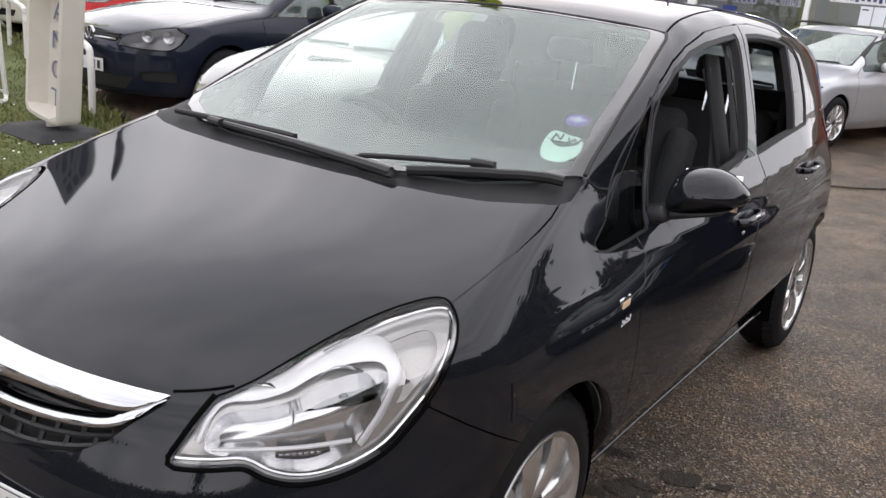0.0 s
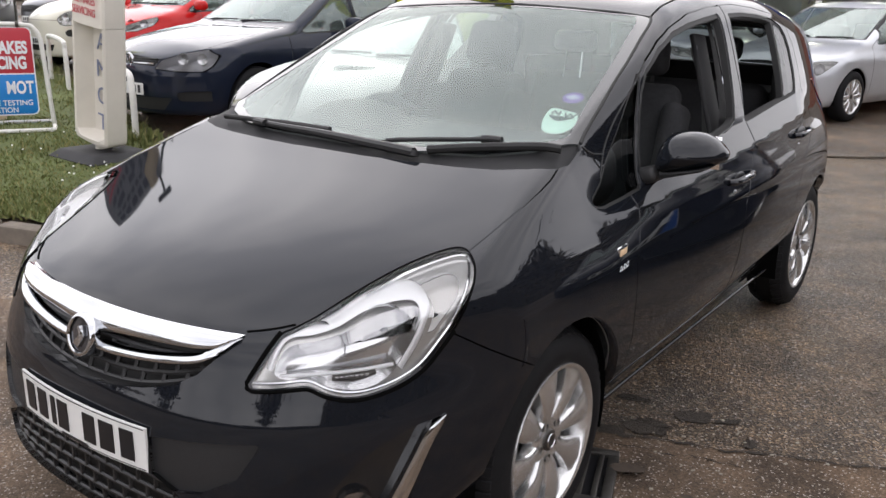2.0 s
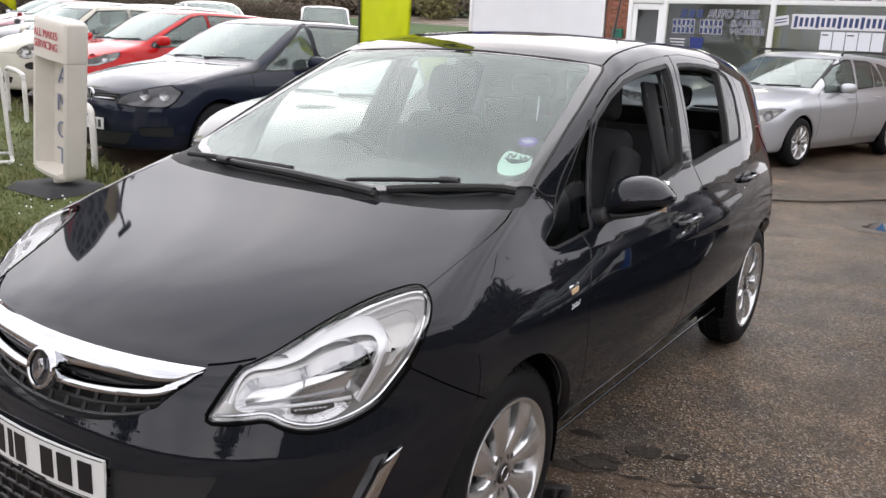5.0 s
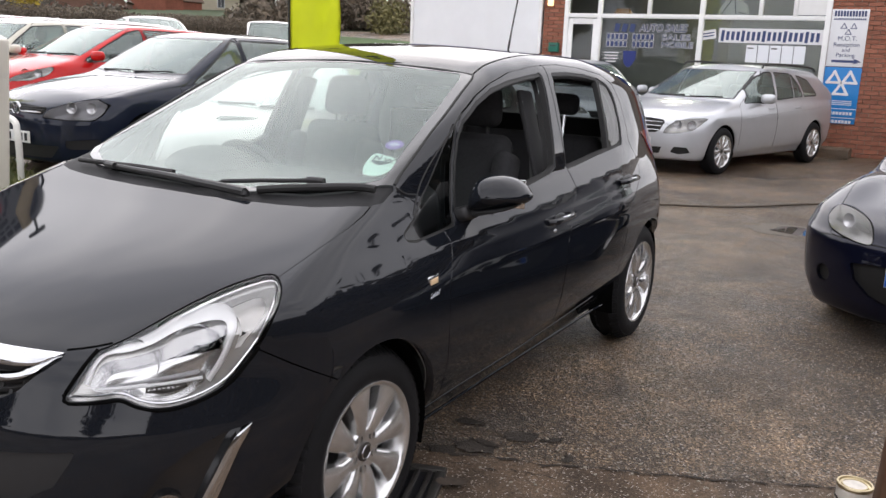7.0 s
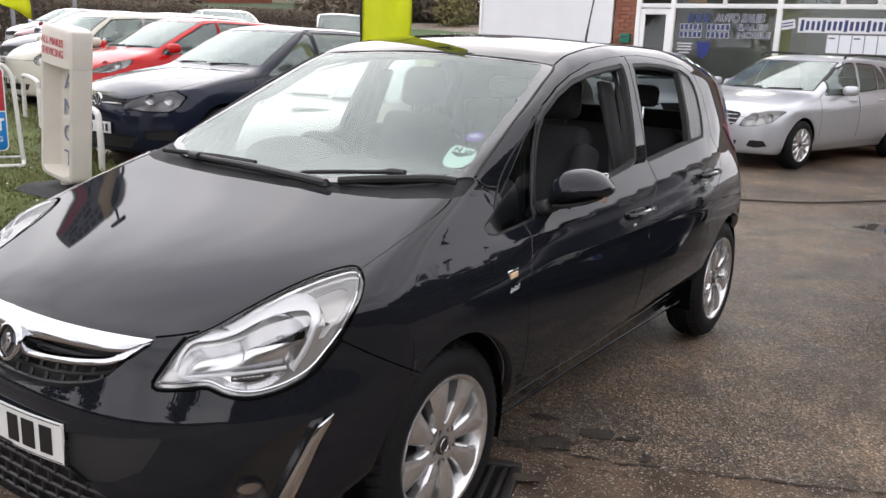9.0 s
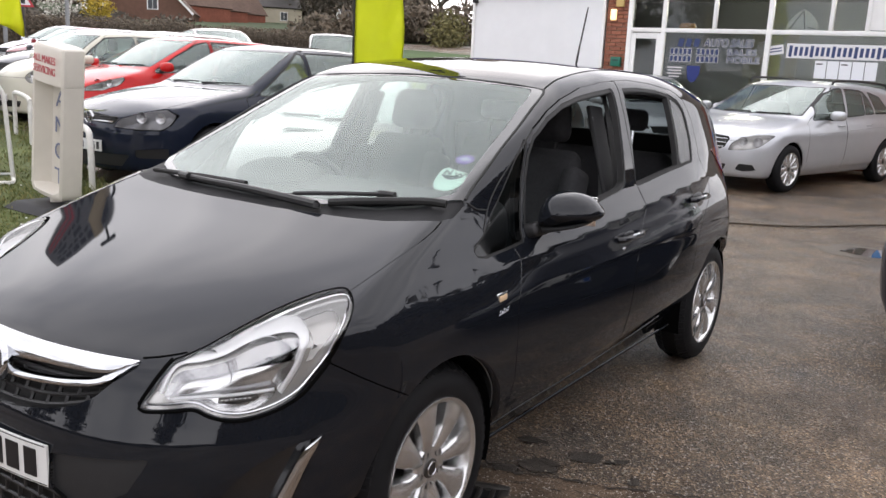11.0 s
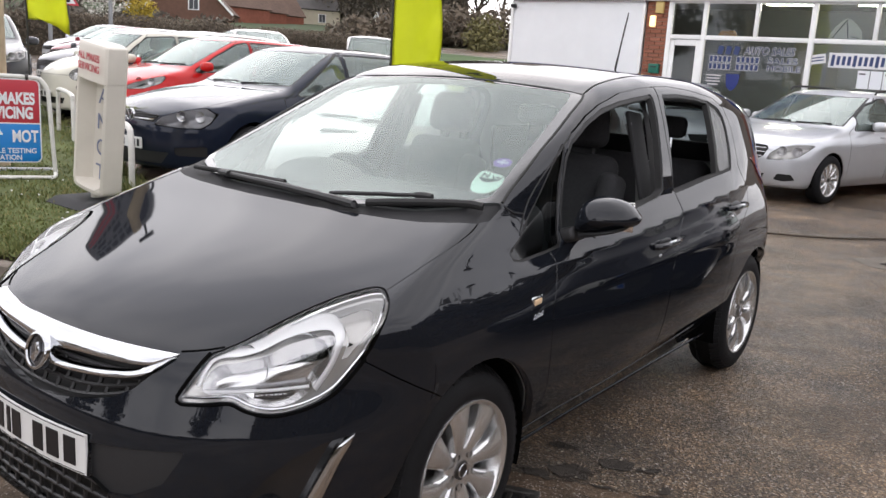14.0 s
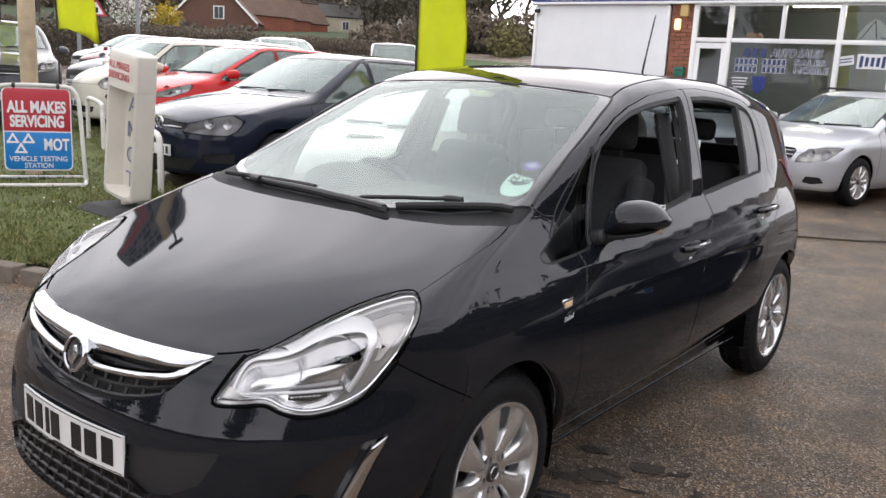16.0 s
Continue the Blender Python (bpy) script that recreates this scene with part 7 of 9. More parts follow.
# inside the shop
for x, l in ((-2.95, 0.95), (-1.35, 0.8), (-0.5, 0.6)):
    tl = thing("strip_light", pose(x, Y + 1.6, 3.0), "lit fluorescent strip light under the shop ceiling", "ceiling light", "strip lights")
    part("tube", box((l, 0.05, 0.04), (0, 0, 0.02), 0.01), mat("strip_light_glow", (1.0, 0.95, 0.72), emit=90.0), tl)
    part("batten", box((l + 0.06, 0.08, 0.04), (0, 0, 0.065), 0.006), WHITEPAINT, tl)
tagged(part("roof_sign", box((0.36, 0.10, 0.10), (-3.62, Y + 0.15, 2.37), 0.02, None, 2, (0.7, 0.7)), mat("amber_plastic", (0.55, 0.24, 0.04), rough=0.5, var=0.1), None), "orange wedge-shaped lamp sign on the transom", "sign")
tagged(part("notice_board", box((0.8, 0.03, 0.6), (-3.2, Y + 3.95, 1.75)), mat("pale_board", (0.4, 0.38, 0.33), rough=0.8, var=0.2, scale=6), None, smooth=0), "pale notice board on the back wall", "notice board")
for x in (-2.35, -1.75):
    tagged(part("curtain", prism([(-0.09 + 0.02 * (i % 2), 0) if i == 0 else (-0.09, 0) for i in range(1)] + [(0.09, 0), (0.11, 1.8), (-0.10, 1.8)], 0.03, "y", (x, Y + 0.35, 0.45)), mat("beige_curtain", (0.38, 0.34, 0.26), rough=0.9, var=0.12, scale=12), None), "narrow beige curtain beside the window post", "curtain")
sculpt = thing("window_cutout", pose(-1.6, Y + 0.25, 2.33), "pale cut-out shape standing on the transom", "display")
part("panel", prism([(-0.28, 0), (0.28, 0), (0.24, 0.16), (0.10, 0.30), (0.0, 0.36), (-0.14, 0.26), (-0.25, 0.10)], 0.03, "y"), mat("pale_card", (0.82, 0.80, 0.74), rough=0.8, var=0.1), sculpt)
for a, b in (((-0.2, 0.02), (0.0, 0.33)), ((0.05, 0.02), (0.0, 0.33)), ((0.1, 0.05), (0.22, 0.02))):
    part("dark_line", tube([(a[0], -0.02, a[1]), (b[0], -0.02, b[1])], 0.008, 6), INK, sculpt)
# doorstep
tagged(part("doorstep", box((0.85, 0.55, 0.16), (0.25, Y - 0.28, 0.08), 0.02), CONCRETE, None), "worn concrete step against the brick wall", "step")


# ---- verge: signs, rails, flags ----
WHITE_TUBE = mat("white_painted_tube", (0.66, 0.65, 0.61), rough=0.5, var=0.12, scale=12, bump=0.1, bscale=80)
CREAM_PLASTIC = mat("weathered_cream_plastic", (0.66, 0.62, 0.55), rough=0.45, var=0.10, scale=5)
SIGN_RED = mat("sign_red", (0.48, 0.042, 0.06), rough=0.4, var=0.05, scale=6)
NEON = mat("neon_yellow_cloth", (0.72, 0.77, 0.04), rough=0.7, var=0.06, scale=5)
NEON_DARK = mat("dark_flag_print", (0.03, 0.03, 0.025), rough=0.8, var=0.1)
RUST = mat("rusty_cream_pole", (0.46, 0.37, 0.24), rough=0.7, var=0.35, scale=9, bump=0.2, bscale=40)


def text_part(text, size, at, material, parent, width=None, rot=None, name="letters", squeeze=1.0, bold=0.0):
    bm = lettering(text, size, 0.003, "CENTER", squeeze, 0.0, bold)
    if width:
        xv = [v.co.x for v in bm.verts]
        bmesh.ops.scale(bm, vec=(width / (max(xv) - min(xv)), 1, 1), verts=bm.verts[:])
    if rot:
        bm.transform(pose(0, 0, 0, *rot))
    bm.transform(pose(*at))
    return part(name, bm, material, parent, smooth=0)


def on_lot(x, y, rz=0.0):
    return pose(x, y, lot(x, y), 0, 0, rz)


# tall plastic sign post on a black foot: one lens-shaped column with a hollowed front
py = thing("sign_post", on_lot(-4.62, 2.13, -3), "tall cream plastic sign post with hollow front on black foot", "sign")
back = [(-0.205 + 0.41 * k / 14, 0.10 + 0.045 * math.sin(math.pi * k / 14)) for k in range(15)]
full = back[::-1] + [(-0.228, 0.07), (-0.235, -0.09)] + [(-0.215 + 0.43 * k / 6, -0.105 - 0.02 * math.sin(math.pi * k / 6)) for k in range(7)] + [(0.235, -0.09), (0.228, 0.07)]
hollow = back[::-1] + [(-0.228, 0.07), (-0.235, -0.09)] + [(-0.222, -0.108), (-0.205, -0.10), (-0.13, 0.02), (0.0, 0.035), (0.13, 0.02), (0.205, -0.10), (0.222, -0.108)] + [(0.235, -0.09), (0.228, 0.07)]


def column(sections, levels):
    """A skin over outlines stacked at levels (z, size)."""
    bm = bmesh.new()
    rings = [[bm.verts.new((x * k, y * k, z)) for x, y in sec] for sec, (z, k) in zip(sections, levels)]
    n = len(rings[0])
    for A, B in zip(rings, rings[1:]):
        for i in range(n):
            bm.faces.new((A[i], A[(i + 1) % n], B[(i + 1) % n], B[i]))
    bm.faces.new(rings[0][::-1])
    bm.faces.new(rings[-1])
    bmesh.ops.recalc_face_normals(bm, faces=bm.faces[:])
    bm.transform(Matrix.Rotation(radians(7.5), 4, "Y"))
    return bm


part("body", column([full, full, full, hollow, hollow], [(0.13, 0.93), (0.145, 0.98), (0.165, 1.0), (0.20, 1.0), (1.06, 0.985)]), CREAM_PLASTIC, py, smooth=0.5)
part("head", column([full] * 6, [(1.062, 0.988), (1.07, 0.995), (1.33, 0.98), (1.35, 0.96), (1.362, 0.90), (1.366, 0.8)]), CREAM_PLASTIC, py, smooth=0.5)
LEAN = Matrix.Rotation(radians(7.5), 4, "Y")


def on_column(text, size, z, y, material, width, squeeze=1.0):
    bm = lettering(text, size, 0.003, "CENTER", squeeze)
    xv = [v.co.x for v in bm.verts]
    if width:
        bmesh.ops.scale(bm, vec=(width / (max(xv) - min(xv)), 1, 1), verts=bm.verts[:])
    bm.transform(LEAN @ pose(0, y, z))
    part("letters", bm, material, py, smooth=0)


on_column("ALL MAKES", 0.085, 1.25, -0.130, SIGN_RED, 0.33)
on_column("SERVICING", 0.085, 1.165, -0.130, SIGN_RED, 0.33)
for i, ch in enumerate("AMOT"):
    on_column(ch, 0.19, 0.92 - 0.215 * i, 0.012, mat("faded_blue_letters", (0.16, 0.18, 0.27), rough=0.5, var=0.15, scale=30), 0.14)
part("stem", cyl(0.05, 0.14, pose(0, 0, 0.08), 20), CREAM_PLASTIC, py)
part("foot", box((0.72, 0.62, 0.07), (0, 0, 0.025), 0.03, None, 3, (0.75, 0.75)), mat("black_rubber_foot", (0.025, 0.025, 0.027), rough=0.7, var=0.25, scale=12), py)

# swing board in a bent tube frame
ab = thing("swing_sign", on_lot(-6.42, 2.27, 60), "red and blue swing sign in a white tube frame", "sign")
half = [(-0.43, 0, 0.03), (-0.415, 0, 0.3), (-0.392, 0, 0.75), (-0.378, 0, 0.86), (-0.335, 0, 0.935), (-0.27, 0, 0.965)]
part("frame", tube(smooth_line(half + [(0, 0, 0.975)] + [(-p[0], 0, p[2]) for p in half[::-1]], 5), 0.021, 10), WHITE_TUBE, ab)
for x in (-0.43, 0.43):
    part("foot_tube", tube(smooth_line([(x * 0.93, -0.30, 0.022), (x, -0.26, 0.022), (x, 0, 0.022), (x, 0.26, 0.022), (x * 0.93, 0.30, 0.022)], 4), 0.019, 10), WHITE_TUBE, ab)
for y in (-0.3, 0.3):
    part("cross_tube", tube([(-0.40, y, 0.022), (0.40, y, 0.022)], 0.018, 10), WHITE_TUBE, ab)


def rounded(w, z0, z1, r, low, high):
    """Outline in x and z with rounded corners at its foot or head."""
    pts = []
    for cx, cz, a0, on in ((-w + r, z0 + r, 180, low), (w - r, z0 + r, 270, low), (w - r, z1 - r, 0, high), (-w + r, z1 - r, 90, high)):
        if on:
            pts += [(cx + r * math.cos(radians(a0 + 18 * k)), cz + r * math.sin(radians(a0 + 18 * k))) for k in range(6)]
        else:
            pts.append((math.copysign(w, cx), z0 if cz < (z0 + z1) / 2 else z1))
    return pts


part("blue_panel", prism(rounded(0.302, 0.14, 0.512, 0.05, True, False), 0.02, "y", bevel=0.002), SIGNB, ab)
part("red_panel", prism(rounded(0.302, 0.522, 0.940, 0.05, False, True), 0.02, "y", bevel=0.002), SIGN_RED, ab)
part("white_line", box((0.604, 0.022, 0.012), (0, 0, 0.517)), SIGNW, ab, smooth=0)
part("white_backing", prism(rounded(0.313, 0.128, 0.952, 0.055, True, True), 0.012, "y"), SIGNW, ab, smooth=0)
text_part("ALL MAKES", 0.155, (0, -0.014, 0.755), SIGNW, ab, 0.535, bold=0.0065)
text_part("SERVICING", 0.155, (0, -0.014, 0.615), SIGNW, ab, 0.49, bold=0.0065)
text_part("MOT", 0.16, (0.167, -0.014, 0.385), SIGNW, ab, 0.232, bold=0.005)
text_part("VEHICLE TESTING", 0.07, (0, -0.014, 0.245), SIGNW, ab, 0.53, bold=0.001)
text_part("STATION", 0.07, (0, -0.014, 0.178), SIGNW, ab, 0.26, bold=0.001)
for cx, cz in ((-0.228, 0.445), (-0.088, 0.445), (-0.158, 0.345)):
    triangle_ring(ab, cx, cz, 0.074, 0.019, SIGNW, -0.013)
for x in (-0.2, 0.2):
    part("hanger", tube([(x, 0, 0.97), (x, 0, 0.935)], 0.009, 8), DARK_METAL, ab)
    part("hanger_clip", cyl(0.027, 0.03, pose(x, 0, 0.972, 0, 90, 0), 12), DARK_METAL, ab)


def hoop(x0, y0, x1, y1, h=0.46):
    m = thing("hoop_rail", pose(0, 0, 0), "bent white steel hoop rail set in the verge", "barrier", "hoop rails along the verge")
    z0, z1 = lot(x0, y0), lot(x1, y1)
    d = Vector((x1 - x0, y1 - y0, 0))
    d.normalize()
    a, b = Vector((x0, y0, z0 - 0.03)), Vector((x1, y1, z1 - 0.03))
    pts = [a, a + Vector((0, 0, h * 0.55)), a + Vector((0, 0, h * 0.85)) + d * 0.03, a + Vector((0, 0, h)) + d * 0.14, b + Vector((0, 0, h)) - d * 0.14, b + Vector((0, 0, h * 0.85)) - d * 0.03, b + Vector((0, 0, h * 0.55)), b]
    part("bent_tube", tube(smooth_line(pts, 5), 0.030, 12), WHITE_TUBE, m)
    return m


hoop(-5.12, 2.80, -5.95, 3.14, 0.60)
hoop(-8.58, 4.23, -9.75, 4.68, 0.62)
hoop(-2.90, 1.92, -3.42, 2.12, 0.38)
hoop(-6.75, 3.47, -7.6, 3.82, 0.6)


def flag(name, x, y, z0, z1, w, rz, lean=0.0, label="neon yellow feather flag on a dark pole", cutaway=0.0, tip=1.0, prints=((0.25, 0.75, 0.62, 0.10), (0.3, 0.55, 0.70, 0.12), (0.55, 0.8, 0.78, 0.07))):
    g = thing("feather_flag", on_lot(x, y, rz), label, "flag", "neon flags")
    zb = z0 - lot(x, y)
    zt = z1 - lot(x, y)
    bm = bmesh.new()
    cols = []
    for j in range(57):
        t = j / 56
        z = zb + (zt - zb) * t
        row = []
        for i in range(17):
            u = i / 16
            wz = z + (0.0 if j else cutaway * (u - 0.5))
            wave = 0.09 * math.sin(2.4 * z + 5 * u) * u + 0.045 * math.sin(6 * z + 9 * u) * u + 0.02 * math.sin(11 * z - 14 * u) * u
            row.append(bm.verts.new((w * u * (1 - 0.10 * t) * (1 - max(0.0, (t - tip) / (1 - tip)) ** 1.6 if tip < 1 else 1.0) + 0.02 * math.sin(5 * z) * u + lean * t, wave, wz)))
        cols.append(row)
    for A, B in zip(cols, cols[1:]):
        for i in range(16):
            bm.faces.new((A[i], A[i + 1], B[i + 1], B[i]))
    q = bmesh.ops.solidify(bm, geom=bm.faces[:], thickness=0.003)
    bmesh.ops.recalc_face_normals(bm, faces=bm.faces[:])
    part("cloth", bm, NEON, g, smooth=3)
    part("pole", tube([(-0.012, 0, -0.02), (-0.012, 0, zb), (lean - 0.012, 0, zt + 0.05)], 0.013, 8), NEON_DARK, g)
    for k, (u0, u1, zz, hh) in enumerate(prints):
        part("print", box((w * (u1 - u0), 0.012, hh), (w * (u0 + u1) / 2 + lean * zz, 0.0, zb + (zt - zb) * zz), 0.0, (0, 20 - 25 * k, 0)), NEON_DARK, g)
    return g


flag("a", -4.28, 5.55, 0.95, 6.7, 0.54, 40, tip=0.72, prints=((0.3, 0.8, 0.33, 0.16), (0.45, 0.7, 0.40, 0.12), (0.25, 0.6, 0.72, 0.22), (0.2, 0.75, 0.78, 0.16), (0.1, 0.4, 0.90, 0.5)))
flag("b", -9.62, 4.22, 1.72, 3.5, 0.56, 28, -0.06, cutaway=-0.3)
flag("c", -13.6, 5.3, 2.35, 3.9, 0.5, 28)

# rusty pole with the forecourt board on top
BOARD_BAR = mat("dark_board_print", (0.03, 0.03, 0.04), rough=0.5, var=0.1)
pole = thing("sign_pole", on_lot(-7.05, 2.52, 60), "tall rust-streaked cream pole carrying a forecourt board", "sign pole")
part("post", cyl(0.085, 3.85, pose(0, 0, 1.905), 20), RUST, pole)
part("board", box((1.4, 0.10, 0.62), (0, 0, 3.52), 0.01), mat("grey_board", (0.15, 0.15, 0.155), rough=0.4, var=0.08, scale=4), pole)
for z in (3.25, 3.31):
    part("red_line", box((1.30, 0.012, 0.028), (0, -0.052, z), 0.002), SIGN_RED, pole)
for row, (z, hh, n) in enumerate(((3.39, 0.04, 16), (3.48, 0.06, 5), (3.58, 0.045, 14), (3.70, 0.10, 11))):
    for i in range(n):
        part("board_bar", box((1.25 / n * (0.72 if row != 1 else 0.5), 0.008, hh), (-0.62 + 1.25 * (i + 0.5) / n, -0.053, z)), BOARD_BAR, pole, smooth=0)
part("lamp_arm", tube([(0.1, 0, 3.82), (0.1, -0.1, 3.93), (0.1, -0.3, 3.95)], 0.018, 8), DARK_METAL, pole)
part("flood_lamp", box((0.22, 0.14, 0.09), (0.1, -0.36, 3.93), 0.02, (25, 0, 0)), INK, pole)

# ---- forecourt bits ----
dr = thing("drain_cover", pose(0.665, 0.335, 0.003, 0, 0, 20), "dark cast-iron drain cover in a square frame", "drain cover")
for sx, sy, w, d in ((0, -0.15, 0.34, 0.035), (0, 0.15, 0.34, 0.035), (-0.155, 0, 0.035, 0.266), (0.155, 0, 0.035, 0.266)):
    part("frame_bar", box((w, d, 0.03), (sx, sy, 0.004), 0.004), DARK_METAL, dr)
part("pit", box((0.28, 0.27, 0.01), (0, 0, 0.0)), INK, dr)
for i in range(6):
    part("grate_bar", box((0.018, 0.262, 0.02), (-0.115 + 0.046 * i, 0, 0.006), 0.003), DARK_METAL, dr)
hose = part("hose", tube(smooth_line([(-1.6, 6.2, 0.016), (-0.9, 6.52, 0.016), (-0.38, 6.88, 0.016), (0.28, 7.31, 0.016), (0.98, 8.2, 0.016), (1.7, 8.75, 0.016), (2.6, 9.0, 0.012)], 8), 0.010, 8), mat("brown_hose", (0.05, 0.035, 0.02), rough=0.6, var=0.2), None)
tagged(hose, "thin dark brown hose lying across the tarmac", "hose")
WET = mat("wet_tarmac", (0.080, 0.063, 0.047), rough=0.42, var=0.35, scale=30, bump=0.2, bscale=90)


def pool(name, cx, cy, rx, ry, seed, z, material, label):
    bm = bmesh.new()
    vs = []
    for k in range(64):
        a = 2 * math.pi * k / 64
        r = 1 + 0.4 * noise.noise((math.cos(a) * 1.5, math.sin(a) * 1.5, seed)) + 0.12 * noise.noise((math.cos(a) * 5, math.sin(a) * 5, seed))
        vs.append(bm.verts.new((cx + rx * r * math.cos(a), cy + ry * r * math.sin(a), z)))
    bm.faces.new(vs)
    return tagged(part(name, bm, material, None), label, "puddle", kind="structure")


pool("wet_patch", 1.02, 6.36, 0.42, 0.28, 2, 0.003, WET, "damp margin round a shallow puddle")
pool("water", 1.08, 6.40, 0.29, 0.19, 5, 0.006, mat("puddle_water", (0.05, 0.045, 0.038), rough=0.02, spec=0.8), "shallow puddle on the tarmac")
tin = thing("paint_tin", pose(2.06, 1.06, 0.004), "white paint tin with open rim standing on concrete", "paint tin")
bm = lathe([(0.0, 0.0005), (0.0, 0.054), (0.004, 0.056), (0.116, 0.056), (0.118, 0.0005)], 32)
bm.transform(pose(0, 0, 0, 0, -90, 0))
part("can", bm, mat("cream_tin", (0.66, 0.63, 0.57), rough=0.35, metal=0.2, var=0.2, scale=20), tin)
bm = lathe([(0.114, 0.0575), (0.122, 0.059), (0.126, 0.057), (0.126, 0.051), (0.119, 0.049), (0.117, 0.044), (0.123, 0.042), (0.123, 0.038), (0.112, 0.037)], 32)
bm.transform(pose(0, 0, 0, 0, -90, 0))
part("rim", bm, mat("brassy_tin_rim", (0.52, 0.44, 0.28), rough=0.3, metal=0.9, var=0.25, scale=40), tin, "brass-coloured lid seat")
part("paint_surface", cyl(0.038, 0.006, pose(0, 0, 0.116), 24), mat("dried_paint", (0.62, 0.58, 0.52), rough=0.5, var=0.3, scale=40), tin, "dried cream paint")
for k in range(5):
    part("label_bar", box((0.003, 0.030, 0.006), (0.0565 * math.cos(radians(205 + 18 * k)), 0.0565 * math.sin(radians(205 + 18 * k)), 0.075 - 0.012 * (k % 3)), 0.0, (0, 0, 205 + 18 * k)), INK, tin, smooth=0)
part("handle", tube(smooth_line([(0.058, 0, 0.10), (0.066, 0.02, 0.07), (0.068, 0.04, 0.045), (0.05, 0.05, 0.03)], 4), 0.0018, 6), DARK_METAL, tin)
tagged(part("wooden_post", box((0.075, 0.075, 0.34), (2.165, 0.985, 0.172), 0.008, (0, 2, 15)), mat("brown_wood", (0.085, 0.042, 0.022), rough=0.7, var=0.3, scale=12), None), "short brown wooden post on the concrete", "post")

# cracks, and the broken edge where concrete meets tarmac
CRACK = mat("crack_dirt", (0.034, 0.027, 0.021), rough=0.95, var=0.4, scale=40)
BROKEN = mat("broken_tarmac", (0.042, 0.034, 0.027), rough=0.9, var=0.6, scale=60, bump=1.0, bscale=140)


def ragged(cx, cy, rx, ry, seed, z, material, name, rz=0.0, n=90):
    """A flat patch with a torn outline."""
    bm = bmesh.new()
    vs = []
    for k in range(n):
        a = 2 * math.pi * k / n
        r = 1 + 0.35 * noise.noise((math.cos(a) * 1.6, math.sin(a) * 1.6, seed)) + 0.22 * noise.noise((math.cos(a) * 5, math.sin(a) * 5, seed)) + 0.12 * noise.noise((math.cos(a) * 16, math.sin(a) * 16, seed))
        p = Vector((rx * r * math.cos(a), ry * r * math.sin(a), 0))
        p.rotate(Euler((0, 0, radians(rz))))
        vs.append(bm.verts.new((cx + p.x, cy + p.y, z)))
    bm.faces.new(vs)
    return tagged(part(name, bm, material, None, smooth=0), kind="structure")


def crack(pts, w, name="crack"):
    bm = bmesh.new()
    P = smooth_line([(x, y, 0) for x, y in pts], 24)
    prev = None
    for i, p in enumerate(P):
        j = 0.03 * noise.noise((p.x * 7, p.y * 7, 3)) + 0.016 * noise.noise((p.x * 34, p.y * 34, 7))
        ww = w * max(0.08, 0.55 + 1.3 * noise.noise((p.x * 24, p.y * 24, 1))) * min(1, 4 * i / len(P) + 0.1, 4 * (len(P) - i) / len(P) + 0.1)
        a, b = bm.verts.new((p.x, p.y + j - ww, 0.0085)), bm.verts.new((p.x, p.y + j + ww * 0.8, 0.0085))
        if prev:
            bm.faces.new((prev[0], a, b, prev[1]))
        prev = (a, b)
    bmesh.ops.recalc_face_normals(bm, faces=bm.faces[:])
    return tagged(part(name, bm, CRACK, None, smooth=0), kind="structure")


crack([(0.3, 0.52), (0.62, 0.65), (1.0, 0.80), (1.32, 0.93), (1.7, 1.10), (2.1, 1.31), (3.2, 1.84), (4.4, 2.4)], 0.010)
crack([(0.66, 0.60), (0.82, 0.635), (1.0, 0.70), (1.16, 0.735)], 0.005)
crack([(0.72, 0.66), (0.70, 0.60), (0.74, 0.55)], 0.003)
crack([(0.92, 0.76), (0.88, 0.70), (0.84, 0.64)], 0.003)
crack([(0.60, 0.86), (0.78, 0.84), (0.90, 0.90), (0.98, 1.0)], 0.006)
crack([(0.86, 0.78), (0.90, 0.86), (0.90, 0.90)], 0.005)
crack([(1.08, 0.84), (1.10, 0.90), (1.06, 0.96)], 0.008)
crack([(1.2, 0.66), (1.4, 0.70), (1.6, 0.73)], 0.003)
crack([(-2.6, 0.2), (-2.9, -0.1), (-3.4, -0.2), (-4.2, -0.6)], 0.004)
for k, (cx, cy, rx, ry, rz) in enumerate(((0.76, 0.80, 0.085, 0.055, 25), (0.86, 0.98, 0.075, 0.045, 30), (0.66, 0.70, 0.06, 0.03, 15), (1.09, 0.90, 0.022, 0.035, 0), (0.98, 1.02, 0.05, 0.02, 40), (0.62, 0.98, 0.06, 0.03, 10))):
    ragged(cx, cy, rx, ry, 3.1 * k, 0.0045, BROKEN, "tarmac_hole", rz)
for k, (cx, cy, rx, ry, rz) in enumerate(((0.83, 0.46, 0.05, 0.03, 30), (1.05, 0.42, 0.02, 0.014, 10))):
    ragged(cx, cy, rx, ry, 9 + 3.1 * k, 0.0225, mat("mud_patch", (0.06, 0.045, 0.034), rough=0.9, var=0.3, scale=40), "mud_patch", rz)

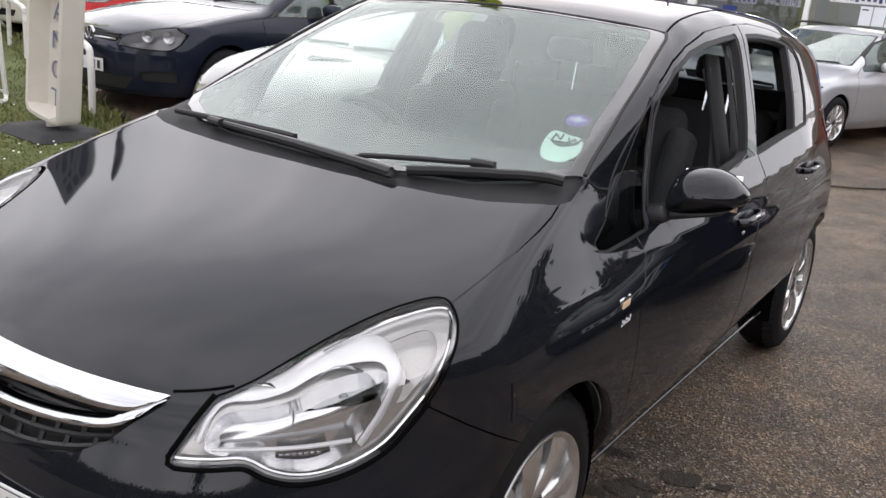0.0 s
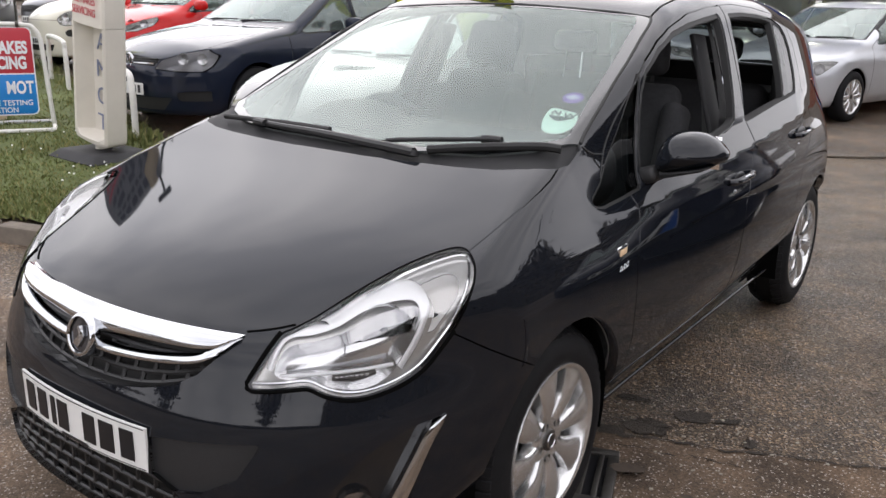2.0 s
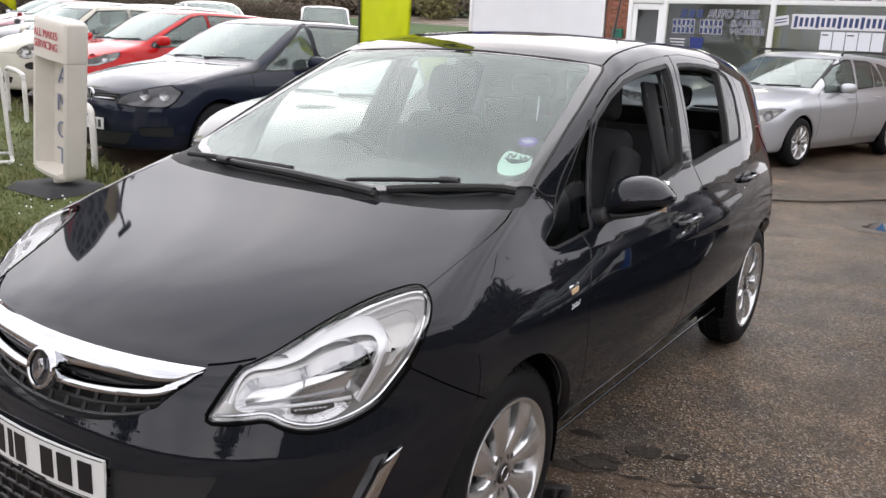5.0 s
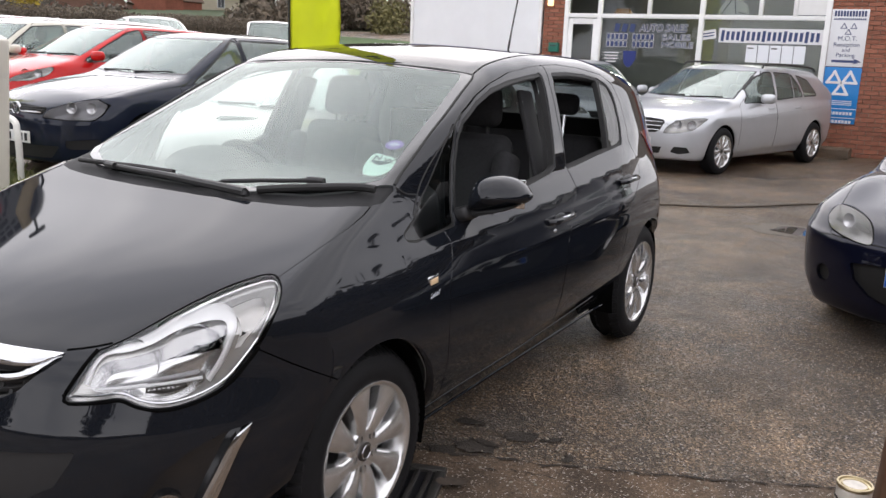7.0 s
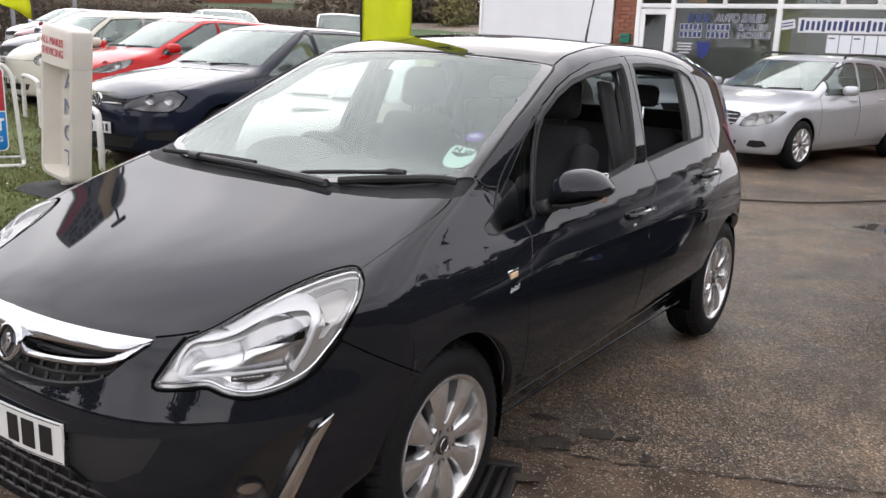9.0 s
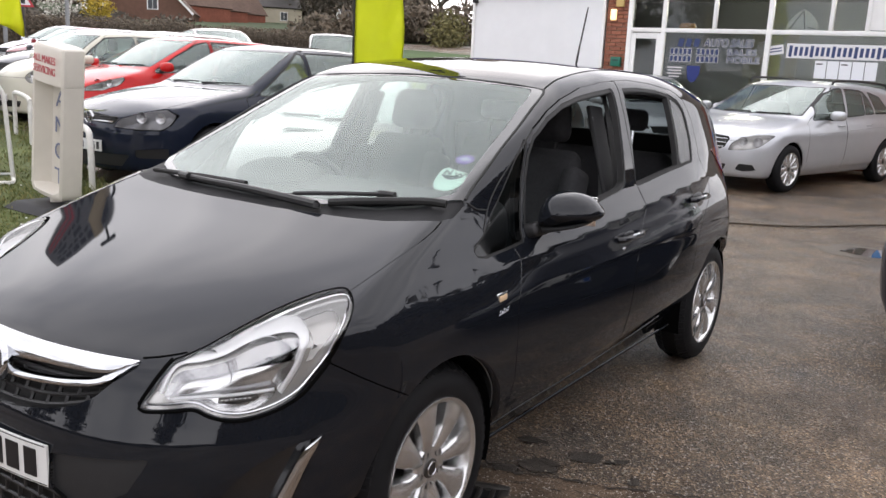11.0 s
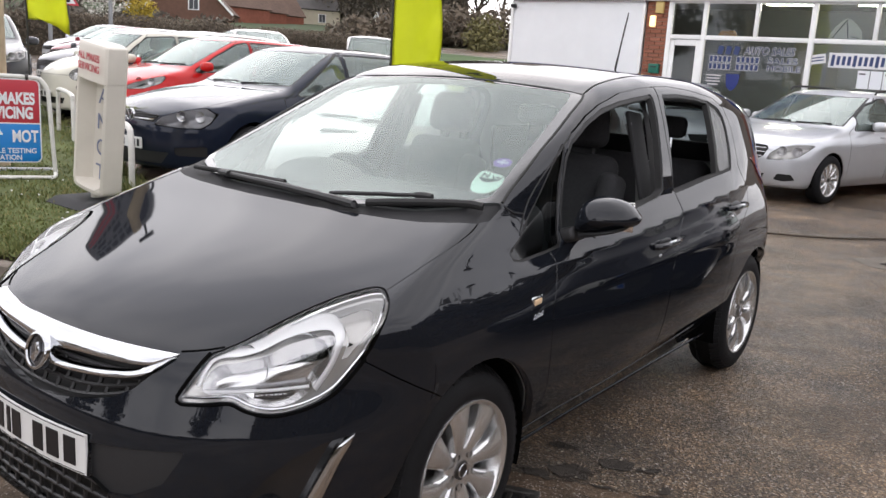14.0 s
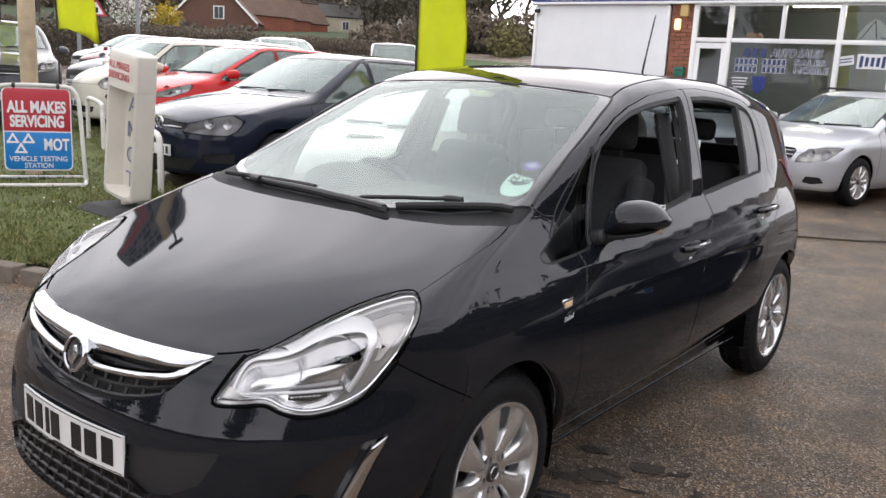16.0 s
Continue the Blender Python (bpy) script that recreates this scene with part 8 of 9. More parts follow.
# ---- grass blades and daisies ----
rng = random.Random(7)
GRASS_BLADE = bpy.data.materials.new("grass_blades")
GRASS_BLADE.use_nodes = True
_t = GRASS_BLADE.node_tree
_b = _t.nodes["Principled BSDF"]
_g = _t.nodes.new("ShaderNodeNewGeometry")
_r = _t.nodes.new("ShaderNodeValToRGB")
_r.color_ramp.elements[0].color = (0.075, 0.09, 0.022, 1)
_r.color_ramp.elements[1].color = (0.27, 0.24, 0.10, 1)
_e = _r.color_ramp.elements.new(0.6)
_e.color = (0.13, 0.15, 0.04, 1)
_t.links.new(_g.outputs["Random Per Island"], _r.inputs["Fac"])
_t.links.new(_r.outputs["Color"], _b.inputs["Base Color"])
_b.inputs["Roughness"].default_value = 0.7
VV, FF = [], []
for k in range(42000):
    x = -2.0 - 11.0 * rng.random() ** 1.5
    lo_, hi_ = kerb_y(x) + 0.12, rails_y(x) + 0.2
    y = lo_ + (hi_ - lo_) * rng.random()
    bare = noise.noise((x * 0.9, y * 0.9, 5.0))
    if math.hypot(x + 4.62, y - 2.13) < 0.34 or bare > 0.28 and rng.random() < 0.75:
        continue
    tall = 1.7 if y > hi_ - 0.35 else 0.75
    h = tall * (0.018 + 0.04 * rng.random() ** 2) * (1.25 + bare)
    a = rng.random() * 6.283
    w = 0.004 + 0.004 * rng.random()
    dx, dy = w * math.cos(a), w * math.sin(a)
    lx, ly = (rng.random() - 0.5) * h * 1.2, (rng.random() - 0.5) * h * 1.2
    z = lot(x, y) - 0.005
    i = len(VV)
    VV += [(x - dx, y - dy, z), (x + dx, y + dy, z), (x + lx + dx * 0.3, y + ly + dy * 0.3, z + h), (x + lx * 0.4 - dx, y + ly * 0.4 - dy, z + h * 0.6)]
    FF.append((i, i + 1, i + 2, i + 3))
me = bpy.data.meshes.new("grass")
me.from_pydata(VV, [], FF)
me.materials.append(GRASS_BLADE)
grass = tagged(new("grass", me), "short patchy green grass with worn spots", "grass", kind="stuff")
bm = bmesh.new()
for k in range(36):
    cx, cy = ((-4.9, 2.0), (-5.6, 2.6), (-4.3, 1.9), (-3.9, 1.6))[k % 4]
    x, y = cx + rng.gauss(0, 0.28), cy + rng.gauss(0, 0.22)
    if y < kerb_y(x) + 0.15 or math.hypot(x + 4.62, y - 2.13) < 0.5:
        continue
    add_cyl(bm, 0.008, 0.006, pose(x, y, lot(x, y) + 0.05 + 0.02 * rng.random(), 20 * rng.random(), 20 * rng.random()), 6)
tagged(part("daisies", bm, mat("daisy_white", (0.75, 0.75, 0.72), rough=0.8), None), "scattered small white daisies in the grass", "flowers", kind="stuff")
# dead leaves and grit on the apron
bm = bmesh.new()
for k in range(160):
    x, y = rng.uniform(0.6, 3.2), rng.uniform(0.2, 1.3)
    add_box(bm, (rng.uniform(0.004, 0.014), rng.uniform(0.004, 0.01), 0.004), (x, y, 0.007), 0, (0, 0, rng.uniform(0, 180)))
tagged(part("grit", bm, mat("pale_grit", (0.30, 0.27, 0.22), rough=0.9, var=0.3, scale=50), None, smooth=0), "loose pale grit on the concrete apron", "grit", kind="stuff")


# ---- hedges, trees, houses ----
def leaf_mat(name, c0, c1):
    m = bpy.data.materials.new(name)
    m.use_nodes = True
    t = m.node_tree
    b = t.nodes["Principled BSDF"]
    g = t.nodes.new("ShaderNodeNewGeometry")
    r = t.nodes.new("ShaderNodeValToRGB")
    r.color_ramp.elements[0].color = (*c0, 1)
    r.color_ramp.elements[1].color = (*c1, 1)
    t.links.new(g.outputs["Random Per Island"], r.inputs["Fac"])
    t.links.new(r.outputs["Color"], b.inputs["Base Color"])
    b.inputs["Roughness"].default_value = 0.8
    return m


HEDGE_LEAF = leaf_mat("hedge_leaves", (0.085, 0.070, 0.052), (0.19, 0.150, 0.108))
TREE_LEAF = leaf_mat("tree_leaves", (0.055, 0.049, 0.039), (0.15, 0.128, 0.100))
YELLOW_LEAF = leaf_mat("forsythia_flowers", (0.30, 0.21, 0.02), (0.55, 0.42, 0.05))
BLOSSOM = leaf_mat("white_blossom", (0.45, 0.42, 0.38), (0.75, 0.72, 0.68))
OLIVE_LEAF = leaf_mat("olive_leaves", (0.09, 0.085, 0.03), (0.18, 0.16, 0.06))
BARK = mat("bark", (0.06, 0.048, 0.036), rough=0.9, var=0.35, scale=14, bump=0.5, bscale=30)
DARK_HEDGE = mat("hedge_shaded_inside", (0.055, 0.044, 0.030), rough=0.95, var=0.3, scale=3)


def cards(points, size, rnd, squash=1.0):
    """Many small leaf clumps at points."""
    V_, F_ = [], []
    for p in points:
        a, b = Vector([rnd.gauss(0, 1) for _ in range(3)]).normalized(), Vector([rnd.gauss(0, 1) for _ in range(3)]).normalized()
        s = size * (0.5 + rnd.random())
        c = Vector(p)
        i = len(V_)
        V_ += [tuple(c - a * s), tuple(c + b * s * 0.6), tuple(c + a * s), tuple(c - b * s * 0.6 + a * s * 0.2)]
        F_.append((i, i + 1, i + 2, i + 3))
    return V_, F_


def leafy(name, pts, size, material, parent, seed):
    V_, F_ = cards(pts, size, random.Random(seed))
    me = bpy.data.meshes.new(name)
    me.from_pydata(V_, [], F_)
    me.materials.append(material)
    o = new(name, me)
    o.parent = parent
    return o


def hedge(p0, p1, z0, z1, height, depth, n, size, seed, label="long brown-green clipped hedge", name="hedge", category="hedge"):
    h = thing(name, pose(0, 0, 0), label, category)
    rnd = random.Random(seed)
    a, b = Vector((*p0, z0)), Vector((*p1, z1))
    d = (b - a)
    side = Vector((-d.y, d.x, 0)).normalized()
    bm = bmesh.new()
    rows = []
    for i in range(33):
        t = i / 32
        c = a + d * t
        hh = height * (0.9 + 0.16 * noise.noise((t * 9, seed, 0)))
        rows.append([bm.verts.new(c + side * (s * depth * 0.42) + Vector((0, 0, z * hh))) for s, z in ((-1, -0.3), (-0.95, 0.7), (-0.5, 0.93), (0.5, 0.93), (0.95, 0.7), (1, -0.3))])
    for A, B in zip(rows, rows[1:]):
        for k in range(5):
            bm.faces.new((A[k], A[k + 1], B[k + 1], B[k]))
    bmesh.ops.recalc_face_normals(bm, faces=bm.faces[:])
    # solid core sheet, coloured dark for the shade between the leaves
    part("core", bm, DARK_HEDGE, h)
    pts = []
    for _ in range(n):
        t = rnd.random()
        c = a + d * t
        hh = height * (0.93 + 0.16 * noise.noise((t * 9, seed, 0)))
        ang = rnd.random() * math.pi
        s, z = math.cos(ang), math.sin(ang)
        s, z = math.copysign(abs(s) ** 0.5, s), z ** 0.45
        if rnd.random() < 0.5:
            z *= rnd.random()
            s = math.copysign(1, s)
        pts.append(c + side * (s * depth * 0.45 + rnd.gauss(0, 0.06)) + Vector((0, 0, z * hh + rnd.gauss(0, 0.06))))
    o = leafy("leaves", pts, size, HEDGE_LEAF, h, seed)
    return h


def tree(x, y, z, height, spread, seed, leaf=TREE_LEAF, n=1800, size=0.22, label="tall bare-branched tree with thin early leaves", bare=False):
    t = thing("tree", pose(x, y, z), label, "tree")
    rnd = random.Random(seed)
    tips = []
    limbs = bmesh.new()

    def grow(p, d, length, r, level):
        pts, rad = [p], [r]
        q, dd = p.copy(), d.copy()
        for i in range(4):
            dd = (dd + Vector((rnd.gauss(0, 0.16), rnd.gauss(0, 0.16), 0.05))).normalized()
            q = q + dd * length / 4
            pts.append(q.copy())
            rad.append(r * (1 - 0.16 * (i + 1)))
            if level > 0:
                tips.append(q.copy())
        b = tube(pts, rad, 5 if level else 8)
        me_ = bpy.data.meshes.new("limb")
        b.to_mesh(me_)
        b.free()
        limbs.from_mesh(me_)
        bpy.data.meshes.remove(me_)
        if level < 3:
            for k in range(4 if level == 0 else 3):
                i = 2 + (k % 3)
                ang = rnd.random() * 6.283
                nd = (dd * 0.55 + Vector((math.cos(ang), math.sin(ang), 0.35)) * (0.75 * spread)).normalized()
                grow(pts[i], nd, length * (0.62 + 0.2 * rnd.random()), rad[i] * 0.6, level + 1)
    grow(Vector((0, 0, -0.3)), Vector((0, 0, 1)), height * 0.45, height * 0.022, 0)
    part("trunk", limbs, BARK, t)
    pts = []
    for _ in range(n):
        p = rnd.choice(tips)
        pts.append(p + Vector((rnd.gauss(0, 1), rnd.gauss(0, 1), rnd.gauss(0, 0.8))) * (0.06 * height * (0.5 if bare else 1.0)))
    leafy("crown", pts, size, leaf, t, seed + 1)
    return t


def bush(x, y, z, r, h, seed, leaf, n=900, size=0.12, label="rounded garden bush"):
    b = thing("bush", pose(x, y, z), label, "bush")
    rnd = random.Random(seed)
    part("stems", tube([(0, 0, -0.2), (0.05, 0, h * 0.5)], 0.05, 6), BARK, b)
    pts = []
    for _ in range(n):
        v = Vector([rnd.gauss(0, 1) for _ in range(3)]).normalized() * (rnd.random() ** 0.4)
        k = 1 + 0.35 * noise.noise(v * 2.1 + Vector((seed, 0, 0)))
        pts.append(Vector((v.x * r * k, v.y * r * k, h * 0.5 + v.z * h * 0.5 * k)))
    leafy("foliage", pts, size, leaf, b, seed)
    return b


def house(x, y, z, rz, w, d, wall_h, roof_h, wall, roofm, label, wins, gable_front=False, chimney=True):
    """A gabled house; its front faces -y before turning. wins: (x, z, w, h) on the front."""
    hs = thing("house", pose(x, y, z, 0, 0, rz), label, "house")
    part("wall", box((w, d, wall_h + 3), (0, 0, wall_h / 2 - 1.5)), wall, hs, smooth=0)
    if gable_front:
        part("gable", prism([(-w / 2, wall_h), (w / 2, wall_h), (0, wall_h + roof_h)], d, "y"), wall, hs, smooth=0)
        for s in (1, -1):
            l = math.hypot(w / 2 + 0.3, roof_h)
            part("roof", box((l + 0.2, d + 0.5, 0.14), (s * w / 4, 0, wall_h + roof_h / 2 + 0.08), 0.0, (0, s * math.degrees(math.atan2(roof_h, w / 2)), 0)), roofm, hs, smooth=0)
            part("bargeboard", box((l + 0.2, 0.06, 0.2), (s * w / 4, -d / 2 - 0.26, wall_h + roof_h / 2 + 0.02), 0.0, (0, s * math.degrees(math.atan2(roof_h, w / 2)), 0)), WHITEPAINT, hs, smooth=0)
    else:
        part("gable", prism([(-d / 2, wall_h), (d / 2, wall_h), (0, wall_h + roof_h)], w, "x"), wall, hs, smooth=0)
        for s in (1, -1):
            l = math.hypot(d / 2 + 0.3, roof_h)
            part("roof", box((w + 0.5, l + 0.2, 0.14), (0, s * d / 4, wall_h + roof_h / 2 + 0.08), 0.0, (-s * math.degrees(math.atan2(roof_h, d / 2)), 0, 0)), roofm, hs, smooth=0)
    if chimney:
        c = part("chimney", box((0.8, 0.6, 1.7), (w * 0.3, 0, wall_h + roof_h + 0.25), 0.03), wall, hs)
        for sx in (-0.2, 0.2):
            part("chimney_pot", cyl(0.12, 0.4, pose(w * 0.3 + sx, 0, wall_h + roof_h + 1.25), 10), mat("terracotta", (0.3, 0.12, 0.06), rough=0.9, var=0.2), c)
    for wx, wz, ww, wh in wins:
        win = part("window", box((ww + 0.16, 0.10, wh + 0.16), (wx, -d / 2 - 0.02, wz), 0.01), WHITEPAINT, hs)
        for sx in (-1, 1):
            part("pane", box((ww / 2 - 0.05, 0.02, wh), (wx + sx * ww / 4, -d / 2 - 0.075, wz)), mat("far_window_glass", (0.03, 0.035, 0.04), rough=0.1, var=0.1), win, smooth=0)
    return hs


HBRICK = mat("terrace_brick", (0.24, 0.085, 0.055), rough=0.9, var=0.25, scale=3)
HCREAM = mat("cream_render", (0.52, 0.47, 0.36), rough=0.9, var=0.1, scale=2)
HROOF = mat("slate_roof", (0.085, 0.078, 0.075), rough=0.8, var=0.3, scale=5, bump=0.4, bscale=12)
TILE = mat("brown_roof_tile", (0.13, 0.085, 0.065), rough=0.85, var=0.3, scale=5, bump=0.4, bscale=12)


def ahead_of(dx, dy, dist):
    """A place at a distance from the walk's end, along a level direction."""
    return 2.12 + dx * dist, -1.99 + dy * dist


# hillside field behind the white wall and under the houses
bm = bmesh.new()
rows = []
for i in range(13):
    a = radians(-96 + 6.6 * i)
    rows.append([bm.verts.new((2.1 + r * math.sin(a), -2 + r * math.cos(a), z)) for r, z in ((46, 0.6), (60, 2.2), (90, 4.2), (140, 6.6), (190, 9.5), (290, 14))])
for A, B in zip(rows, rows[1:]):
    for k in range(5):
        bm.faces.new((A[k], A[k + 1], B[k + 1], B[k]))
bmesh.ops.recalc_face_normals(bm, faces=bm.faces[:])
tagged(part("hillside", bm, mat("field_grass", (0.035, 0.055, 0.016), rough=0.95, var=0.3, scale=0.6, bump=0.4, bscale=8), None), kind="structure")
bm = bmesh.new()
rows = []
for i in range(9):
    a = radians(-41 + 2.2 * i)
    rows.append([bm.verts.new((2.1 + r * math.sin(a), -2 + r * math.cos(a), z)) for r, z in ((23, 0.5), (27, 0.75), (34, 1.15), (45, 1.7), (62, 2.4))])
for A, B in zip(rows, rows[1:]):
    for k in range(4):
        bm.faces.new((A[k], A[k + 1], B[k + 1], B[k]))
bmesh.ops.recalc_face_normals(bm, faces=bm.faces[:])
tagged(part("field", bm, mat("meadow_grass", (0.045, 0.085, 0.018), rough=0.95, var=0.35, scale=2.5, bump=0.5, bscale=20), None), kind="structure")
p0, p1 = ahead_of(-0.93, 0.36, 38), ahead_of(-0.665, 0.745, 58)
hedge(p0, p1, 0.9, 1.3, 1.8, 1.6, 36000, 0.055, 3)
p0, p1 = ahead_of(-0.98, 0.10, 34), ahead_of(-0.925, 0.38, 38)
hedge(p0, p1, 0.9, 0.9, 1.95, 1.6, 12000, 0.055, 4)

facing = lambda dx, dy: math.degrees(math.atan2(-dx, dy))
for k, (dx, dy, dist) in enumerate(((-0.773, 0.634, 100), (-0.760, 0.650, 106), (-0.746, 0.666, 112))):
    hx, hy = ahead_of(dx, dy, dist)
    house(hx, hy, 1.6, facing(dx, dy) - 52, 4.6, 7, 4.6, 2.4, HBRICK, TILE, "red brick terraced house with white window frames", [(-1.1, 3.6, 0.9, 1.2), (1.1, 3.6, 0.9, 1.2), (-1.1, 1.2, 1.1, 1.2), (1.2, 1.0, 0.8, 1.9)], True, k == 1)
hx, hy = ahead_of(-0.797, 0.604, 96)
house(hx, hy, 1.5, facing(-0.797, 0.604) - 8, 8.6, 9, 3.6, 4.4, mat("dark_gable_brick", (0.13, 0.07, 0.05), rough=0.9, var=0.25, scale=3), TILE, "brown brick house with steep tiled gable", [(0.6, 4.4, 0.9, 1.1), (-2.4, 1.6, 1.3, 1.3)], True, False)
hx, hy = ahead_of(-0.718, 0.696, 122)
house(hx, hy, 4.0, facing(-0.718, 0.696) + 18, 7.4, 5.0, 3.6, 1.7, HCREAM, HROOF, "cream rendered house with dark slate roof", [(-2.0, 2.5, 0.9, 1.0), (1.2, 2.5, 0.9, 1.0), (-2.0, 0.7, 1.0, 1.1), (1.2, 0.7, 1.0, 1.1)])
hx, hy = ahead_of(-0.659, 0.752, 190)
house(hx, hy, 5.6, facing(-0.659, 0.752) - 20, 2.6, 5, 3.0, 2.6, mat("white_render", (0.7, 0.7, 0.68), rough=0.8, var=0.06), HROOF, "small white gabled cottage", [(0, 1.6, 0.7, 0.9)], True, False)

for i, (dx, dy, dist, z, h, s, leaf, n) in enumerate((
        (-0.683, 0.73, 120, 3.5, 14, 0.8, TREE_LEAF, 2000), (-0.645, 0.765, 80, 3.0, 13, 1.0, TREE_LEAF, 2600), (-0.625, 0.78, 100, 4.0, 16, 1.0, TREE_LEAF, 2600),
        (-0.60, 0.80, 85, 3.5, 14, 1.0, TREE_LEAF, 2600), (-0.575, 0.818, 105, 4.5, 17, 1.0, TREE_LEAF, 2600), (-0.548, 0.836, 84, 3.5, 13, 1.0, TREE_LEAF, 2600), (-0.52, 0.854, 110, 4.5, 16, 1.0, TREE_LEAF, 2200),
        (-0.74, 0.67, 165, 8.0, 15, 1.0, TREE_LEAF, 1800), (-0.77, 0.64, 165, 8.0, 16, 1.0, TREE_LEAF, 1800), (-0.82, 0.57, 150, 7.0, 15, 1.0, TREE_LEAF, 1800), (-0.86, 0.51, 140, 6.5, 16, 1.0, TREE_LEAF, 1800), (-0.89, 0.45, 120, 5.5, 14, 1.0, TREE_LEAF, 1800), (-0.915, 0.40, 95, 4.0, 13, 1.0, TREE_LEAF, 1800),
        (-0.735, 0.678, 150, 6, 17, 1.0, TREE_LEAF, 2600), (-0.70, 0.714, 145, 5, 17, 1.0, TREE_LEAF, 2600), (-0.672, 0.74, 140, 5, 17, 1.0, TREE_LEAF, 2600), (-0.655, 0.755, 110, 4, 15, 1.0, TREE_LEAF, 2600), (-0.755, 0.655, 160, 6, 17, 1.0, TREE_LEAF, 2600),
        (-0.71, 0.705, 170, 8.5, 15, 1.0, TREE_LEAF, 1800), (-0.66, 0.75, 175, 8.5, 17, 1.0, TREE_LEAF, 1800))):
    x, y = ahead_of(dx, dy, dist)
    tree(x, y, z, h, s, 20 + i, leaf, n, 0.3)
x, y = ahead_of(-0.566, 0.824, 62)
bush(x, y, 2.0, 1.6, 3.0, 5, OLIVE_LEAF, 1500, 0.14, "olive-yellow shrub at the field edge")
for i, (dx, dy, dist, z, r, h) in enumerate(((-0.60, 0.80, 70, 2.6, 3.2, 3.6), (-0.582, 0.813, 72, 2.6, 3.0, 3.4), (-0.62, 0.784, 70, 2.4, 3.2, 3.4), (-0.64, 0.768, 68, 2.2, 3.0, 3.2), (-0.545, 0.838, 70, 2.6, 3.4, 3.8), (-0.50, 0.866, 70, 2.4, 4.0, 4.2), (-0.675, 0.737, 66, 2.0, 2.4, 2.6))):
    x, y = ahead_of(dx, dy, dist)
    bush(x, y, z, r, h, 40 + i, HEDGE_LEAF, 1600, 0.2, "dense brown scrub at the field edge")
x, y = ahead_of(-0.829, 0.559, 60)
bush(x, y, 3.0, 1.1, 1.8, 8, YELLOW_LEAF, 900, 0.1, "yellow flowering forsythia bush")
x, y = ahead_of(-0.848, 0.53, 58)
bush(x, y, 3.0, 1.5, 2.6, 9, BLOSSOM, 900, 0.09, "white blossoming garden shrub")
for i, (dx, dy) in enumerate(((-0.885, 0.466), (-0.875, 0.484), (-0.868, 0.497), (-0.855, 0.519), (-0.842, 0.539), (-0.835, 0.55), (-0.82, 0.572), (-0.86, 0.51), (-0.83, 0.545), (-0.812, 0.584), (-0.785, 0.619), (-0.778, 0.628), (-0.69, 0.724))):
    x, y = ahead_of(dx, dy, 66 + 6 * (i % 2))
    bush(x, y, 1.4, 1.9, 2.6, 60 + i, TREE_LEAF, 1000, 0.18, "dark garden evergreen behind the hedge")

# wooded hillside far behind the houses
hedge(ahead_of(-0.965, 0.26, 200), ahead_of(-0.60, 0.80, 215), 6.0, 7.0, 19.0, 22.0, 34000, 0.75, 21, "brown and olive woodland on the far hillside", "far_wood", "woodland")

# warning sign by the road
ws_x, ws_y = ahead_of(-0.866, 0.50, 40)
rs = thing("road_sign", pose(ws_x, ws_y, 1.2, 0, 0, 60), "red-bordered triangular road sign on a grey post", "road sign")
part("post", cyl(0.045, 2.4, pose(0, 0.03, 1.2), 10), DARK_METAL, rs)
part("border", prism([(-0.42, 1.75), (0.42, 1.75), (0, 2.48)], 0.02, "y"), SIGN_RED, rs, smooth=0)
part("plate", prism([(-0.29, 1.82), (0.29, 1.82), (0, 2.33)], 0.026, "y"), SIGNW, rs, smooth=0)
part("symbol", box((0.16, 0.03, 0.22), (0, 0, 1.98)), INK, rs)
for dx, dy in ((-0.875, 0.485), (-0.845, 0.535)):
    x, y = ahead_of(dx, dy, 39)
    fp = thing("post", pose(x, y, 0.9), "plain grey street post beside the hedge", "post")
    part("shaft", cyl(0.08, 3.2, pose(0, 0, 1.6), 10), mat("grey_steel", (0.25, 0.26, 0.27), rough=0.6, var=0.1), fp)

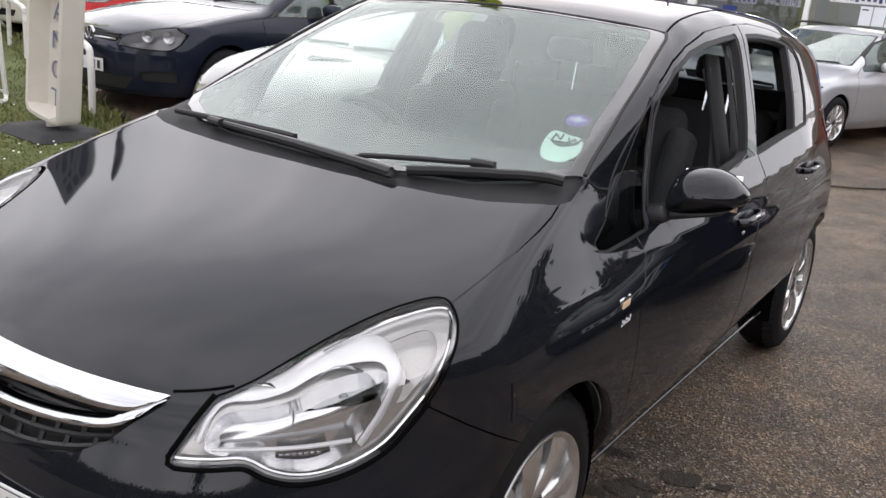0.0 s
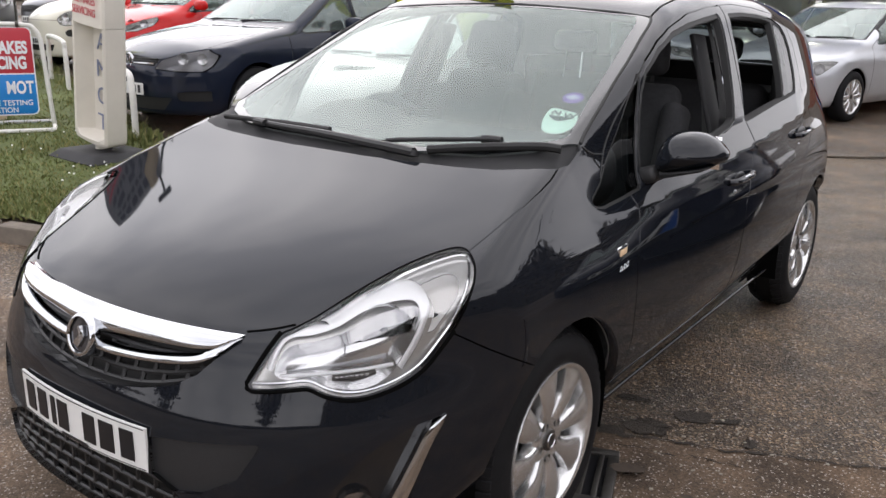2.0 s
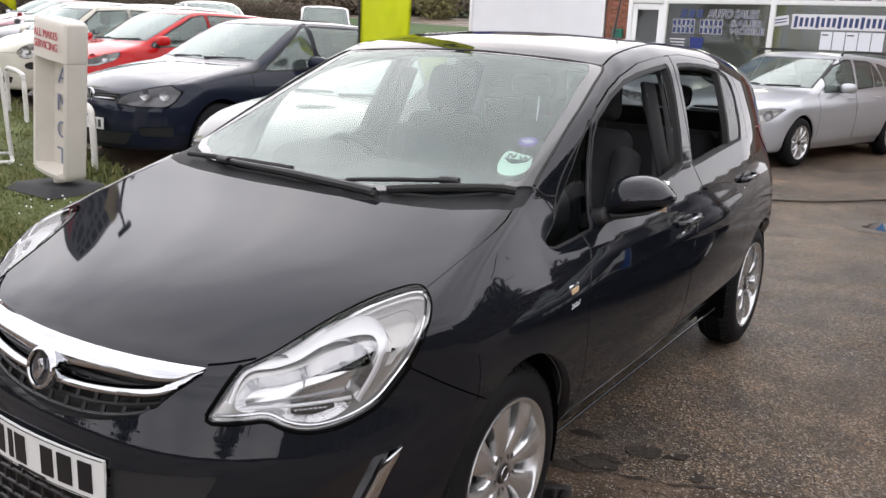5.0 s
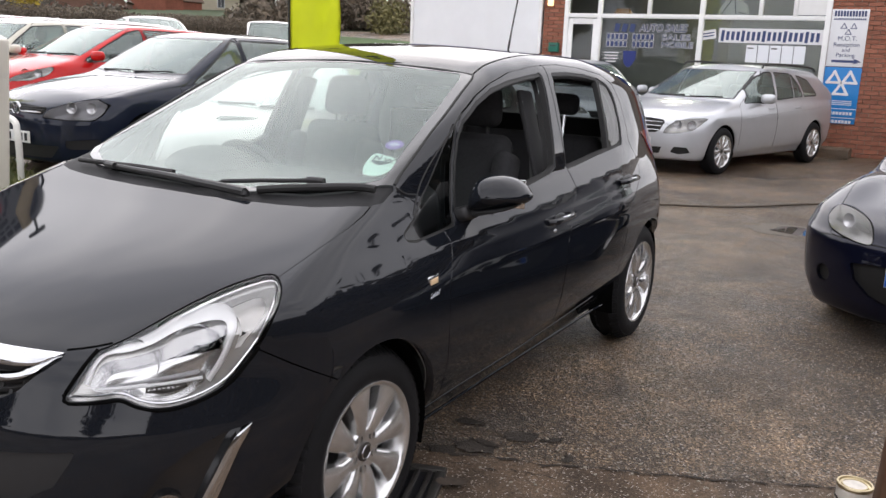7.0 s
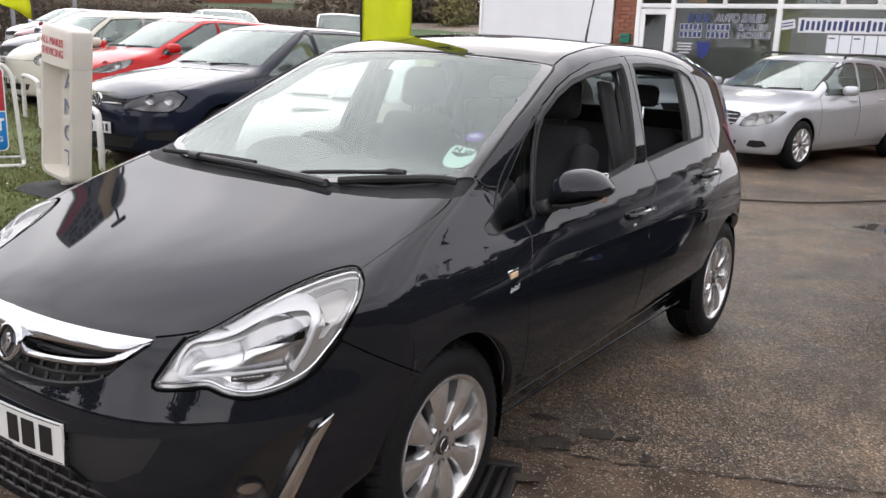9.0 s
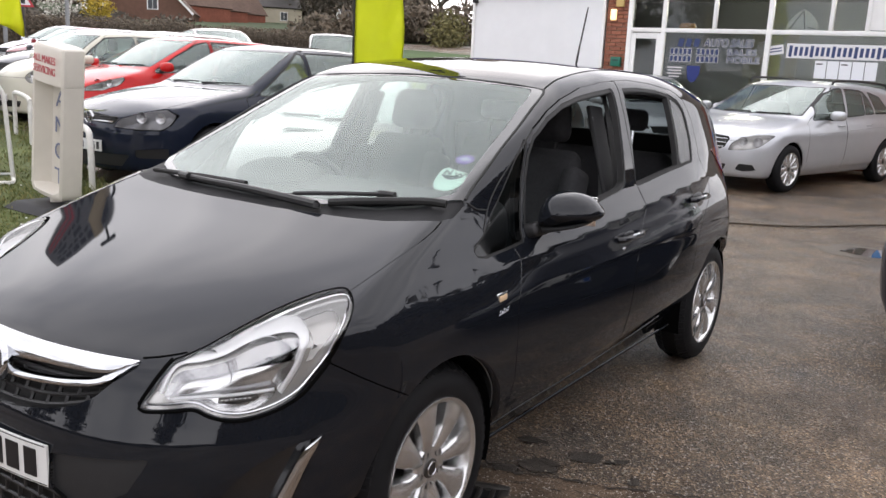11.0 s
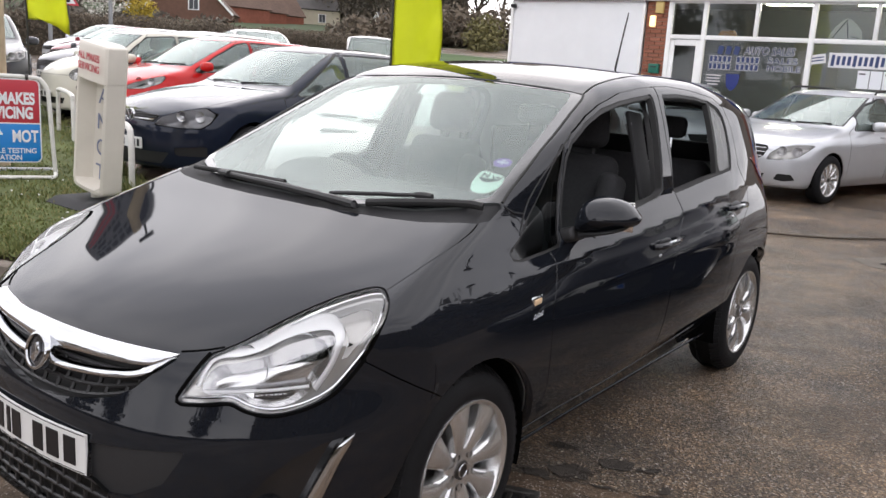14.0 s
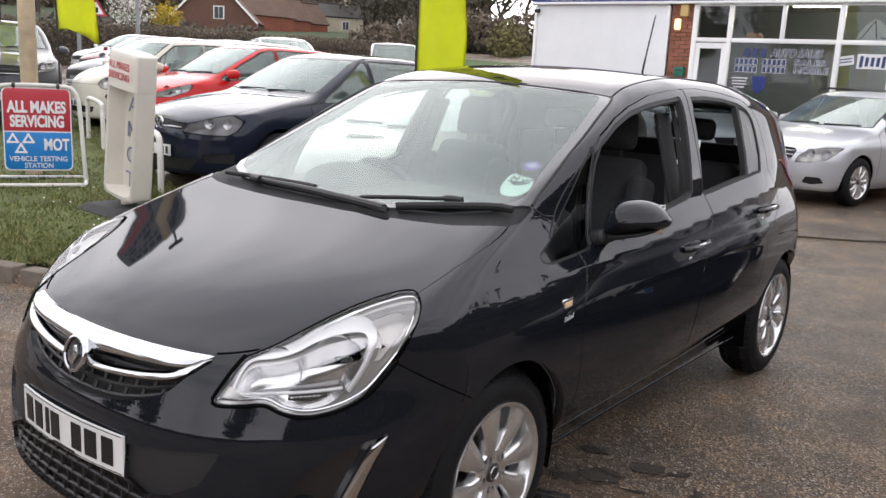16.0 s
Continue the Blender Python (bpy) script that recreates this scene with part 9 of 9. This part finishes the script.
# far side of the road and right-hand boundary: unseen greenery added to darken reflections
hedge((-45, -15), (45, -15), 0, 0, 1.5, 1.6, 16000, 0.13, 11, "unseen dark hedge across the road, added for reflections")
hedge((13.5, -14), (13.5, 34), 0, 0, 4.3, 2.0, 16000, 0.18, 12, "unseen tall dark hedge added to darken side reflections")
# unseen trees, added as dark shapes for the bodywork to mirror
for i, (x, y, h) in enumerate(((-22, -21, 8), (-12, -24, 9), (8, -24, 9), (22, -20, 9), (31, 14, 8), (14.5, 17.5, 10), (16.5, 14.5, 10), (18, 10.5, 9))):
    tree(x, y, 0, h, 1.0, 80 + i, TREE_LEAF, 2200 if i < 5 else 5000, 0.3 if i < 5 else 0.42)


# ---- bricks of the shop's walls, laid in stretcher bond ----
def brick_mesh(l):
    me = bpy.data.meshes.new("brick")
    x, y, z, c = l / 2, 0.014, 0.0325, 0.004
    V_ = [(sx * x, y, sz * z) for sx, sz in ((-1, -1), (1, -1), (1, 1), (-1, 1))] + [(sx * x, -y + c, sz * z) for sx, sz in ((-1, -1), (1, -1), (1, 1), (-1, 1))] + [(sx * (x - c), -y, sz * (z - c)) for sx, sz in ((-1, -1), (1, -1), (1, 1), (-1, 1))]
    F_ = [(8, 9, 10, 11)]
    for o in (0, 4):
        F_ += [(o + k, o + (k + 1) % 4, o + 4 + (k + 1) % 4, o + 4 + k) for k in range(4)]
    me.from_pydata(V_, [], F_)
    me.materials.append(BRICK)
    return me


def brick_wall(wall, x0, x1, z0, z1, face):
    meshes = {}
    laid = 0
    for j in range(int((z1 - z0) / 0.075)):
        x = x0 + 0.004
        first = 0.1025 if j % 2 else 0.215
        while x < x1 - 0.03:
            l = min(first, x1 - 0.004 - x)
            first = 0.215
            if l > 0.03:
                k = round(l, 3)
                if k not in meshes:
                    meshes[k] = brick_mesh(k)
                o = new("brick", meshes[k])
                o.parent = wall
                o.matrix_basis = pose(x + l / 2, face + 0.002 * math.sin(j * 7.3 + x * 31), z0 + 0.0375 + 0.075 * j)
                laid += 1
            x += l + 0.01
    return laid


brick_wall(pier_l, -5.2, -4.72, 0.0, 2.93, Y + 0.004)
brick_wall(pier_r, 0.06, 1.55, 0.0, 2.93, Y + 0.004)
